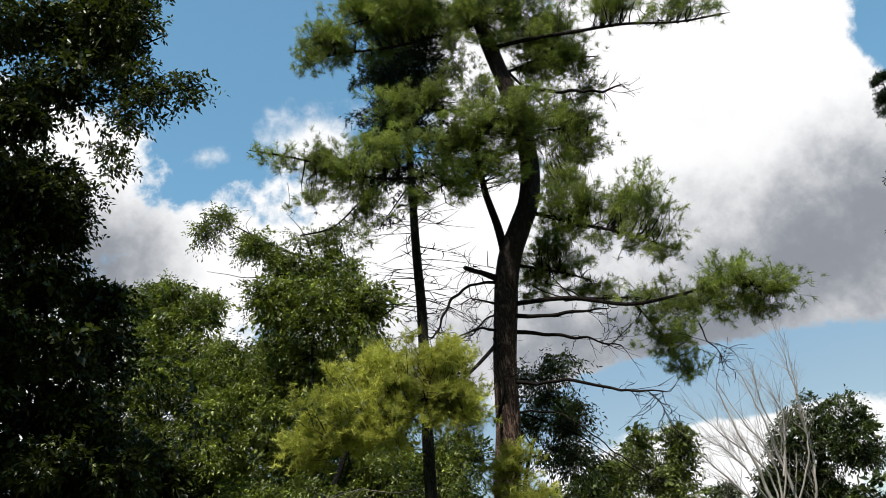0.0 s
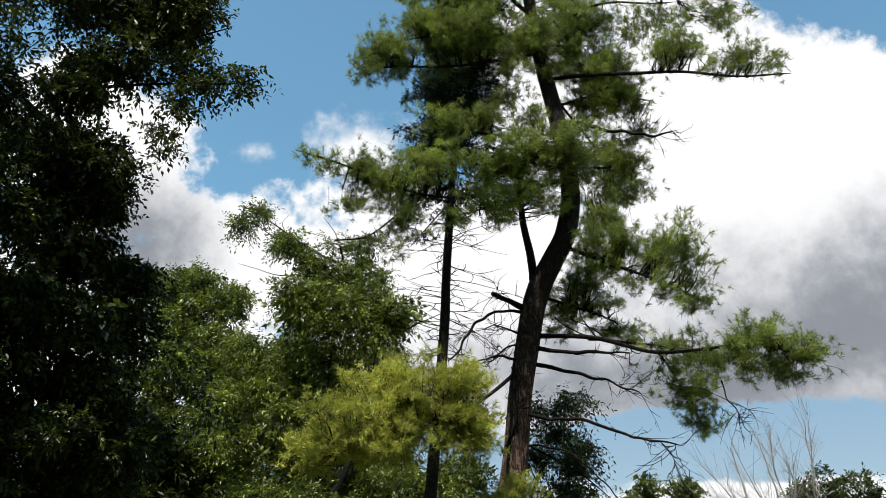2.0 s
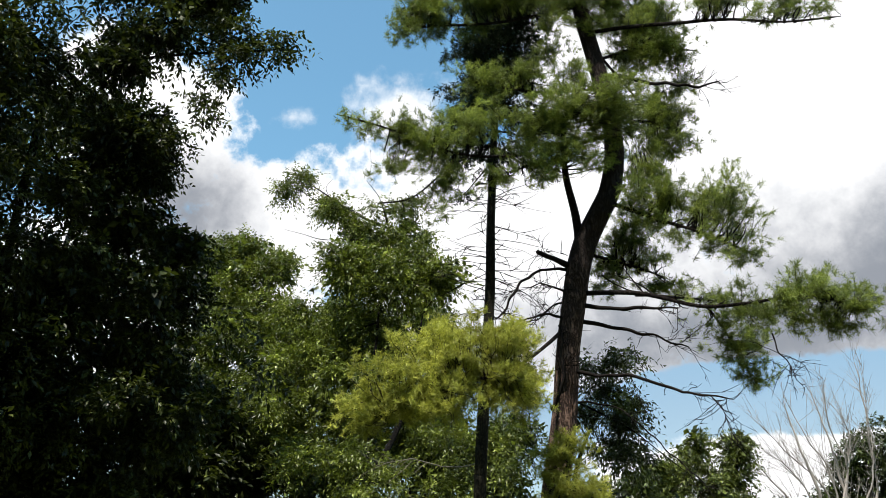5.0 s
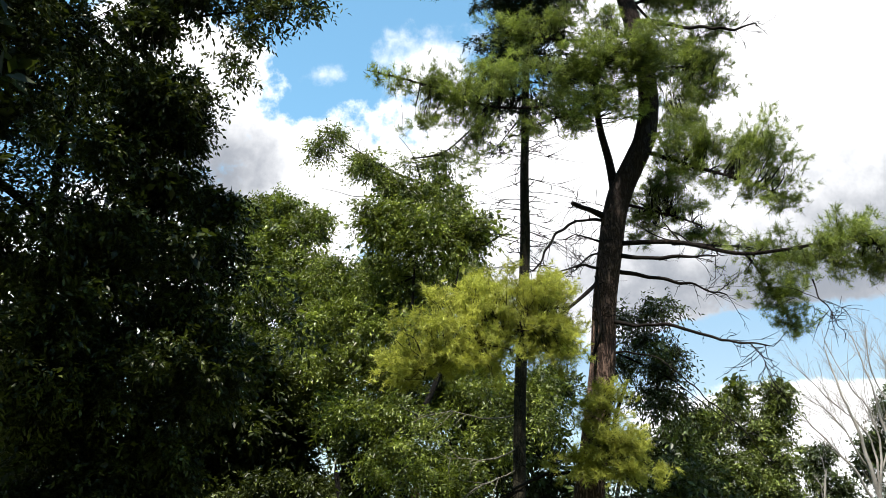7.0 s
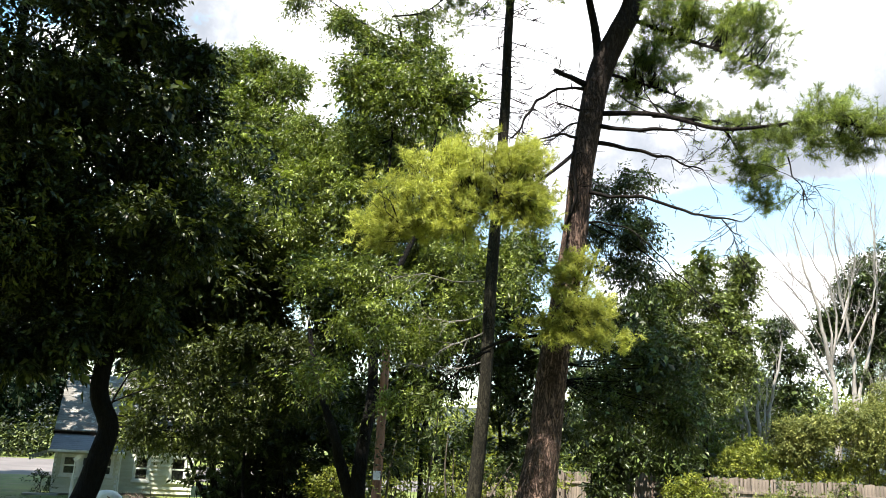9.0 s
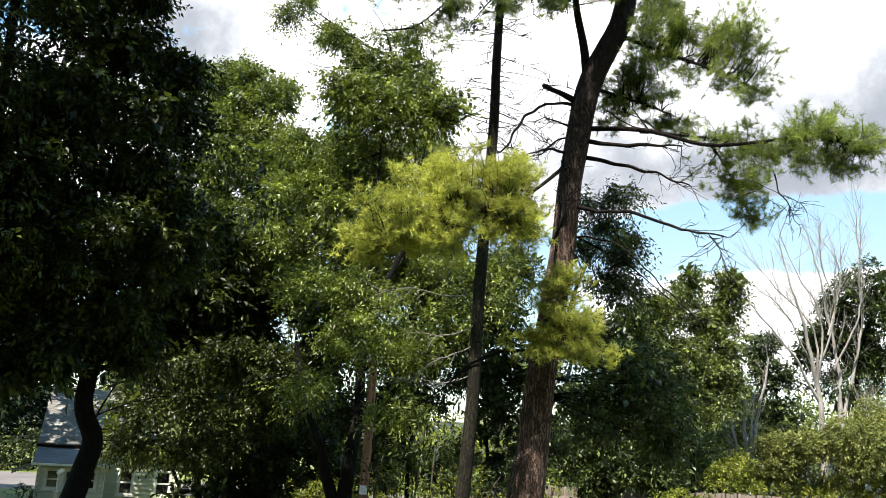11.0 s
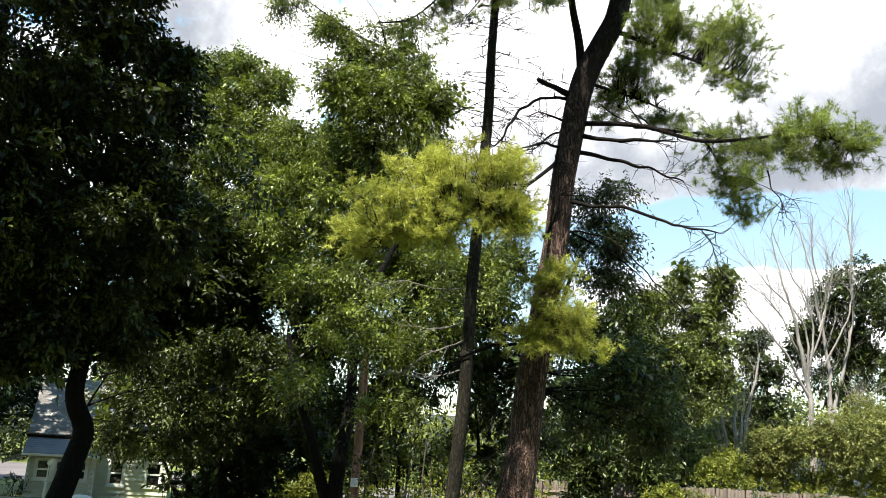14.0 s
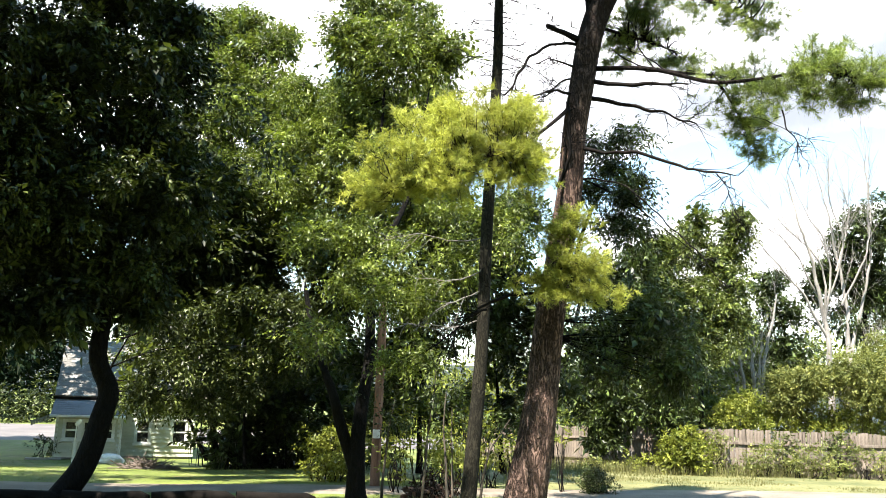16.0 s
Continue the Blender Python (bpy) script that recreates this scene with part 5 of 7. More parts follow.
leafy_tree(
    "maple_tree", "dark spreading maple whose low boughs hang before the fence", [([down((4.60, 38.60, 0.0)), (4.80, 38.6, 2.6), (5.40, 38.6, 5.0), (6.20, 38.6, 8.2)], 0.2, 0.06), ([(4.90, 38.6, 3.2), (7.00, 38.5, 4.4), (9.00, 38.4, 4.8)], 0.09, 0.02)],
    [(6.75, 38.50, 5.55, 1.61, 1.32, 1.49), (8.05, 38.70, 7.10, 1.38, 1.17, 1.38), (9.22, 38.50, 5.37, 1.73, 1.42, 1.61), (7.29, 38.20, 3.59, 1.70, 1.29, 1.34), (9.30, 38.00, 3.39, 1.45, 1.13, 1.21), (10.19, 38.50, 4.65, 1.11, 1.00, 1.23), (6.60, 39.00, 8.39, 1.02, 0.92, 1.14), (8.50, 39.50, 9.04, 1.16, 0.99, 1.16), (10.12, 39.00, 6.69, 1.26, 1.13, 1.39), (9.72, 37.40, 2.10, 0.71, 0.58, 0.66), (6.75, 38.00, 1.55, 0.72, 0.76, 1.08), (8.04, 37.80, 2.53, 1.20, 0.81, 0.72), (5.75, 38.50, 3.32, 0.98, 1.15, 1.72)],
    DARK_LEAF, DARK_BARK, 113, 50, per_m3=62, leaves=7, leaf=0.23, width=0.42, twig=0.45, droop=0.45, gap=-0.9, cluster=12, loose=0.24, flat=0.6, core=7, core_leaf=0.45, bunch=8,
)
leafy_tree(
    "young_tree", "slender young tree beside the crooked ash, its loose leaves darkened for shade",
    [([down((-10.52, 26.50, -0.12)), (-10.11, 26.30, 1.68), (-9.87, 26.00, 2.99), (-9.20, 25.60, 4.13)], 0.07, 0.02), ([(-9.81, 26.00, 3.16), (-8.50, 25.60, 3.66), (-7.09, 25.80, 3.88)], 0.03, 0.008), ([(-9.51, 25.80, 3.98), (-7.65, 25.80, 4.69), (-6.08, 26.20, 4.78), (-4.76, 26.40, 4.84)], 0.03, 0.008)],
    [(-8.38, 25.00, 4.50, 0.73, 0.55, 0.57), (-7.43, 25.50, 4.00, 0.85, 0.64, 0.66), (-7.77, 25.00, 3.15, 0.83, 0.59, 0.56), (-6.87, 26.00, 4.74, 0.76, 0.62, 0.71), (-6.44, 26.00, 3.41, 0.75, 0.62, 0.70), (-5.82, 26.50, 2.62, 0.71, 0.54, 0.57), (-5.15, 26.00, 4.11, 0.64, 0.58, 0.74), (-4.69, 26.50, 4.94, 0.62, 0.52, 0.62), (-4.69, 26.50, 3.49, 0.68, 0.55, 0.61), (-8.60, 25.50, 2.43, 0.49, 0.36, 0.36), (-6.94, 26.00, 2.41, 0.60, 0.44, 0.43), (-3.88, 26.50, 4.19, 0.55, 0.46, 0.55), (-5.72, 26.00, 5.11, 0.61, 0.49, 0.54)],
    # The darker ash leaf colour stands in for shade on this tree.
    ASH_LEAF, DARK_BARK, 117, 30, per_m3=105, leaves=7, leaf=0.15, width=0.44, twig=0.34, droop=0.45, gap=-0.6, cluster=10, loose=0.14, flat=0.6, bunch=6,
)
leafy_tree(
    "understory_tree", "low leafy tree with thin dark stems beside the house",
    [
        ([down((-9.32, 37.13, -0.45)), (-9.48, 37.09, 1.03), (-9.78, 37.01, 2.86), (-10.38, 36.84, 4.95)], 0.2, 0.05),
        ([down((-9.65, 37.04, -0.45)), (-10.19, 36.89, 1.02), (-10.85, 36.71, 2.60), (-11.63, 36.47, 4.42)], 0.1, 0.03),
        ([down((-7.06, 36.27, -0.45)), (-7.25, 36.25, 1.77), (-7.11, 36.27, 4.05)], 0.12, 0.03),
    ],
    [(-12.47, 36.19, 4.37, 1.39, 1.31, 1.24), (-11.54, 36.50, 5.83, 1.93, 1.66, 1.39), (-12.55, 36.17, 2.76, 0.99, 1.06, 1.11), (-10.72, 36.75, 3.76, 1.66, 1.58, 1.52), (-11.26, 36.59, 2.35, 1.66, 1.27, 0.88), (-9.11, 36.50, 4.95, 1.90, 1.77, 1.62), (-9.16, 36.48, 2.63, 1.62, 1.43, 1.23), (-7.46, 36.19, 5.90, 1.86, 1.73, 1.60), (-7.30, 36.23, 3.37, 1.60, 1.60, 1.60), (-5.79, 36.50, 4.57, 1.60, 1.60, 1.60), (-6.11, 36.45, 2.26, 1.60, 1.33, 1.07), (-4.34, 36.71, 3.22, 1.33, 1.33, 1.33)],
    UNDER_LEAF, DARK_BARK, 106, 80, per_m3=75, leaves=7, leaf=0.19, width=0.4, twig=0.42, droop=0.4, gap=-0.9, cluster=10, loose=0.2, flat=0.6, core=6, core_leaf=0.36, bunch=8,
)
leafy_tree(
    "thicket_tree", "dark leafy thicket tree beyond the lane", [([down((-0.82, 31.99, -0.23)), (-0.82, 31.99, 2.73), (-0.60, 31.99, 5.80)], 0.12, 0.03), ([down((2.24, 32.92, -0.21)), (1.99, 32.94, 2.83), (1.73, 32.95, 5.77)], 0.12, 0.03)],
    [(0.17, 32.00, 8.15, 1.85, 1.50, 1.15), (1.48, 28.96, 7.98, 1.26, 1.11, 0.96), (-5.69, 30.47, 5.29, 1.34, 1.23, 1.12), (-4.01, 29.73, 5.24, 1.30, 1.19, 1.08), (-2.82, 28.86, 6.31, 1.26, 1.15, 1.05), (-3.59, 28.78, 6.85, 1.26, 1.11, 0.96), (-4.70, 29.63, 7.56, 1.08, 1.04, 1.00), (-2.81, 29.87, 8.46, 1.08, 1.04, 1.00), (0.18, 28.00, 6.25, 1.21, 1.07, 0.93), (-0.58, 26.99, 8.21, 1.36, 1.13, 0.90), (-1.29, 26.47, 8.84, 1.34, 1.15, 0.96), (0.15, 26.00, 7.42, 0.94, 0.84, 0.75)] + [(-2.12, 26.92, 10.29, 1.17, 1.17, 1.17), (2.37, 29.91, 8.99, 1.00, 0.93, 0.87), (2.27, 31.92, 7.76, 1.39, 1.33, 1.27), (-1.02, 31.98, 6.00, 1.85, 1.56, 1.27), (1.05, 31.98, 6.05, 1.62, 1.39, 1.15), (2.71, 31.89, 5.46, 1.15, 1.27, 1.39), (-0.55, 32.00, 3.95, 1.85, 1.56, 1.27), (1.71, 31.95, 4.01, 1.62, 1.50, 1.39), (-1.26, 30.97, 2.11, 1.23, 1.12, 1.01), (0.50, 31.00, 2.16, 1.34, 1.14, 0.94), (2.54, 31.90, 2.42, 1.15, 1.15, 1.15), (3.73, 31.78, 3.85, 1.15, 1.39, 1.62)] + [(-1.98, 31.94, 3.91, 1.15, 1.27, 1.39)]
    + [(-7.36, 31.00, 6.02, 2.21, 1.71, 1.81), (-4.35, 31.00, 6.16, 1.81, 1.45, 1.61), (-1.08, 31.00, 5.30, 1.99, 1.52, 1.59), (1.88, 31.00, 6.24, 1.60, 1.36, 1.60), (-8.24, 31.00, 8.66, 2.05, 1.57, 1.64), (-5.35, 31.00, 8.58, 1.64, 1.30, 1.43), (-2.89, 31.00, 8.49, 1.63, 1.30, 1.43), (-0.02, 31.00, 8.41, 1.63, 1.30, 1.43), (2.41, 31.00, 9.15, 1.23, 1.13, 1.43), (3.70, 31.00, 5.52, 1.20, 1.19, 1.59), (-10.05, 33.00, 6.83, 1.93, 1.55, 1.72), (-6.55, 33.00, 4.01, 2.10, 1.52, 1.47), (-3.59, 33.00, 3.94, 1.89, 1.34, 1.26)],
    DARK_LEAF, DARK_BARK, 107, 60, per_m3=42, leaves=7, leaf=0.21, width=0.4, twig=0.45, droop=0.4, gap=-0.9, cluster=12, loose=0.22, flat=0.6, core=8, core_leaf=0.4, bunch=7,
)
leafy_tree(
    "locust_tree", "tall feathery green tree behind the fence", [([down((22.24, 47.00, -0.89)), (22.37, 46.94, 3.74), (22.47, 46.89, 7.93), (22.94, 46.67, 11.92)], 0.25, 0.05)],
    [(23.13, 46.57, 13.32, 1.58, 1.46, 1.35), (21.94, 47.14, 12.15, 1.35, 1.24, 1.13), (23.27, 46.50, 11.27, 1.88, 1.61, 1.35), (21.10, 47.53, 10.78, 1.28, 1.13, 0.98), (22.07, 47.08, 9.79, 1.88, 1.58, 1.28), (23.26, 46.51, 8.81, 1.50, 1.50, 1.50), (20.65, 47.73, 9.54, 0.98, 0.98, 0.98), (24.87, 45.67, 12.07, 2.25, 2.25, 2.25), (24.65, 45.78, 8.45, 2.25, 2.25, 2.25), (21.96, 47.14, 7.64, 1.88, 1.50, 1.13)],
    DARK_LEAF, DARK_BARK, 108, 50, per_m3=44, leaves=7, leaf=0.25, width=0.38, twig=0.5, droop=0.3, gap=-0.9, cluster=12, loose=0.26, flat=0.5, core=3, core_leaf=0.5, bunch=7,
)
leafy_tree(
    "locust_tree", "slim dark tree with thin foliage behind the fence", [([down((18.78, 52.76, -1.40)), (18.92, 52.71, 3.80), (19.29, 52.57, 7.15), (19.6, 52.45, 9.6)], 0.14, 0.03)],
    [(19.53, 52.48, 10.22, 0.97, 1.09, 1.21), (20.00, 52.31, 8.49, 1.13, 1.25, 1.37), (18.45, 52.87, 7.32, 1.37, 1.50, 1.62), (20.20, 52.23, 6.30, 1.29, 1.33, 1.37), (17.78, 53.10, 5.46, 1.21, 1.33, 1.45), (18.97, 52.69, 5.13, 1.37, 1.37, 1.37)],
    DARK_LEAF, DARK_BARK, 109, 24, per_m3=46, leaves=7, leaf=0.26, width=0.38, twig=0.5, droop=0.3, gap=-0.9, cluster=12, loose=0.28, flat=0.6, core=3, core_leaf=0.5, bunch=7,
)
# the conifer whose tips reach in from the side
def build_side_spruce():
    mid = (17.9, 23.69, 16.6)
    top = (mid[0], mid[1], mid[2] + 2.6)
    tree = thing("spruce_tree", down(top), "dark green spruce with drooping boughs beside the lane", "tree")
    line = np.linspace(down(top), top, 30)
    verts, quads = tube(line, np.linspace(0.28, 0.03, 30), 12, 0.03)
    mesh_object("trunk", verts, quads, SPRUCE_BARK, tree, "", True)
    whorls(tree, line, 5.0, top[2], 3.4, 0.5, 150, 30, 9, 0.12, 13, 0.3)


build_side_spruce()


def shrub(label, lumps, material, seed, name="shrub", category="shrub", per_m3=170, stems=8, **spray):
    foot = down(lumps[0])
    ob = thing(name, foot, label, category)
    rng = np.random.default_rng(seed)
    lines = []
    for x, y, z, rx, ry, rz in lumps:
        for _ in range(stems):
            s = np.linspace(0, 1, 5)[:, None]
            a = np.array((x + rng.normal(0, 0.2) * rx, y + rng.normal(0, 0.2) * ry, float(ground_height(np.array(x), np.array(y))) - 0.02))
            b = np.array((x, y, z)) + rng.normal(0, 0.4, 3) * (rx, ry, rz)
            lines.append(a + (b - a) * s + rng.normal(0, 0.08, 3) * np.sin(np.pi * s))
    lines = np.array(lines)
    v, q = many_tubes(lines, np.broadcast_to(np.linspace(0.016, 0.005, 5), lines.shape[:2]), 4)
    mesh_object("stem_tangle", v, q, TWIG_WOOD, ob, "", True, "stuff")
    spec = dict(leaves=6, leaf=0.15, width=0.45, twig=0.28, droop=0.25, lift=0.5)
    spec.update(spray)
    crown(ob, lumps, material, per_m3, "foliage", seed, **spec)
    return ob


FENCE_A, FENCE_B, FENCE_C = down((1.70, 46.97, 0.28)), down((11.95, 37.65, 0.88)), down((21.45, 34.94, 1.23))
shrub("bright yellow-green shrub against the fence", [(9.75, 36.27, 1.16, 0.72, 0.7, 0.72), (9.95, 36.13, 0.5, 0.8, 0.75, 0.6), (8.7, 36.49, 0.34, 0.72, 0.6, 0.45), (9.2, 36.2, 0.9, 0.4, 0.4, 0.4)], LIGHT_LEAF, 201, leaf=0.19, per_m3=150)
shrub("leafy vine hanging over the fence", [(11.33, 37.11, 1.34, 0.40, 0.45, 0.50), (11.39, 37.09, 0.55, 0.36, 0.47, 0.57)], SHRUB_LEAF, 202, "vine", "vine", per_m3=330, leaf=0.12, twig=0.16)
shrub("leafy vine climbing a fence post", [(13.86, 36.45, 1.09, 0.36, 0.41, 0.46), (13.88, 36.45, 0.53, 0.32, 0.39, 0.46)], UNDER_LEAF, 203, "vine", "vine", per_m3=330, leaf=0.12, twig=0.16)
shrub("leafy vine climbing a fence post", [(16.02, 36.21, 1.48, 0.45, 0.42, 0.39), (15.95, 36.25, 0.77, 0.29, 0.44, 0.58)], UNDER_LEAF, 204, "vine", "vine", per_m3=330, leaf=0.12, twig=0.16)
shrub("pale green weeds in front of the fence", [(12.95, 35.73, 0.87, 0.47, 0.50, 0.52), (12.53, 35.87, 0.41, 0.59, 0.46, 0.34)], SHRUB_LEAF, 205, "weeds", "weeds", per_m3=330, leaf=0.12, twig=0.16)
shrub("reddish and green weeds in front of the fence", [(14.49, 35.13, 0.72, 0.59, 0.50, 0.41), (13.91, 35.36, 0.47, 0.39, 0.37, 0.34), (14.94, 34.94, 0.52, 0.43, 0.39, 0.34)], SHRUB_LEAF, 206, "weeds", "weeds", per_m3=330, leaf=0.12, twig=0.16)
shrub("low pale weeds by the fence", [(16.55, 35.31, 0.76, 0.69, 0.54, 0.38), (17.08, 35.06, 0.57, 0.41, 0.36, 0.31)], SHRUB_LEAF, 207, "weeds", "weeds", per_m3=330, leaf=0.12, twig=0.16)
shrub("low yellow-green shrub under the dark tree", [(6.52, 37.44, 0.06, 0.99, 0.64, 0.30), (7.64, 37.22, -0.01, 0.59, 0.41, 0.22)], SHRUB_LEAF, 208, per_m3=330, leaf=0.12, twig=0.16)
shrub("rounded yellow-green bush behind the fence", [(13.21, 39.87, 2.36, 0.91, 0.85, 0.79), (13.46, 39.78, 3.01, 0.55, 0.52, 0.48)], LIGHT_LEAF, 209, per_m3=260)
shrub("broad green hedge behind the fence", [(17.42, 44.73, 2.43, 2.08, 1.49, 0.90), (19.57, 43.83, 2.49, 2.08, 1.56, 1.04), (21.14, 43.09, 2.39, 1.73, 1.39, 1.04), (22.45, 42.43, 2.82, 1.39, 1.39, 1.39), (11.6, 43.5, 1.75, 1.1, 0.65, 0.6), (13.08, 43.50, 1.8, 1.1, 0.65, 0.6), (14.73, 43.50, 1.85, 1.1, 0.65, 0.6), (16.38, 43.50, 1.9, 1.1, 0.65, 0.6), (18.03, 43.50, 1.95, 1.1, 0.65, 0.6)], LIGHT_LEAF, 210, "hedge", "hedge", per_m3=90)
shrub("tall green thicket behind the fence", [(18.09, 43.38, 4.08, 1.70, 1.29, 0.88), (20.15, 42.46, 4.36, 1.70, 1.36, 1.02), (17.11, 43.78, 3.51, 1.36, 1.25, 1.15), (21.95, 43.81, 5.03, 1.41, 1.41, 1.41)], SHRUB_LEAF, 211, "thicket", "shrub", per_m3=150, leaf=0.17, stems=4)
shrub("dark green thicket behind the fence", [(12.35, 43.27, 2.43, 1.46, 1.28, 1.10), (11.19, 44.62, 2.82, 1.66, 1.49, 1.33), (13.84, 44.92, 3.46, 1.02, 1.19, 1.36), (9.98, 46.95, 2.24, 1.73, 1.49, 1.25), (7.99, 49.36, 2.19, 1.80, 1.62, 1.44), (18.64, 52.81, 4.13, 1.21, 1.33, 1.45), (20.29, 54.33, 5.94, 1.26, 1.46, 1.67)], WILLOW_LEAF, 212, "thicket", "shrub", per_m3=45, leaf=0.26, stems=4)
# Light leaf colour makes up for sun that the trees block here.
shrub("pale green bush beside the lane", [(-3.27, 26.80, 0.87, 0.78, 0.72, 0.66), (-2.93, 26.84, 1.29, 0.47, 0.45, 0.43), (-3.68, 26.75, 0.50, 0.43, 0.39, 0.35)], LIGHT_LEAF, 213, per_m3=260, leaf=0.13)
# Same light leaf colour, brightening undergrowth that gets little sun.
shrub("light green undergrowth beyond the lane", [(-1.37, 28.20, 1.80, 0.53, 0.44, 0.50), (-0.52, 23.20, 1.34, 0.49, 0.38, 0.41), (0.30, 24.80, 1.18, 0.50, 0.42, 0.50), (-1.20, 23.20, 0.89, 0.32, 0.25, 0.26), (0.71, 25.20, 1.95, 0.38, 0.35, 0.45), (1.98, 25.40, 1.06, 0.38, 0.34, 0.41), (3.33, 25.40, 1.41, 0.29, 0.33, 0.48), (-0.14, 23.20, 0.83, 0.41, 0.27, 0.23), (-0.58, 28.20, 2.00, 0.39, 0.35, 0.43)] + [(0.12, 26.50, 1.13, 0.5, 0.4, 0.5), (0.79, 26.2, 0.74, 0.45, 0.4, 0.45), (1.5, 26.4, 0.7, 0.5, 0.4, 0.5), (2.2, 26.5, 0.6, 0.45, 0.4, 0.4), (-1.5, 28.0, 1.0, 0.5, 0.4, 0.5), (-0.36, 26.9, 0.5, 0.5, 0.4, 0.35), (0.5, 27.2, 1.9, 0.4, 0.4, 0.5), (1.2, 26.0, 1.5, 0.35, 0.3, 0.4)], LIGHT_LEAF, 214, "undergrowth", "shrub", per_m3=110)
shrub("small dark shrub with a brown withered top beside the lane", [(4.28, 25.14, 0.18, 0.44, 0.44, 0.44), (4.22, 25.15, 0.48, 0.28, 0.26, 0.24)], DARK_LEAF, 215, per_m3=2600, leaf=0.06, twig=0.1, cluster=4, loose=0.06)
shrub("dark shaded undergrowth below the trees", [(-8.04, 36.32, 0.40, 1.34, 1.02, 0.70), (-6.49, 36.62, 0.44, 1.07, 0.94, 0.80), (-7.68, 37.62, 1.30, 1.67, 1.38, 1.10), (-5.82, 37.96, 1.11, 1.10, 1.10, 1.10), (-8.14, 35.07, 2.62, 1.30, 1.43, 1.56), (-6.42, 35.42, 2.68, 1.56, 1.56, 1.56), (-4.63, 35.70, 2.28, 1.56, 1.69, 1.82), (-8.42, 35.00, 0.66, 0.94, 0.86, 0.78), (-3.23, 35.85, 0.99, 1.30, 1.30, 1.30), (-9.23, 38.51, -0.06, 1.43, 1.03, 0.62), (-7.61, 38.87, -0.03, 1.43, 1.06, 0.68), (-5.94, 39.16, 0.00, 1.43, 1.08, 0.74)] + [(-4.38, 40.56, -0.02, 1.48, 1.15, 0.83), (-9.51, 38.85, 0.09, 0.69, 0.61, 0.52), (-19.81, 56.64, 8.87, 2.16, 1.95, 1.73), (-17.17, 57.49, 9.62, 3.03, 2.60, 2.16), (-9.31, 39.93, 7.07, 2.07, 1.92, 1.78), (-8.69, 38.64, 9.47, 2.29, 1.94, 1.60), (-10.85, 39.34, 8.76, 2.35, 2.00, 1.64), (-16.30, 57.74, 11.35, 2.60, 2.38, 2.16), (-18.58, 57.05, 10.36, 2.16, 2.16, 2.16), (-21.31, 58.22, 11.17, 2.24, 2.24, 2.24), (-6.93, 40.41, 4.84, 1.78, 1.78, 1.78), (-8.90, 40.02, 4.51, 1.78, 1.78, 1.78)], DARK_LEAF, 216, "thicket", "shrub", per_m3=27, leaf=0.33)


# ---------------------------------------------------------------- far woods and hill
def far_wood(name, label, lumps, material, seed, per_m3, leaf):
    rng = np.random.default_rng(seed)
    points, outs = in_lumps(lumps, per_m3, rng, shell=0.28, ragged=0.5, gap=-0.6, gap_scale=0.5, cluster=8, loose=0.9)
    v, f = sprays(points, outs, rng, leaves=6, leaf=leaf, width=0.55, twig=leaf * 2, droop=0.3)
    return tagged(mesh_object(name, v, f, material, None, label), category="woods", kind="stuff")


# Shade on these far woods is put in through the near-black needle colour.
far_wood("far_woods", "woods beyond the street, darkened by leaf colour for shade", [(-49.11, 92.81, 6.61, 4.55, 5.11, 5.68), (-45.40, 94.68, 8.03, 4.55, 5.30, 6.06), (-41.62, 96.40, 5.81, 3.79, 4.55, 5.30), (-37.47, 98.09, 7.25, 4.55, 5.30, 6.06), (-32.34, 99.89, 6.87, 4.55, 5.30, 6.06), (-26.97, 101.48, 6.46, 4.55, 4.93, 5.30), (-21.41, 102.79, 6.67, 4.55, 4.93, 5.30), (-15.66, 103.83, 6.88, 4.55, 4.93, 5.30), (-9.76, 104.55, 7.07, 4.55, 4.93, 5.30), (-53.14, 90.56, 6.36, 4.55, 5.68, 6.82)], SPRUCE_NEEDLE, 301, 1.0, 0.75)
far_wood("far_woods", "dark woods behind the garden fence", [(22.24, 66.37, 6.77, 1.82, 2.17, 2.53), (24.30, 65.65, 6.57, 1.82, 2.27, 2.73), (19.89, 67.11, 6.33, 2.02, 2.27, 2.53), (26.44, 64.81, 5.95, 1.82, 2.02, 2.22), (23.93, 67.91, 9.09, 1.35, 1.56, 1.77)], DARK_LEAF, 304, 5.0, 0.36)
far_wood("far_hedge", "sunlit hedge beyond the street", [(-43.47, 81.08, 2.31, 3.32, 2.46, 1.59), (-40.59, 82.56, 2.42, 2.66, 2.12, 1.59), (-37.56, 83.98, 2.52, 2.66, 2.12, 1.59), (-34.38, 85.34, 2.63, 2.66, 2.12, 1.59)], ASH_LEAF, 302, 5.0, 0.4)
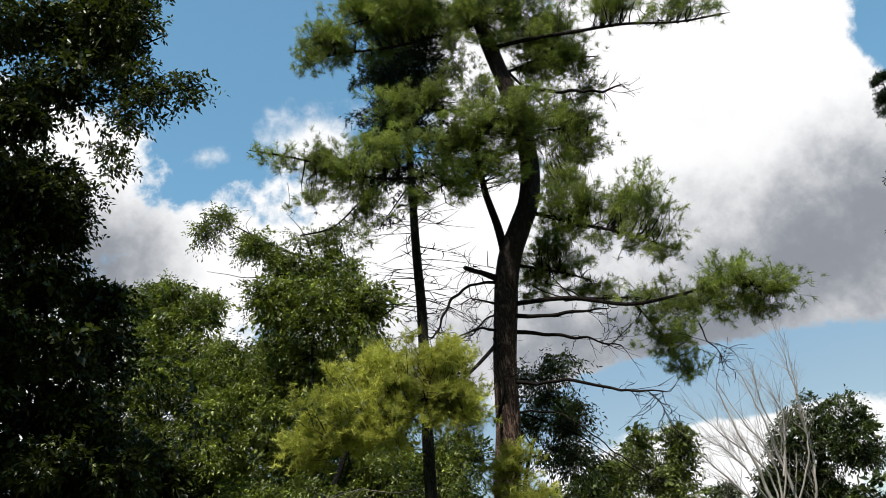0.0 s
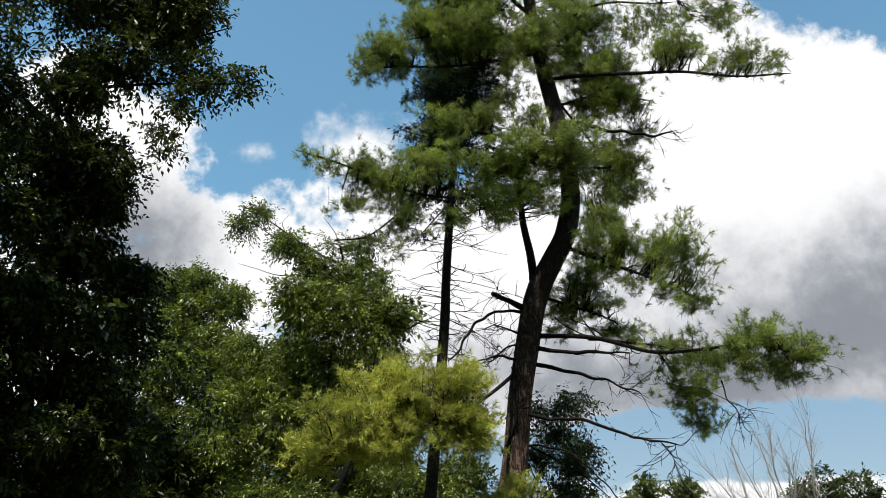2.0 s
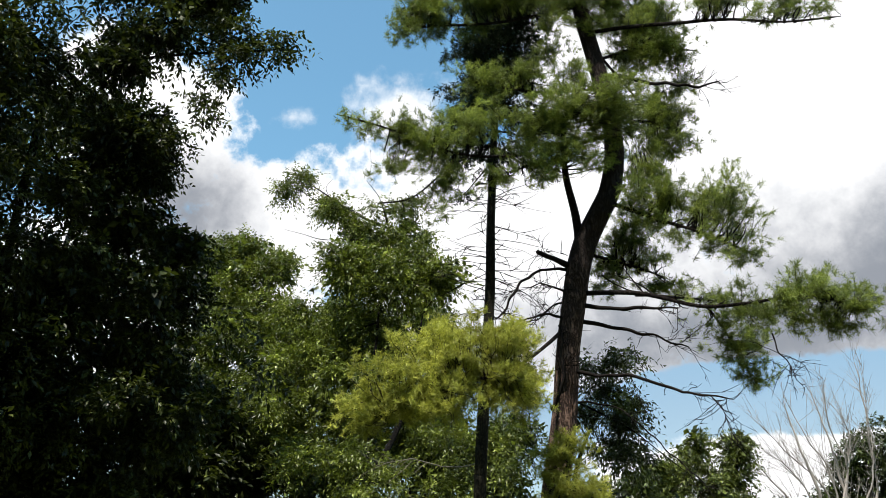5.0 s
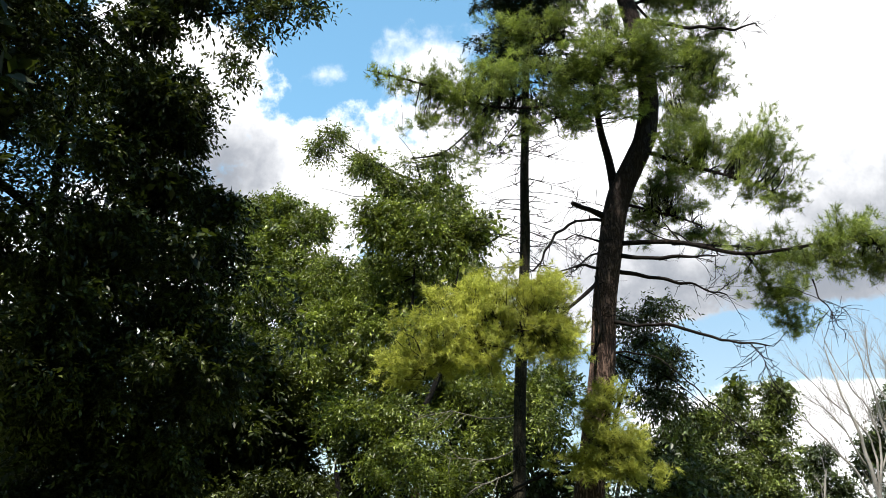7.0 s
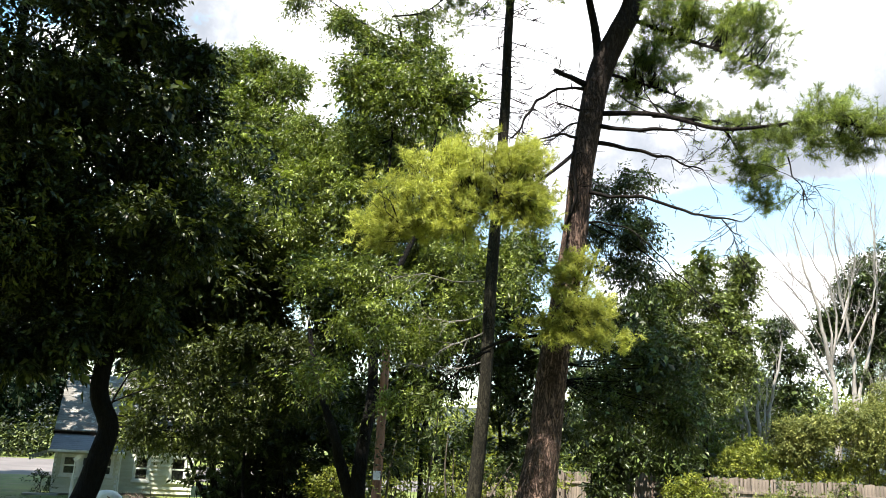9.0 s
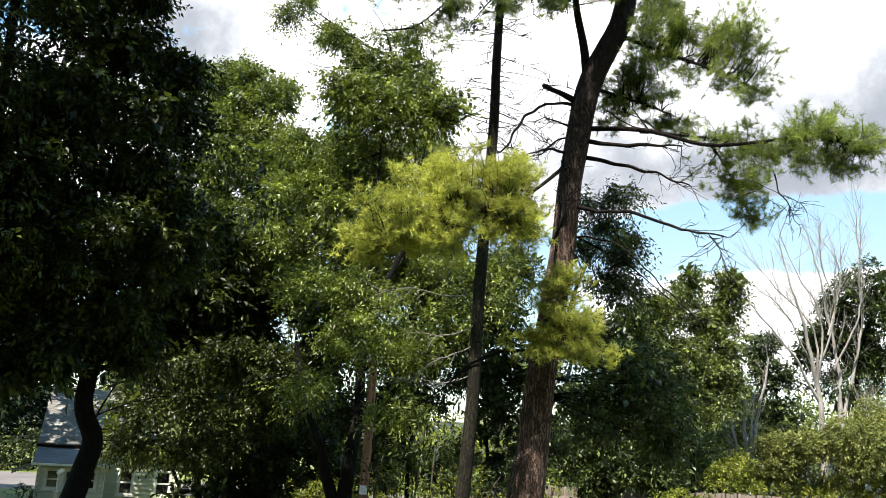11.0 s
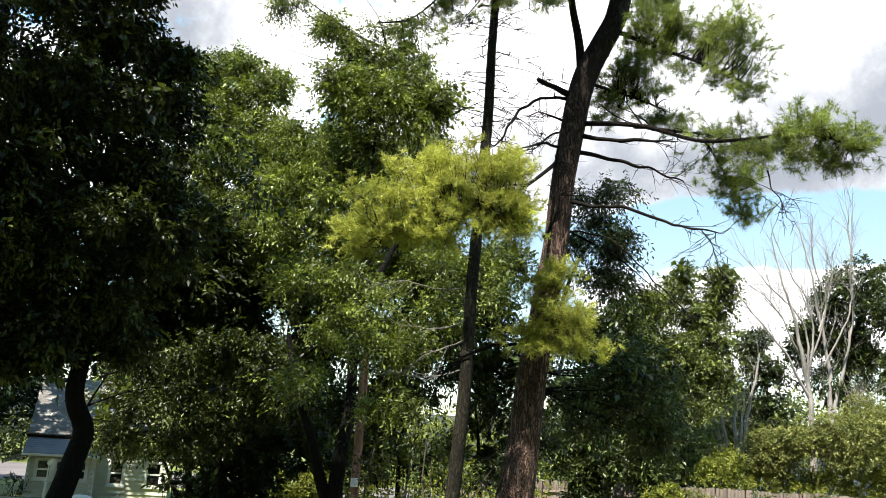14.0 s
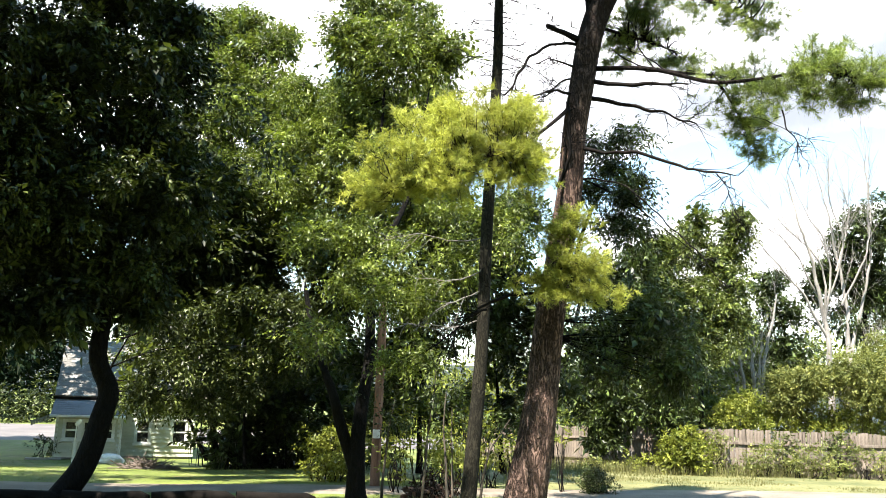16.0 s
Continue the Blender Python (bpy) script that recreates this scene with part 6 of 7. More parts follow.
far_wood("far_woods", "green sunlit woods behind the fence", [(6.18, 84.77, 4.85, 3.68, 3.37, 3.07), (11.50, 84.22, 4.97, 3.68, 3.53, 3.37), (16.69, 83.35, 5.08, 3.68, 3.37, 3.07), (21.68, 82.19, 5.17, 3.68, 3.37, 3.07), (26.47, 80.77, 5.76, 3.68, 3.13, 2.58), (27.53, 75.11, 6.52, 1.73, 2.19, 2.66), (30.79, 76.00, 7.13, 2.13, 2.54, 2.96), (33.23, 74.96, 6.90, 2.13, 2.43, 2.72), (36.48, 75.67, 7.50, 2.42, 2.73, 3.03), (39.98, 75.01, 7.31, 3.68, 3.68, 3.68), (0.81, 85.00, 4.19, 3.68, 3.37, 3.07), (-4.59, 84.88, 4.04, 3.68, 3.37, 3.07)], LIGHT_LEAF, 303, 2.6, 0.42)


# Added out of view to block sky fill from behind.
far_wood("unseen_woods", "unseen tall woods added behind the viewpoint to cut sky light", [(x, y, z, 7.0, 6.0, 5.5) for x, y in ((-34, -4), (-30, -16), (-20, -25), (-8, -30), (5, -31), (18, -28), (28, -19), (33, -6)) for z in (5.0, 13.5)], DARK_LEAF, 305, 0.24, 1.5)
# Tree added overhead, out of view; its boughs block sun and sky.
leafy_tree(
    "unseen_shade_tree", "unseen broad tree added over the viewpoint to cast shade",
    [([(-7.5, -5.5, 0.0), (-7.4, -5.4, 4.0), (-7.0, -4.8, 8.0), (-6.2, -4.0, 14.0)], 0.45, 0.12), ([(-6.3, -4.1, 13.5), (-7.6, -0.5, 18.0), (-8.3, 3.0, 21.5), (-8.5, 6.6, 25.0)], 0.12, 0.03), ([(-7.2, -5.0, 7.0), (-4.5, -3.0, 10.5), (-1.0, -1.5, 12.5)], 0.2, 0.05), ([(-7.2, -5.0, 6.5), (-9.5, -2.0, 9.5), (-11.0, 0.5, 11.5)], 0.2, 0.05)],
    [(-6.5, -4.0, 14.5, 4.0, 3.6, 3.0), (-2.5, -2.5, 13.5, 3.6, 3.2, 2.4), (1.5, -2.0, 13.0, 3.2, 3.0, 2.2), (-10.5, -1.0, 13.0, 3.6, 3.2, 2.6), (-5.5, 0.0, 14.0, 3.4, 3.0, 2.4), (-12.5, 2.5, 15.0, 3.2, 3.0, 2.6), (-1.0, -5.5, 13.5, 3.4, 3.2, 2.6), (-8.0, 0.5, 18.5, 3.0, 2.6, 2.2), (-8.4, 3.6, 22.0, 2.4, 2.2, 2.0), (-8.7, 6.6, 25.2, 1.15, 1.15, 1.5)],
    DARK_LEAF, DARK_BARK, 114, 40, per_m3=2.2, leaves=6, leaf=0.8, width=0.5, twig=0.8, droop=0.4,
)


def build_hill():
    xs, ys = np.linspace(-700, 1500, 90), np.linspace(500, 1500, 40)
    gx, gy = np.meshgrid(xs, ys)
    k = np.stack([gx, gy, 0 * gx], -1).reshape(-1, 3)
    bumps = wave_noise(k, 0.006).reshape(gx.shape)
    z = 82 * np.exp(-(((gy - 1000) / 300) ** 2)) * (0.9 + 0.12 * bumps) - 8
    i = (np.arange(len(ys) - 1)[:, None] * len(xs) + np.arange(len(xs) - 1)[None]).ravel()[:, None]
    mat = rough_material("wooded_hill", (0.008, 0.012, 0.013), (0.02, 0.026, 0.024), 0.05, (1, 1, 1), 0.4, 1.0)
    hill = mesh_object("backdrop", np.stack([gx, gy, z], -1).reshape(-1, 3), i + (0, 1, len(xs) + 1, len(xs)), mat, None, "distant wooded hill", True, "structure")
    tagged(hill, category="hill")


build_hill()


# ---------------------------------------------------------------- dead pale tree and grey stems behind the fence
def bare_tree(name, label, mains, material, seed, fine, twig_len, twig_r=0.012, lean=(0, 0, 0.5)):
    foot = mains[0][0][0]
    tree = thing(name, down(foot), label, "tree")
    rng = np.random.default_rng(seed)
    lines = []
    s = np.linspace(0, 1, 6)[:, None]
    for k, (points, r0, r1) in enumerate(mains):
        _, line = limb(tree, points, r0, r1, material, "trunk" if k == 0 else "branch", 9, 7, 0.08, 0.03, "", 0.05)
        ahead = unit(np.gradient(line, axis=0))
        for _ in range(fine):
            i = rng.integers(len(line) // 3, len(line))
            way = unit(ahead[i] * 0.8 + rng.normal(0, 0.5, 3) + lean)
            size = twig_len * rng.uniform(0.4, 1.1) * (1.15 - i / len(line) * 0.6)
            p = line[i] + way * size * s + rng.normal(0, 0.09, 3) * size * s * s
            lines.append((p, twig_r * size / twig_len))
            for _ in range(4):
                j = rng.integers(1, 5)
                w2 = unit(way + rng.normal(0, 0.45, 3) + np.array(lean) * 0.5)
                lines.append((p[j] + w2 * size * 0.45 * rng.uniform(0.4, 1) * s + rng.normal(0, 0.04, 3) * size * s * s, twig_r * 0.5 * size / twig_len))
    pts = np.array([p for p, _ in lines])
    radii = np.array([r for _, r in lines])[:, None] * np.linspace(1, 0.25, 6)
    v, q = many_tubes(pts, radii, 4)
    mesh_object("twig_tangle", v, q, material, tree, "", True, "stuff")
    return tree


bare_tree(
    "dead_tree", "leafless bleached dead tree with many fine upright twigs",
    [
        ([down((19.88, 45.88, 1.08)), (19.97, 45.84, 3.93), (19.96, 45.84, 6.85), (19.32, 45.57, 10.08), (18.54, 45.36, 12.76), (18.13, 45.52, 15.28)], 0.21, 0.022),
        ([(20.86, 45.99, 3.10), (21.01, 45.92, 6.00), (21.04, 45.91, 8.98), (20.39, 45.65, 12.57), (19.79, 45.92, 16.07)], 0.17, 0.018),
        ([(20.96, 45.94, 5.12), (21.80, 46.11, 7.82), (22.46, 45.79, 11.12), (22.54, 45.75, 14.83), (22.44, 45.80, 17.71)], 0.11, 0.016),
        ([(19.97, 45.84, 6.56), (18.57, 45.35, 8.83), (17.18, 45.35, 10.59), (16.01, 45.25, 11.76)], 0.09, 0.015)] + [([(19.75, 45.93, 8.64), (18.16, 45.51, 11.26), (16.73, 45.52, 12.44)], 0.06, 0.012),
        ([(21.01, 45.92, 3.67), (21.72, 45.04, 5.38), (22.28, 44.76, 7.10)], 0.08, 0.015),
        ([(20.52, 45.60, 10.12), (21.35, 45.77, 12.62), (21.22, 45.82, 15.13)], 0.06, 0.012),
        ([(19.91, 45.86, 6.85), (19.65, 45.43, 10.26), (17.87, 45.63, 12.58), (16.39, 46.18, 14.60)], 0.07, 0.012),
        ([(19.88, 45.88, 7.15), (20.04, 45.26, 10.77), (18.86, 45.23, 13.30), (18.15, 45.52, 15.68)], 0.07, 0.012)] + [([(19.78, 45.92, 7.75), (20.67, 44.98, 11.24), (20.02, 44.72, 13.66), (20.08, 44.70, 16.19)], 0.06, 0.012),
        ([(20.68, 45.52, 8.32), (21.86, 44.97, 11.12), (22.07, 44.87, 13.51), (22.30, 44.75, 16.93)], 0.06, 0.012),
    ],
    DEAD_WOOD, 41, 34, 2.9, 0.019, (-0.14, 0, 0.5),
)
bare_tree(
    "grey_tree", "clump of grey leaning stems behind the fence",
    [
        ([down((14.97, 44.55, 1.81)), (14.92, 44.57, 3.48), (14.57, 44.68, 5.17), (14.19, 44.81, 6.31)], 0.13, 0.04),
        ([(15.09, 44.51, 2.37), (15.10, 44.51, 4.04), (14.71, 44.64, 6.31), (14.50, 44.71, 7.76)], 0.12, 0.04),
        ([(15.71, 44.83, 2.39), (15.72, 44.82, 4.07), (15.70, 44.83, 6.35), (15.58, 44.87, 8.10)], 0.13, 0.04),
        ([(15.97, 45.26, 2.39), (16.25, 45.17, 4.38), (16.65, 45.02, 6.69), (17.06, 44.87, 8.72)], 0.13, 0.04),
        ([(16.05, 45.24, 2.40), (16.13, 45.21, 4.67), (16.35, 45.13, 6.98)], 0.09, 0.03),
    ],
    DEAD_WOOD, 42, 16, 1.9, 0.024, (0, 0, 0.3),
)


# ---------------------------------------------------------------- boards and boxes
def boxes(spans, bevel=0.0, m=None):
    """A bmesh of one or more boxes (x0, x1, y0, y1, z0, z1), laid by m."""
    bm = bmesh.new()
    for x0, x1, y0, y1, z0, z1 in spans:
        made = bmesh.ops.create_cube(bm, size=1.0)
        bmesh.ops.transform(bm, verts=made["verts"], matrix=Matrix.Translation(((x0 + x1) / 2, (y0 + y1) / 2, (z0 + z1) / 2)) @ Matrix.Diagonal((x1 - x0, y1 - y0, z1 - z0, 1)))
    if bevel:
        bmesh.ops.bevel(bm, geom=list(bm.edges), offset=bevel, segments=1, affect="EDGES")
    if m is not None:
        bm.transform(m)
    return bm


def solid(points, faces, m=None):
    bm = bmesh.new()
    vs = [bm.verts.new(p) for p in points]
    for f in faces:
        bm.faces.new([vs[i] for i in f])
    bmesh.ops.recalc_face_normals(bm, faces=bm.faces)
    if m is not None:
        bm.transform(m)
    return bm


SIDING = rough_material("pale_green_siding", (0.38, 0.38, 0.285), (0.52, 0.51, 0.4), 1.2, (1, 1, 3), 14.0, 0.12, 0.6, per_piece=0.06)
TRIM = rough_material("white_trim_paint", (0.5, 0.5, 0.46), (0.68, 0.67, 0.63), 2.0, (1, 1, 1), 20.0, 0.08, 0.5)
# The pale third colour paints sun dapples onto the shingles.
SHINGLE = rough_material("grey_shingles", (0.082, 0.076, 0.069), (0.15, 0.14, 0.128), 1.1, (1, 1, 1), 11.0, 0.5, 0.9, third=(0.3, 0.29, 0.26))
PORCH_ROOF = rough_material("grey_roll_roofing", (0.09, 0.09, 0.1), (0.16, 0.16, 0.17), 0.8, (1, 1, 1), 16.0, 0.15, 0.8)
AWNING = rough_material("pale_awning", (0.1, 0.105, 0.105), (0.17, 0.175, 0.17), 3.0, (1, 1, 1), 12.0, 0.1, 0.7)
DARK_ROOM = rough_material("dark_room_sheet", (0.02, 0.02, 0.02), (0.06, 0.06, 0.055), 2.0, (1, 1, 1), 8.0, 0.0)
CONCRETE = rough_material("foundation_concrete", (0.2, 0.19, 0.18), (0.33, 0.31, 0.29), 2.0, (1, 1, 1), 18.0, 0.3)
FENCE_WOOD = rough_material("weathered_fence", (0.065, 0.05, 0.04), (0.19, 0.155, 0.125), 1.6, (6, 6, 0.7), 30.0, 0.3, 0.9, per_piece=0.22)
POLE_WOOD = rough_material("weathered_pole", (0.08, 0.038, 0.024), (0.24, 0.13, 0.09), 3.0, (4, 4, 0.25), 24.0, 0.5)
LOG_WOOD = rough_material("split_log", (0.07, 0.032, 0.022), (0.2, 0.11, 0.075), 4.0, (1, 1, 1), 20.0, 0.4, per_piece=0.3)
# Near-black colour holds the shade on the timbers beside the lane.
TIMBER = rough_material("dark_timber", (0.003, 0.0027, 0.0025), (0.01, 0.0085, 0.0075), 3.0, (1, 1, 1), 20.0, 0.4, 0.95, specular=0.05)
METAL = rough_material("dull_metal", (0.45, 0.45, 0.45), (0.65, 0.65, 0.64), 4.0, (1, 1, 1), 20.0, 0.1, 0.5)


def glass_material():
    mat = bpy.data.materials.new("window_glass")
    mat.use_nodes = True
    n = Nodes(mat.node_tree)
    base, out = n.add("ShaderNodeBsdfPrincipled"), n.add("ShaderNodeOutputMaterial")
    base.inputs["Base Color"].default_value = (0.9, 0.95, 0.93, 1)
    base.inputs["Roughness"].default_value, base.inputs["IOR"].default_value, base.inputs["Transmission Weight"].default_value = 0.03, 1.45, 1.0
    n.link(base.outputs[0], out.inputs[0])
    return mat


GLASS = glass_material()


# ---------------------------------------------------------------- cottage
def build_house():
    o = (-17.87, 41.30, -0.41)
    view = Vector((o[0], o[1], 0)).normalized()
    turn = math.atan2(-view.x, view.y) - 0.08
    floor_z = -0.38
    m = Matrix.Translation((o[0], o[1], floor_z)) @ Matrix.Rotation(turn, 4, "Z")
    house = thing("house", (o[0], o[1], floor_z), "small pale green clapboard cottage with a steep grey shingle roof", "house")
    wide, porch_w, porch_d, deep, eave, ridge = 6.3, 2.8, 1.8, 6.4, 3.2, 5.85
    porch_eave, porch_top = 2.02, 3.05
    y0 = porch_d

    def wall(x0, x1, y, z0, z1, holes, facing):
        """Lap boards on a core wall with real openings; facing is -1 for a wall towards the lane."""
        body = []
        xs = sorted({x0, x1, *[h[0] for h in holes], *[h[1] for h in holes]})
        for a, b in zip(xs[:-1], xs[1:]):
            mid, cuts = (a + b) / 2, [h for h in holes if h[0] <= (a + b) / 2 <= h[1]]
            if cuts:
                body += [(a, b, y, y + 0.14, z0, cuts[0][2]), (a, b, y, y + 0.14, cuts[0][3], z1)]
            else:
                body.append((a, b, y, y + 0.14, z0, z1))
        core = part("wall", boxes(body, 0, m), SIDING, house)
        lap = 0.215
        for k in range(int((z1 - z0) / lap)):
            z = z0 + k * lap
            runs, at = [], x0
            for h in sorted(holes):
                if h[2] - 0.02 < z + lap and z < h[3] + 0.02:
                    runs.append((at, h[0] - 0.09))
                    at = h[1] + 0.09
            runs.append((at, x1))
            for a, b in runs:
                if b - a < 0.05:
                    continue
                pts = [(a, y - 0.085, z), (b, y - 0.085, z), (b, y - 0.006, z), (a, y - 0.006, z), (a, y - 0.012, z + lap), (b, y - 0.012, z + lap), (b, y - 0.004, z + lap), (a, y - 0.004, z + lap)]
                part("board", solid(pts, [(0, 1, 2, 3), (4, 5, 6, 7), (0, 1, 5, 4), (3, 2, 6, 7), (0, 3, 7, 4), (1, 2, 6, 5)], m), SIDING, core)
        return core

    def window(x0, x1, z0, z1, y):
        frame_ob = part("window", boxes([(x0 - 0.1, x0, y - 0.06, y + 0.1, z0 - 0.08, z1 + 0.1), (x1, x1 + 0.1, y - 0.06, y + 0.1, z0 - 0.08, z1 + 0.1), (x0, x1, y - 0.06, y + 0.1, z1, z1 + 0.1)], 0.008, m), TRIM, house, "white painted window frame")
        part("sill", boxes([(x0 - 0.14, x1 + 0.14, y - 0.11, y + 0.08, z0 - 0.12, z0 - 0.003)], 0.01, m), TRIM, frame_ob)
        mid = (z0 + z1) / 2
        part("sash", boxes([(x0, x0 + 0.05, y + 0.02, y + 0.06, z0, z1), (x1 - 0.05, x1, y + 0.02, y + 0.06, z0, z1), (x0 + 0.05, x1 - 0.05, y + 0.015, y + 0.065, mid - 0.035, mid + 0.035), (x0 + 0.05, x1 - 0.05, y + 0.02, y + 0.06, z0, z0 + 0.06), (x0 + 0.05, x1 - 0.05, y + 0.02, y + 0.06, z1 - 0.05, z1)], 0, m), TRIM, frame_ob)
        for a, b in ((z0 + 0.06, mid - 0.035), (mid + 0.035, z1 - 0.05)):
            pane = part("pane", boxes([(x0 + 0.05, x1 - 0.05, y + 0.036, y + 0.042, a, b)], 0, m), GLASS, frame_ob)
            pane.visible_shadow = False
        # Near-black sheet that stands in for the unlit room behind the panes.
        part("dark_backing", boxes([(x0 - 0.05, x1 + 0.05, y + 0.3, y + 0.32, z0 - 0.1, z1 + 0.1)], 0, m), DARK_ROOM, frame_ob)

    porch_windows = [(0.4, 1.0, 0.95, 1.75), (1.2, 1.75, 0.95, 1.75), (1.95, 2.5, 0.95, 1.75)]
    main_windows = [(3.55, 4.15, 0.75, 1.85), (5.25, 5.9, 0.75, 1.85)]
    wall(0, porch_w, 0, 0.12, porch_eave - 0.02, porch_windows, -1)
    wall(porch_w, wide, y0, 0.12, eave - 0.02, main_windows, -1)
    for w in porch_windows:
        window(*w, 0.0)
    for w in main_windows:
        window(*w, y0)
    part("foundation", boxes([(0.02, porch_w - 0.02, 0.03, y0, -0.3, 0.118), (0.02, wide - 0.02, y0 + 0.03, y0 + deep, -0.3, 0.118)], 0, m), CONCRETE, house)
    # side and back walls
    part("wall", boxes([(0, 0.14, 0.14, y0 + deep, 0.12, porch_eave - 0.03), (porch_w - 0.14, porch_w, 0.14, y0, 0.12, porch_eave - 0.03), (wide - 0.14, wide, y0 + 0.14, y0 + deep, 0.12, eave - 0.03), (0, wide, y0 + deep, y0 + deep + 0.14, 0.12, eave - 0.03), (0.002, 0.138, y0, y0 + deep, porch_eave - 0.03, eave - 0.03), (0.14, porch_w, y0, y0 + 0.14, porch_eave, eave - 0.03)], 0, m), SIDING, house)
    mid = y0 + deep / 2
    for x in (0.0, wide - 0.12):
        pts = [(x, y0, eave - 0.03), (x + 0.12, y0, eave - 0.03), (x, y0 + deep, eave - 0.03), (x + 0.12, y0 + deep, eave - 0.03), (x, mid, ridge - 0.14), (x + 0.12, mid, ridge - 0.14)]
        part("gable", solid(pts, [(0, 2, 4), (1, 3, 5), (0, 1, 5, 4), (2, 3, 5, 4), (0, 1, 3, 2)], m), SIDING, house)

    def slope(name, x0, x1, ya, za, yb, zb, material, courses, label):
        """A roof slope of stepped courses."""
        spans = []
        for k in range(courses):
            f0, f1 = k / courses, (k + 1) / courses
            pa = Vector((0, ya + (yb - ya) * f0, za + (zb - za) * f0))
            pb = Vector((0, ya + (yb - ya) * f1, za + (zb - za) * f1))
            up = Vector((0, -(zb - za), yb - ya)).normalized() * (1 if yb > ya else -1)
            spans.append((pa, pb, up))
        bm = bmesh.new()
        for k, (pa, pb, up) in enumerate(spans):
            jog = 0.01 * math.sin(k * 7.3)
            rows = [pa + up * 0.044, pb + up * 0.036, pb - up * 0.05, pa - up * 0.05]
            ring0 = [bm.verts.new((x0 + jog, p.y, p.z)) for p in rows]
            ring1 = [bm.verts.new((x1 + jog, p.y, p.z)) for p in rows]
            for a, b in ((0, 1), (1, 2), (2, 3), (3, 0)):
                bm.faces.new((ring0[a], ring0[b], ring1[b], ring1[a]))
            bm.faces.new(ring0)
            bm.faces.new(ring1)
        bmesh.ops.recalc_face_normals(bm, faces=bm.faces)
        bm.transform(m)
        return tagged(part(name, bm, material, house, label), kind="stuff")

    over = 0.35
    drop = over * (ridge - eave) / (deep / 2)
    slope("roof", -0.3, wide + 0.3, y0 - over, eave - drop, mid, ridge, SHINGLE, 24, "steep weathered grey shingle roof with painted-in sun dapples")
    slope("roof", -0.3, wide + 0.3, y0 + deep + over, eave - drop, mid, ridge, SHINGLE, 24, "")
    slope("porch_roof", -0.25, porch_w + 0.2, -0.4, porch_eave, y0 - 0.02, porch_top - 0.22, PORCH_ROOF, 9, "low grey porch roof")
    part("gutter", boxes([(-0.27, porch_w + 0.22, -0.5, -0.41, porch_eave - 0.09, porch_eave + 0.02)], 0.012, m), TRIM, house, "white gutter")
    part("fascia", boxes([(-0.32, wide + 0.32, y0 - over - 0.045, y0 - over - 0.01, eave - drop - 0.14, eave - drop - 0.02)], 0.006, m), TIMBER, house, "dark fascia board")
    for x in (-0.01, porch_w - 0.1):
        part("corner_board", boxes([(x, x + 0.11, -0.055, -0.008, 0.12, porch_eave - 0.04)], 0.006, m), TRIM, house)
    part("downspout", boxes([(porch_w + 0.03, porch_w + 0.11, -0.05, 0.04, 0.05, porch_eave - 0.06)], 0.015, m), TRIM, house, "white downspout")
    # fringed awning at the side
    pts = [(-1.1, 0.2, 1.72), (-1.1, 2.2, 1.72), (0.0, 2.2, 2.15), (0.0, 0.2, 2.15), (-1.1, 0.2, 1.68), (-1.1, 2.2, 1.68), (0.0, 2.2, 2.11), (0.0, 0.2, 2.11)]
    awning = part("awning", solid(pts, [(0, 1, 2, 3), (4, 5, 6, 7), (0, 1, 5, 4), (2, 3, 7, 6), (0, 3, 7, 4), (1, 2, 6, 5)], m), AWNING, house, "grey scalloped awning")
    for k in range(10):
        x = -1.08 + k * 0.108
        z = 1.72 + (x + 1.1) * 0.39
        part("scallop", boxes([(x, x + 0.085, 0.19, 0.2, z - 0.2, z - 0.02)], 0, m), AWNING, awning)
    # front step and planter
    step = tagged(part("concrete_step", boxes([(-1.1, 0.4, -0.55, -0.06, -0.05, 0.1)], 0.02, m), CONCRETE, None, "low grey concrete step at the porch"), category="step")
    return m


build_house()


def on_lawn(p):
    """A foot on the ground below a place."""
    return (p[0], p[1], float(ground_height(np.array(p[0]), np.array(p[1]))))


shrub("flowering shrub with white blossoms beside the porch", [(-18.30, 41.11, 0.27, 0.52, 0.52, 0.52)], DARK_LEAF, 220, per_m3=120)


def build_garden_post():
    foot = on_lawn((-15.90, 38.87, 0.11))
    ob = thing("garden_post", foot, "white painted garden post with a small ornament on top", "garden post")
    x, y, z = foot
    part("post", boxes([(x - 0.06, x + 0.06, y - 0.06, y + 0.06, z - 0.03, z + 0.85), (x - 0.1, x + 0.1, y - 0.1, y + 0.1, z + 0.852, z + 0.9)], 0.015), TRIM, ob)
    bm = bmesh.new()
    bmesh.ops.create_cone(bm, segments=10, radius1=0.035, radius2=0.02, depth=0.9, cap_ends=True, matrix=Matrix.Translation((x, y, z + 1.36)))
    part("spike", bm, TRIM, ob)
    part("vane", boxes([(x - 0.04, x + 0.3, y - 0.02, y + 0.02, z + 1.55, z + 1.72)], 0.015, Matrix.Translation((x, y, z + 1.6)) @ Matrix.Rotation(-0.7, 4, "Y") @ Matrix.Translation((-x, -y, -z - 1.6))), TRIM, ob)


build_garden_post()


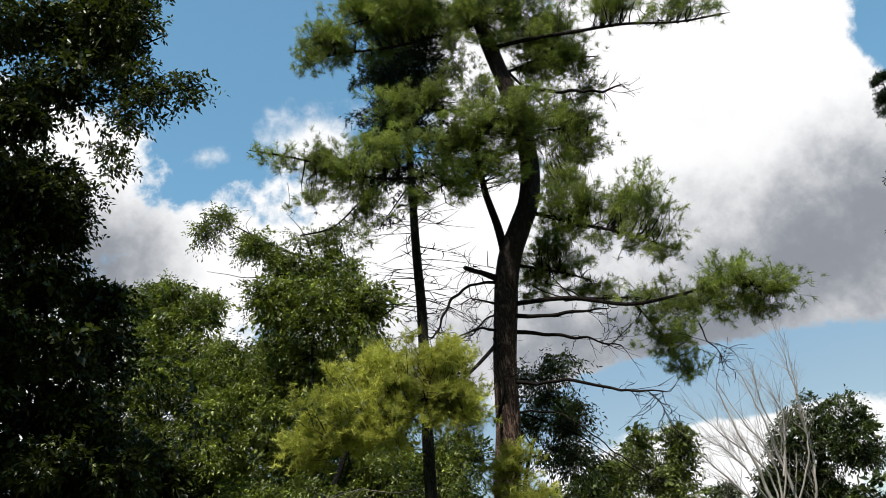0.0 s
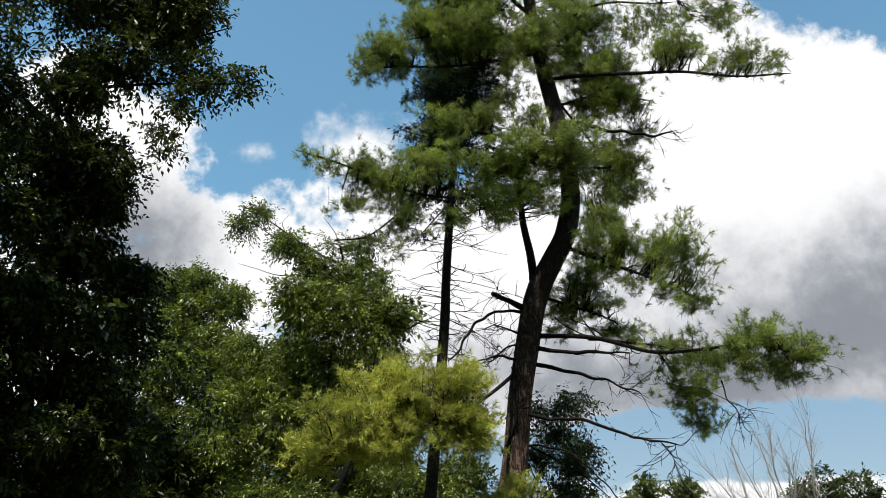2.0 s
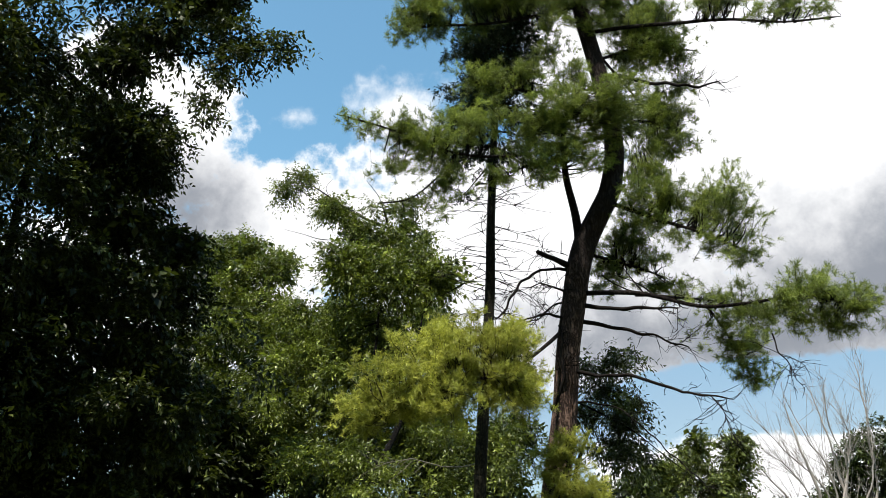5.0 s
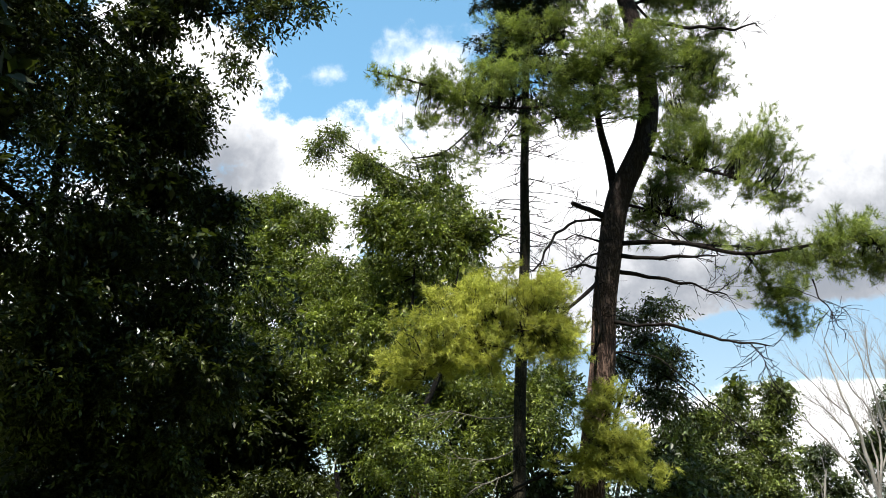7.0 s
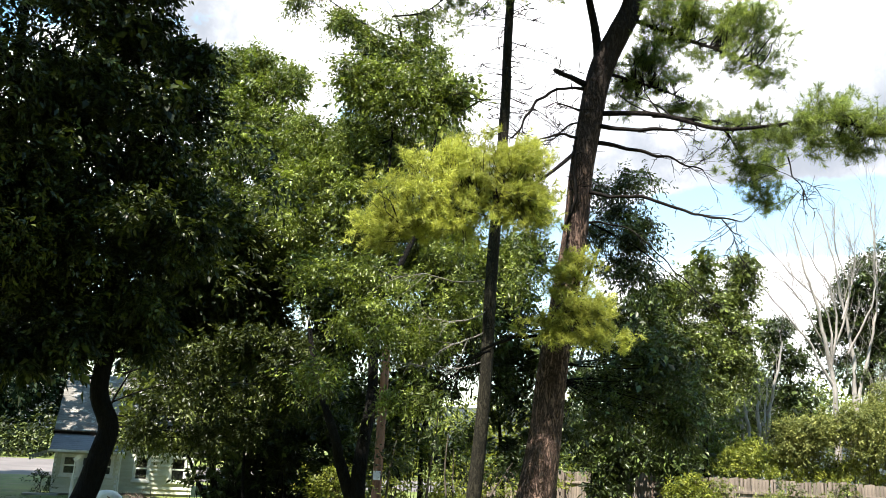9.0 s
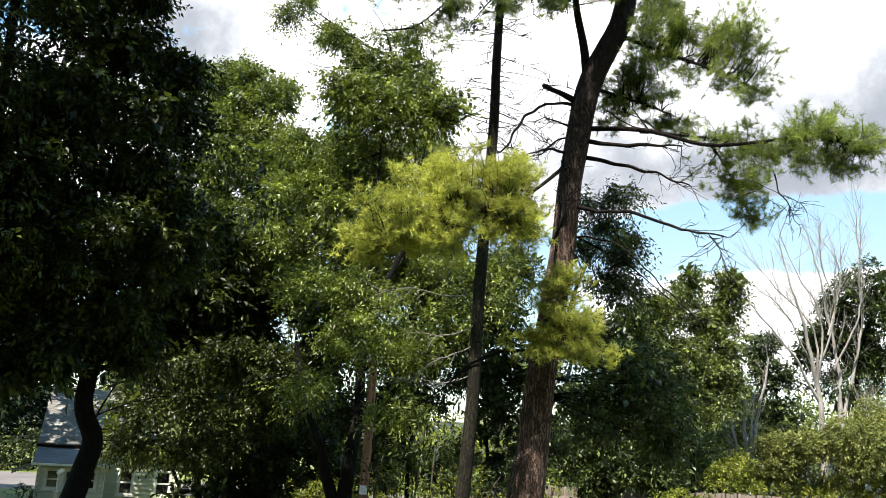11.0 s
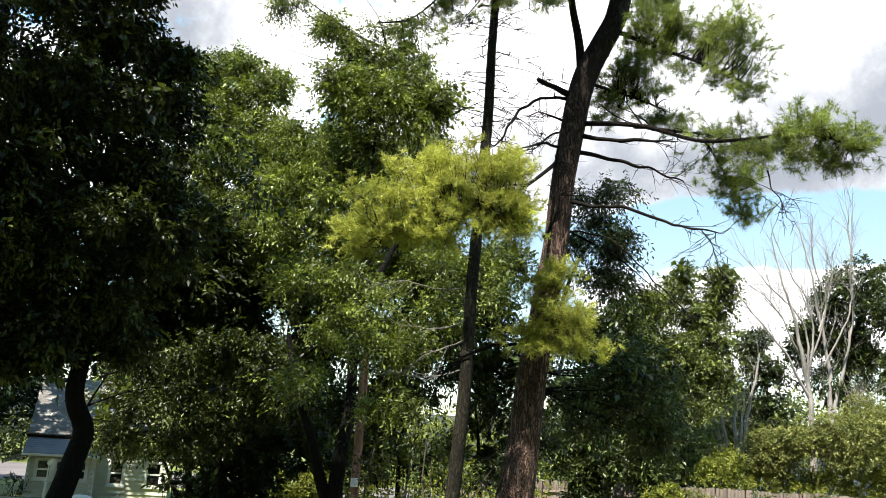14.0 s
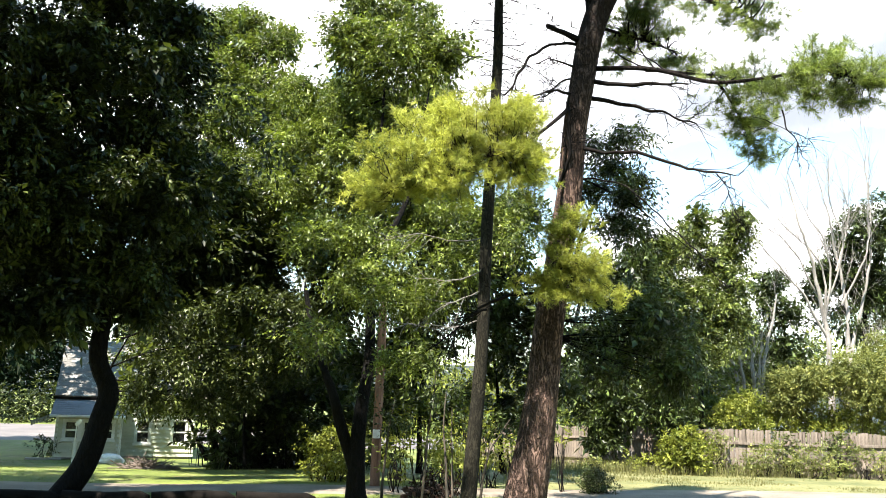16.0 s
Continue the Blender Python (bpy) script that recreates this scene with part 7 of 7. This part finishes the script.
def build_tarp():
    a = on_lawn((-14.52, 39.41, -0.02))
    bm = bmesh.new()
    bmesh.ops.create_icosphere(bm, subdivisions=4, radius=1.0)
    for v in bm.verts:
        c = v.co
        c.z = max(c.z, -0.25)
        c *= 1 + 0.1 * noise.noise(c * 2.5) + 0.04 * noise.noise(c * 8)
        v.co = Vector((a[0] + c.x * 0.62, a[1] + c.y * 0.4, a[2] + 0.08 + c.z * 0.34))
    ob = part("covered_mound", bm, TRIM, None, "white sheet draped over a low mound on the lawn", True)
    tagged(ob, category="cover")


build_tarp()


def sticks(name, label, centre, wide, high, count, material, seed, size):
    rng = np.random.default_rng(seed)
    lines = []
    for _ in range(count):
        r = rng.uniform(0, 1) ** 0.6
        a = rng.uniform(0, 6.283)
        c = np.array(centre) + (wide * r * math.cos(a), wide * 0.6 * r * math.sin(a), high * (1 - r) * rng.uniform(0.1, 1) + 0.03)
        way = unit(np.array((rng.normal(), rng.normal(), rng.normal() * 0.35)))
        t = np.linspace(-0.5, 0.5, 5)[:, None]
        p = c + way * size * rng.uniform(0.5, 1.3) * t + rng.normal(0, 0.05, 3) * (t * 2) ** 2
        p[:, 2] = np.maximum(p[:, 2], centre[2] + 0.01)
        lines.append(p)
    v, q = many_tubes(np.array(lines), rng.uniform(0.006, 0.02, (count, 1)) * np.linspace(1.2, 0.5, 5), 5)
    return tagged(mesh_object(name, v, q, material, None, label, True, "stuff"), category="sticks")


sticks("brush_pile", "heap of dry cut branches on the lawn", on_lawn((-10.75, 33.0, -0.23)), 0.95, 0.34, 240, rough_material("dry_sticks", (0.06, 0.044, 0.036), (0.16, 0.125, 0.105), 3.0), 51, 0.85)


# ---------------------------------------------------------------- fence
def build_fence():
    fence = thing("fence", FENCE_B, "weathered grey-brown wooden board fence with front rails", "fence", kind="")
    rng = random.Random(4)
    shapes = []
    for k in range(5):
        h, w = 1.74 + 0.013 * k, 0.135 + 0.004 * (k % 3)
        bm = boxes([(0, w, -0.01, 0.01, 0, h)])
        for v in bm.verts:
            if v.co.z > 1 and k % 2:
                v.co.z += 0.025 if v.co.x > 0.05 else 0
        mesh = bpy.data.meshes.new("board")
        bm.to_mesh(mesh)
        bm.free()
        mesh.materials.append(FENCE_WOOD)
        shapes.append(mesh)
    for a, b, first in ((FENCE_A, FENCE_B, 0), (FENCE_B, FENCE_C, 1)):
        a, b = Vector(a), Vector(b)
        run = b - a
        length = run.length
        turn = Matrix.Rotation(math.atan2(run.y, run.x), 4, "Z")
        count = int(length / 0.146)
        for k in range(count):
            p = a + run * (k / count)
            z = float(ground_height(np.array(p.x), np.array(p.y)))
            ob = new("board", shapes[rng.randrange(5)])
            ob.parent = fence
            sag = 0.03 * math.sin(k * 0.21 + first) - (0.05 if 30 < k % 70 < 44 else 0)
            ob.matrix_parent_inverse = Matrix.Translation(-fence.location)
            ob.matrix_basis = Matrix.Translation((p.x, p.y, z + 0.02 + sag)) @ turn @ Matrix.Rotation(rng.uniform(-0.02, 0.02), 4, "Y")
        posts = int(length / 2.4)
        for k in range(posts + 1):
            p = a + run * (k / posts)
            z = float(ground_height(np.array(p.x), np.array(p.y)))
            m = Matrix.Translation((p.x, p.y, z)) @ turn
            part("post", boxes([(-0.05, 0.05, -0.19, -0.09, -0.05, 1.66)], 0.008, m), FENCE_WOOD, fence)
            if k < posts:
                step = length / posts
                tilt = Matrix.Rotation(0.02 * math.sin(k * 2.1), 4, "Y")
                part("rail", boxes([(0.0, step - 0.01, -0.088, -0.03, 1.2, 1.3)], 0.006, m @ tilt), FENCE_WOOD, fence)
                part("rail", boxes([(0.0, step - 0.01, -0.088, -0.03, 0.3, 0.4)], 0.006, m), FENCE_WOOD, fence)


build_fence()


# ---------------------------------------------------------------- pole, saplings, logs, timber
def build_pole():
    foot = on_lawn((-1.84, 24.93, -0.06))
    pole = thing("utility_pole", foot, "weathered reddish-brown wooden utility pole among the trees", "pole")
    top = (-1.78, 24.94, 5.40)
    line = np.linspace(np.array(foot) - (0, 0, 0.05), top, 14)
    v, q = tube(line, np.linspace(0.14, 0.11, 14), 14, 0.02)
    mesh_object("shaft", v, q, POLE_WOOD, pole, "", True)
    s = (-1.83, 24.73, 1.46)
    part("plate", boxes([(s[0] - 0.1, s[0] + 0.1, s[1] - 0.03, s[1] - 0.01, s[2] - 0.12, s[2] + 0.12)], 0.01), METAL, pole, "pale metal plate")


build_pole()


def sapling(label, points, r0, seed, leaves=14):
    foot = on_lawn(points[0])
    points = [foot, *points[1:]]
    ob = thing("sapling", foot, label, "sapling", "saplings beside the lane")
    _, line = limb(ob, points, r0 * 0.8, 0.01, STEM_WOOD, "stem", 7, 6, 0.08, 0.02)
    tip = line[-1]
    crown(ob, [(tip[0], tip[1], tip[2], 0.5, 0.4, 0.4), (*line[len(line) // 2 + 4], 0.35, 0.3, 0.4)], DARK_LEAF, 70, "foliage", seed, leaves=6, leaf=0.13, width=0.36, twig=0.3)


sapling("thin pale sapling stem with sparse leaves", [(-0.41, 19.00, 0.30), (-0.36, 19.00, 1.22), (-0.27, 19.00, 2.16), (-0.18, 19.00, 3.12)], 0.04, 61)
sapling("thin pale sapling stem with sparse leaves", [(0.15, 18.00, 0.39), (0.04, 18.00, 1.04), (-0.01, 18.00, 1.71), (0.05, 18.00, 2.49)], 0.045, 62)
sapling("thin pale sapling stem with sparse leaves", [(0.25, 18.40, 0.36), (0.16, 18.40, 1.25), (0.18, 18.40, 2.16)], 0.035, 63)
sapling("thin bent sapling leaning away from the spruce", [(0.77, 18.98, 0.33), (0.95, 18.98, 1.14), (1.22, 18.96, 1.61), (1.45, 18.94, 1.97)], 0.04, 64)
sapling("dark thin sapling beside the pole", [(-1.33, 20.46, 0.15), (-1.30, 20.46, 0.77), (-1.21, 20.46, 1.65), (-1.11, 20.47, 2.42)], 0.05, 65)


def build_logs():
    rng = random.Random(8)
    c = on_lawn((-0.03, 20.50, 0.28))
    for k in range(16):
        length, r = rng.uniform(0.35, 0.8), rng.uniform(0.04, 0.09)
        row = k // 6
        p = Vector((c[0] - 0.7 + 0.2 * (k % 6) + rng.uniform(-0.05, 0.05), c[1] + rng.uniform(-0.3, 0.3), c[2] + 0.07 + 0.13 * row))
        bm = bmesh.new()
        bmesh.ops.create_cone(bm, segments=10, radius1=r, radius2=r * rng.uniform(0.8, 1), depth=length, cap_ends=True)
        for v in bm.verts:
            v.co += Vector((noise.noise(v.co * 6), noise.noise(v.co * 6 + Vector((5, 0, 0))), 0)) * 0.025
        bm.transform(Matrix.Translation(p) @ Matrix.Rotation(radians(90) + rng.uniform(-0.2, 0.2), 4, "X") @ Matrix.Rotation(rng.uniform(-0.5, 0.5), 4, "Y"))
        tagged(part("log", bm, LOG_WOOD, None, "reddish-brown cut log in a heap beside the lane"), category="log", group="heap of logs")


build_logs()
DEAD_LEAF = leaf_material("dead_leaf", (0.0165, 0.0077, 0.00495), (0.0888, 0.0407, 0.0259), (0.066, 0.033, 0.0165), 0.6, 0.2)
shrub("heap of reddish-brown dead leaves and brush over cut logs", [(-0.20, 20.30, 0.36, 0.50, 0.37, 0.23), (0.11, 20.30, 0.44, 0.32, 0.29, 0.26)], DEAD_LEAF, 222, "brush_heap", "brush", per_m3=500, leaf=0.1, twig=0.15)


def build_timber():
    a, b = Vector(on_lawn((-9.50, 18.17, 0.13))), Vector(on_lawn((-2.78, 20.31, 0.07)))
    run = (b - a) / 4
    for k in range(4):
        line = np.array([a + run * (k + f * 0.985) + Vector((0, 0, 0.11 + 0.02 * math.sin(9 * k + 4 * f))) for f in np.linspace(0, 1, 10)])
        v, q = tube(line, np.full(10, 0.13), 8, 0.06)
        tagged(mesh_object("landscape_timber", v, q, TIMBER, None, "dark timber lying along the lane, shade put into its colour", True), category="timber", group="timbers along the lane")


build_timber()


def build_shed():
    o = (21.51, 58.15, 3.21)
    shed = thing("shed", down(o), "small white shed beyond the fence", "shed")
    x, y, z = o[0], o[1], 0.0
    h = o[2] + 0.1
    part("wall", boxes([(x - 0.6, x + 0.6, y, y + 1.4, z, h)]), TRIM, shed)
    pts = [(x - 0.7, y - 0.15, h + 0.005), (x + 0.7, y - 0.15, h + 0.005), (x + 0.7, y + 1.5, h + 0.005), (x - 0.7, y + 1.5, h + 0.005), (x - 0.7, y + 0.7, h + 0.35), (x + 0.7, y + 0.7, h + 0.35)]
    part("roof", solid(pts, [(0, 1, 5, 4), (3, 2, 5, 4), (0, 3, 4), (1, 2, 5), (0, 1, 2, 3)]), METAL, shed, "pale metal roof")


build_shed()


# ---------------------------------------------------------------- grass
def build_grass():
    rng = np.random.default_rng(77)

    def blades(name, label, count, xr, yr, high, spread, material, keep=None):
        x, y = rng.uniform(*xr, count), rng.uniform(*yr, count)
        if keep is not None:
            k = keep(x, y)
            x, y = x[k], y[k]
        n = len(x)
        lane = 24.3 + 0.155 * x
        ok = np.abs(y - lane) > 1.42
        patch = wave_noise(np.stack([x, y, 0 * x], -1), 0.5)
        ok &= patch > -0.9
        x, y, patch = x[ok], y[ok], patch[ok]
        n = len(x)
        base = np.stack([x, y, ground_height(x, y) - 0.01], -1)
        h = high * rng.uniform(0.5, 1.3, n) * (1 + 0.5 * patch)
        a = rng.uniform(0, 6.283, n)
        lean = np.stack([np.cos(a), np.sin(a), 0 * a], -1) * (h * rng.uniform(0.1, spread, n))[:, None]
        up = np.stack([0 * h, 0 * h, h], -1)
        side = np.stack([-np.sin(a), np.cos(a), 0 * a], -1) * 0.009
        v = np.stack([base - side, base + side, base + up * 0.6 + lean * 0.4 + side * 0.6, base + up * 0.6 + lean * 0.4 - side * 0.6, base + up + lean], 1)
        i = np.arange(n)[:, None] * 5
        f = np.concatenate([i + (0, 1, 2), i + (0, 2, 3), i + (3, 2, 4)], 1).reshape(-1, 3)
        tagged(mesh_object(name, v.reshape(-1, 3), f, material, None, label, kind="stuff"), category="grass")

    blades("lawn_grass", "short sunlit lawn grass between lane and house", 16000, (-22, 2), (20, 40), 0.045, 2.4, GRASS_BLADE)
    blades("lawn_grass", "short dry lawn grass before the fence", 13000, (2, 22), (20, 40), 0.045, 2.4, DRY_BLADE)
    blades("weed_tufts", "uneven clumps of half-dry grass on the lawn", 16000, (2, 22), (28.5, 36.5), 0.13, 1.0, DRY_BLADE, lambda x, y: wave_noise(np.stack([x, y, 0 * x], -1), 1.7) > 0.05)
    blades("tall_grass", "tall pale grass along the fence", 14000, (0, 22), (33, 39.5), 0.4, 0.7, DRY_BLADE, lambda x, y: y > 35.2)


build_grass()


# ---------------------------------------------------------------- power line beyond the fence
def build_power_line():
    feet = [on_lawn((13.97, 60.41, 1.62)), on_lawn((31.54, 53.38, 2.15))]
    tops = []
    for foot in feet:
        pole = thing("utility_pole", foot, "grey wooden utility pole carrying three wires", "pole", "poles of the power line")
        x, y, z = foot
        v, q = tube(np.linspace((x, y, z - 0.1), (x, y, 12.3), 12), np.linspace(0.15, 0.1, 12), 10, 0.02)
        mesh_object("shaft", v, q, POLE_WOOD, pole, "", True)
        part("crossarm", boxes([(x - 0.1, x + 0.1, y - 0.9, y + 0.9, 11.4, 11.55)], 0.01), POLE_WOOD, pole)
        tops.append(Vector((x, y, 0)))
    for height, offset, sag in ((11.6, 0.0, 0.25), (10.2, -0.16, 0.3), (9.45, 0.16, 0.3)):
        a, b = tops[0] + Vector((0, offset, height)), tops[1] + Vector((0, offset, height))
        line = np.array([a + (b - a) * t - Vector((0, 0, sag * 4 * t * (1 - t))) for t in np.linspace(0, 1, 30)])
        v, q = tube(line, np.full(30, 0.016), 5)
        tagged(mesh_object("power_wire", v, q, METAL, None, "thin pale overhead wire between two poles", True), category="wire", group="wires of the power line")


build_power_line()
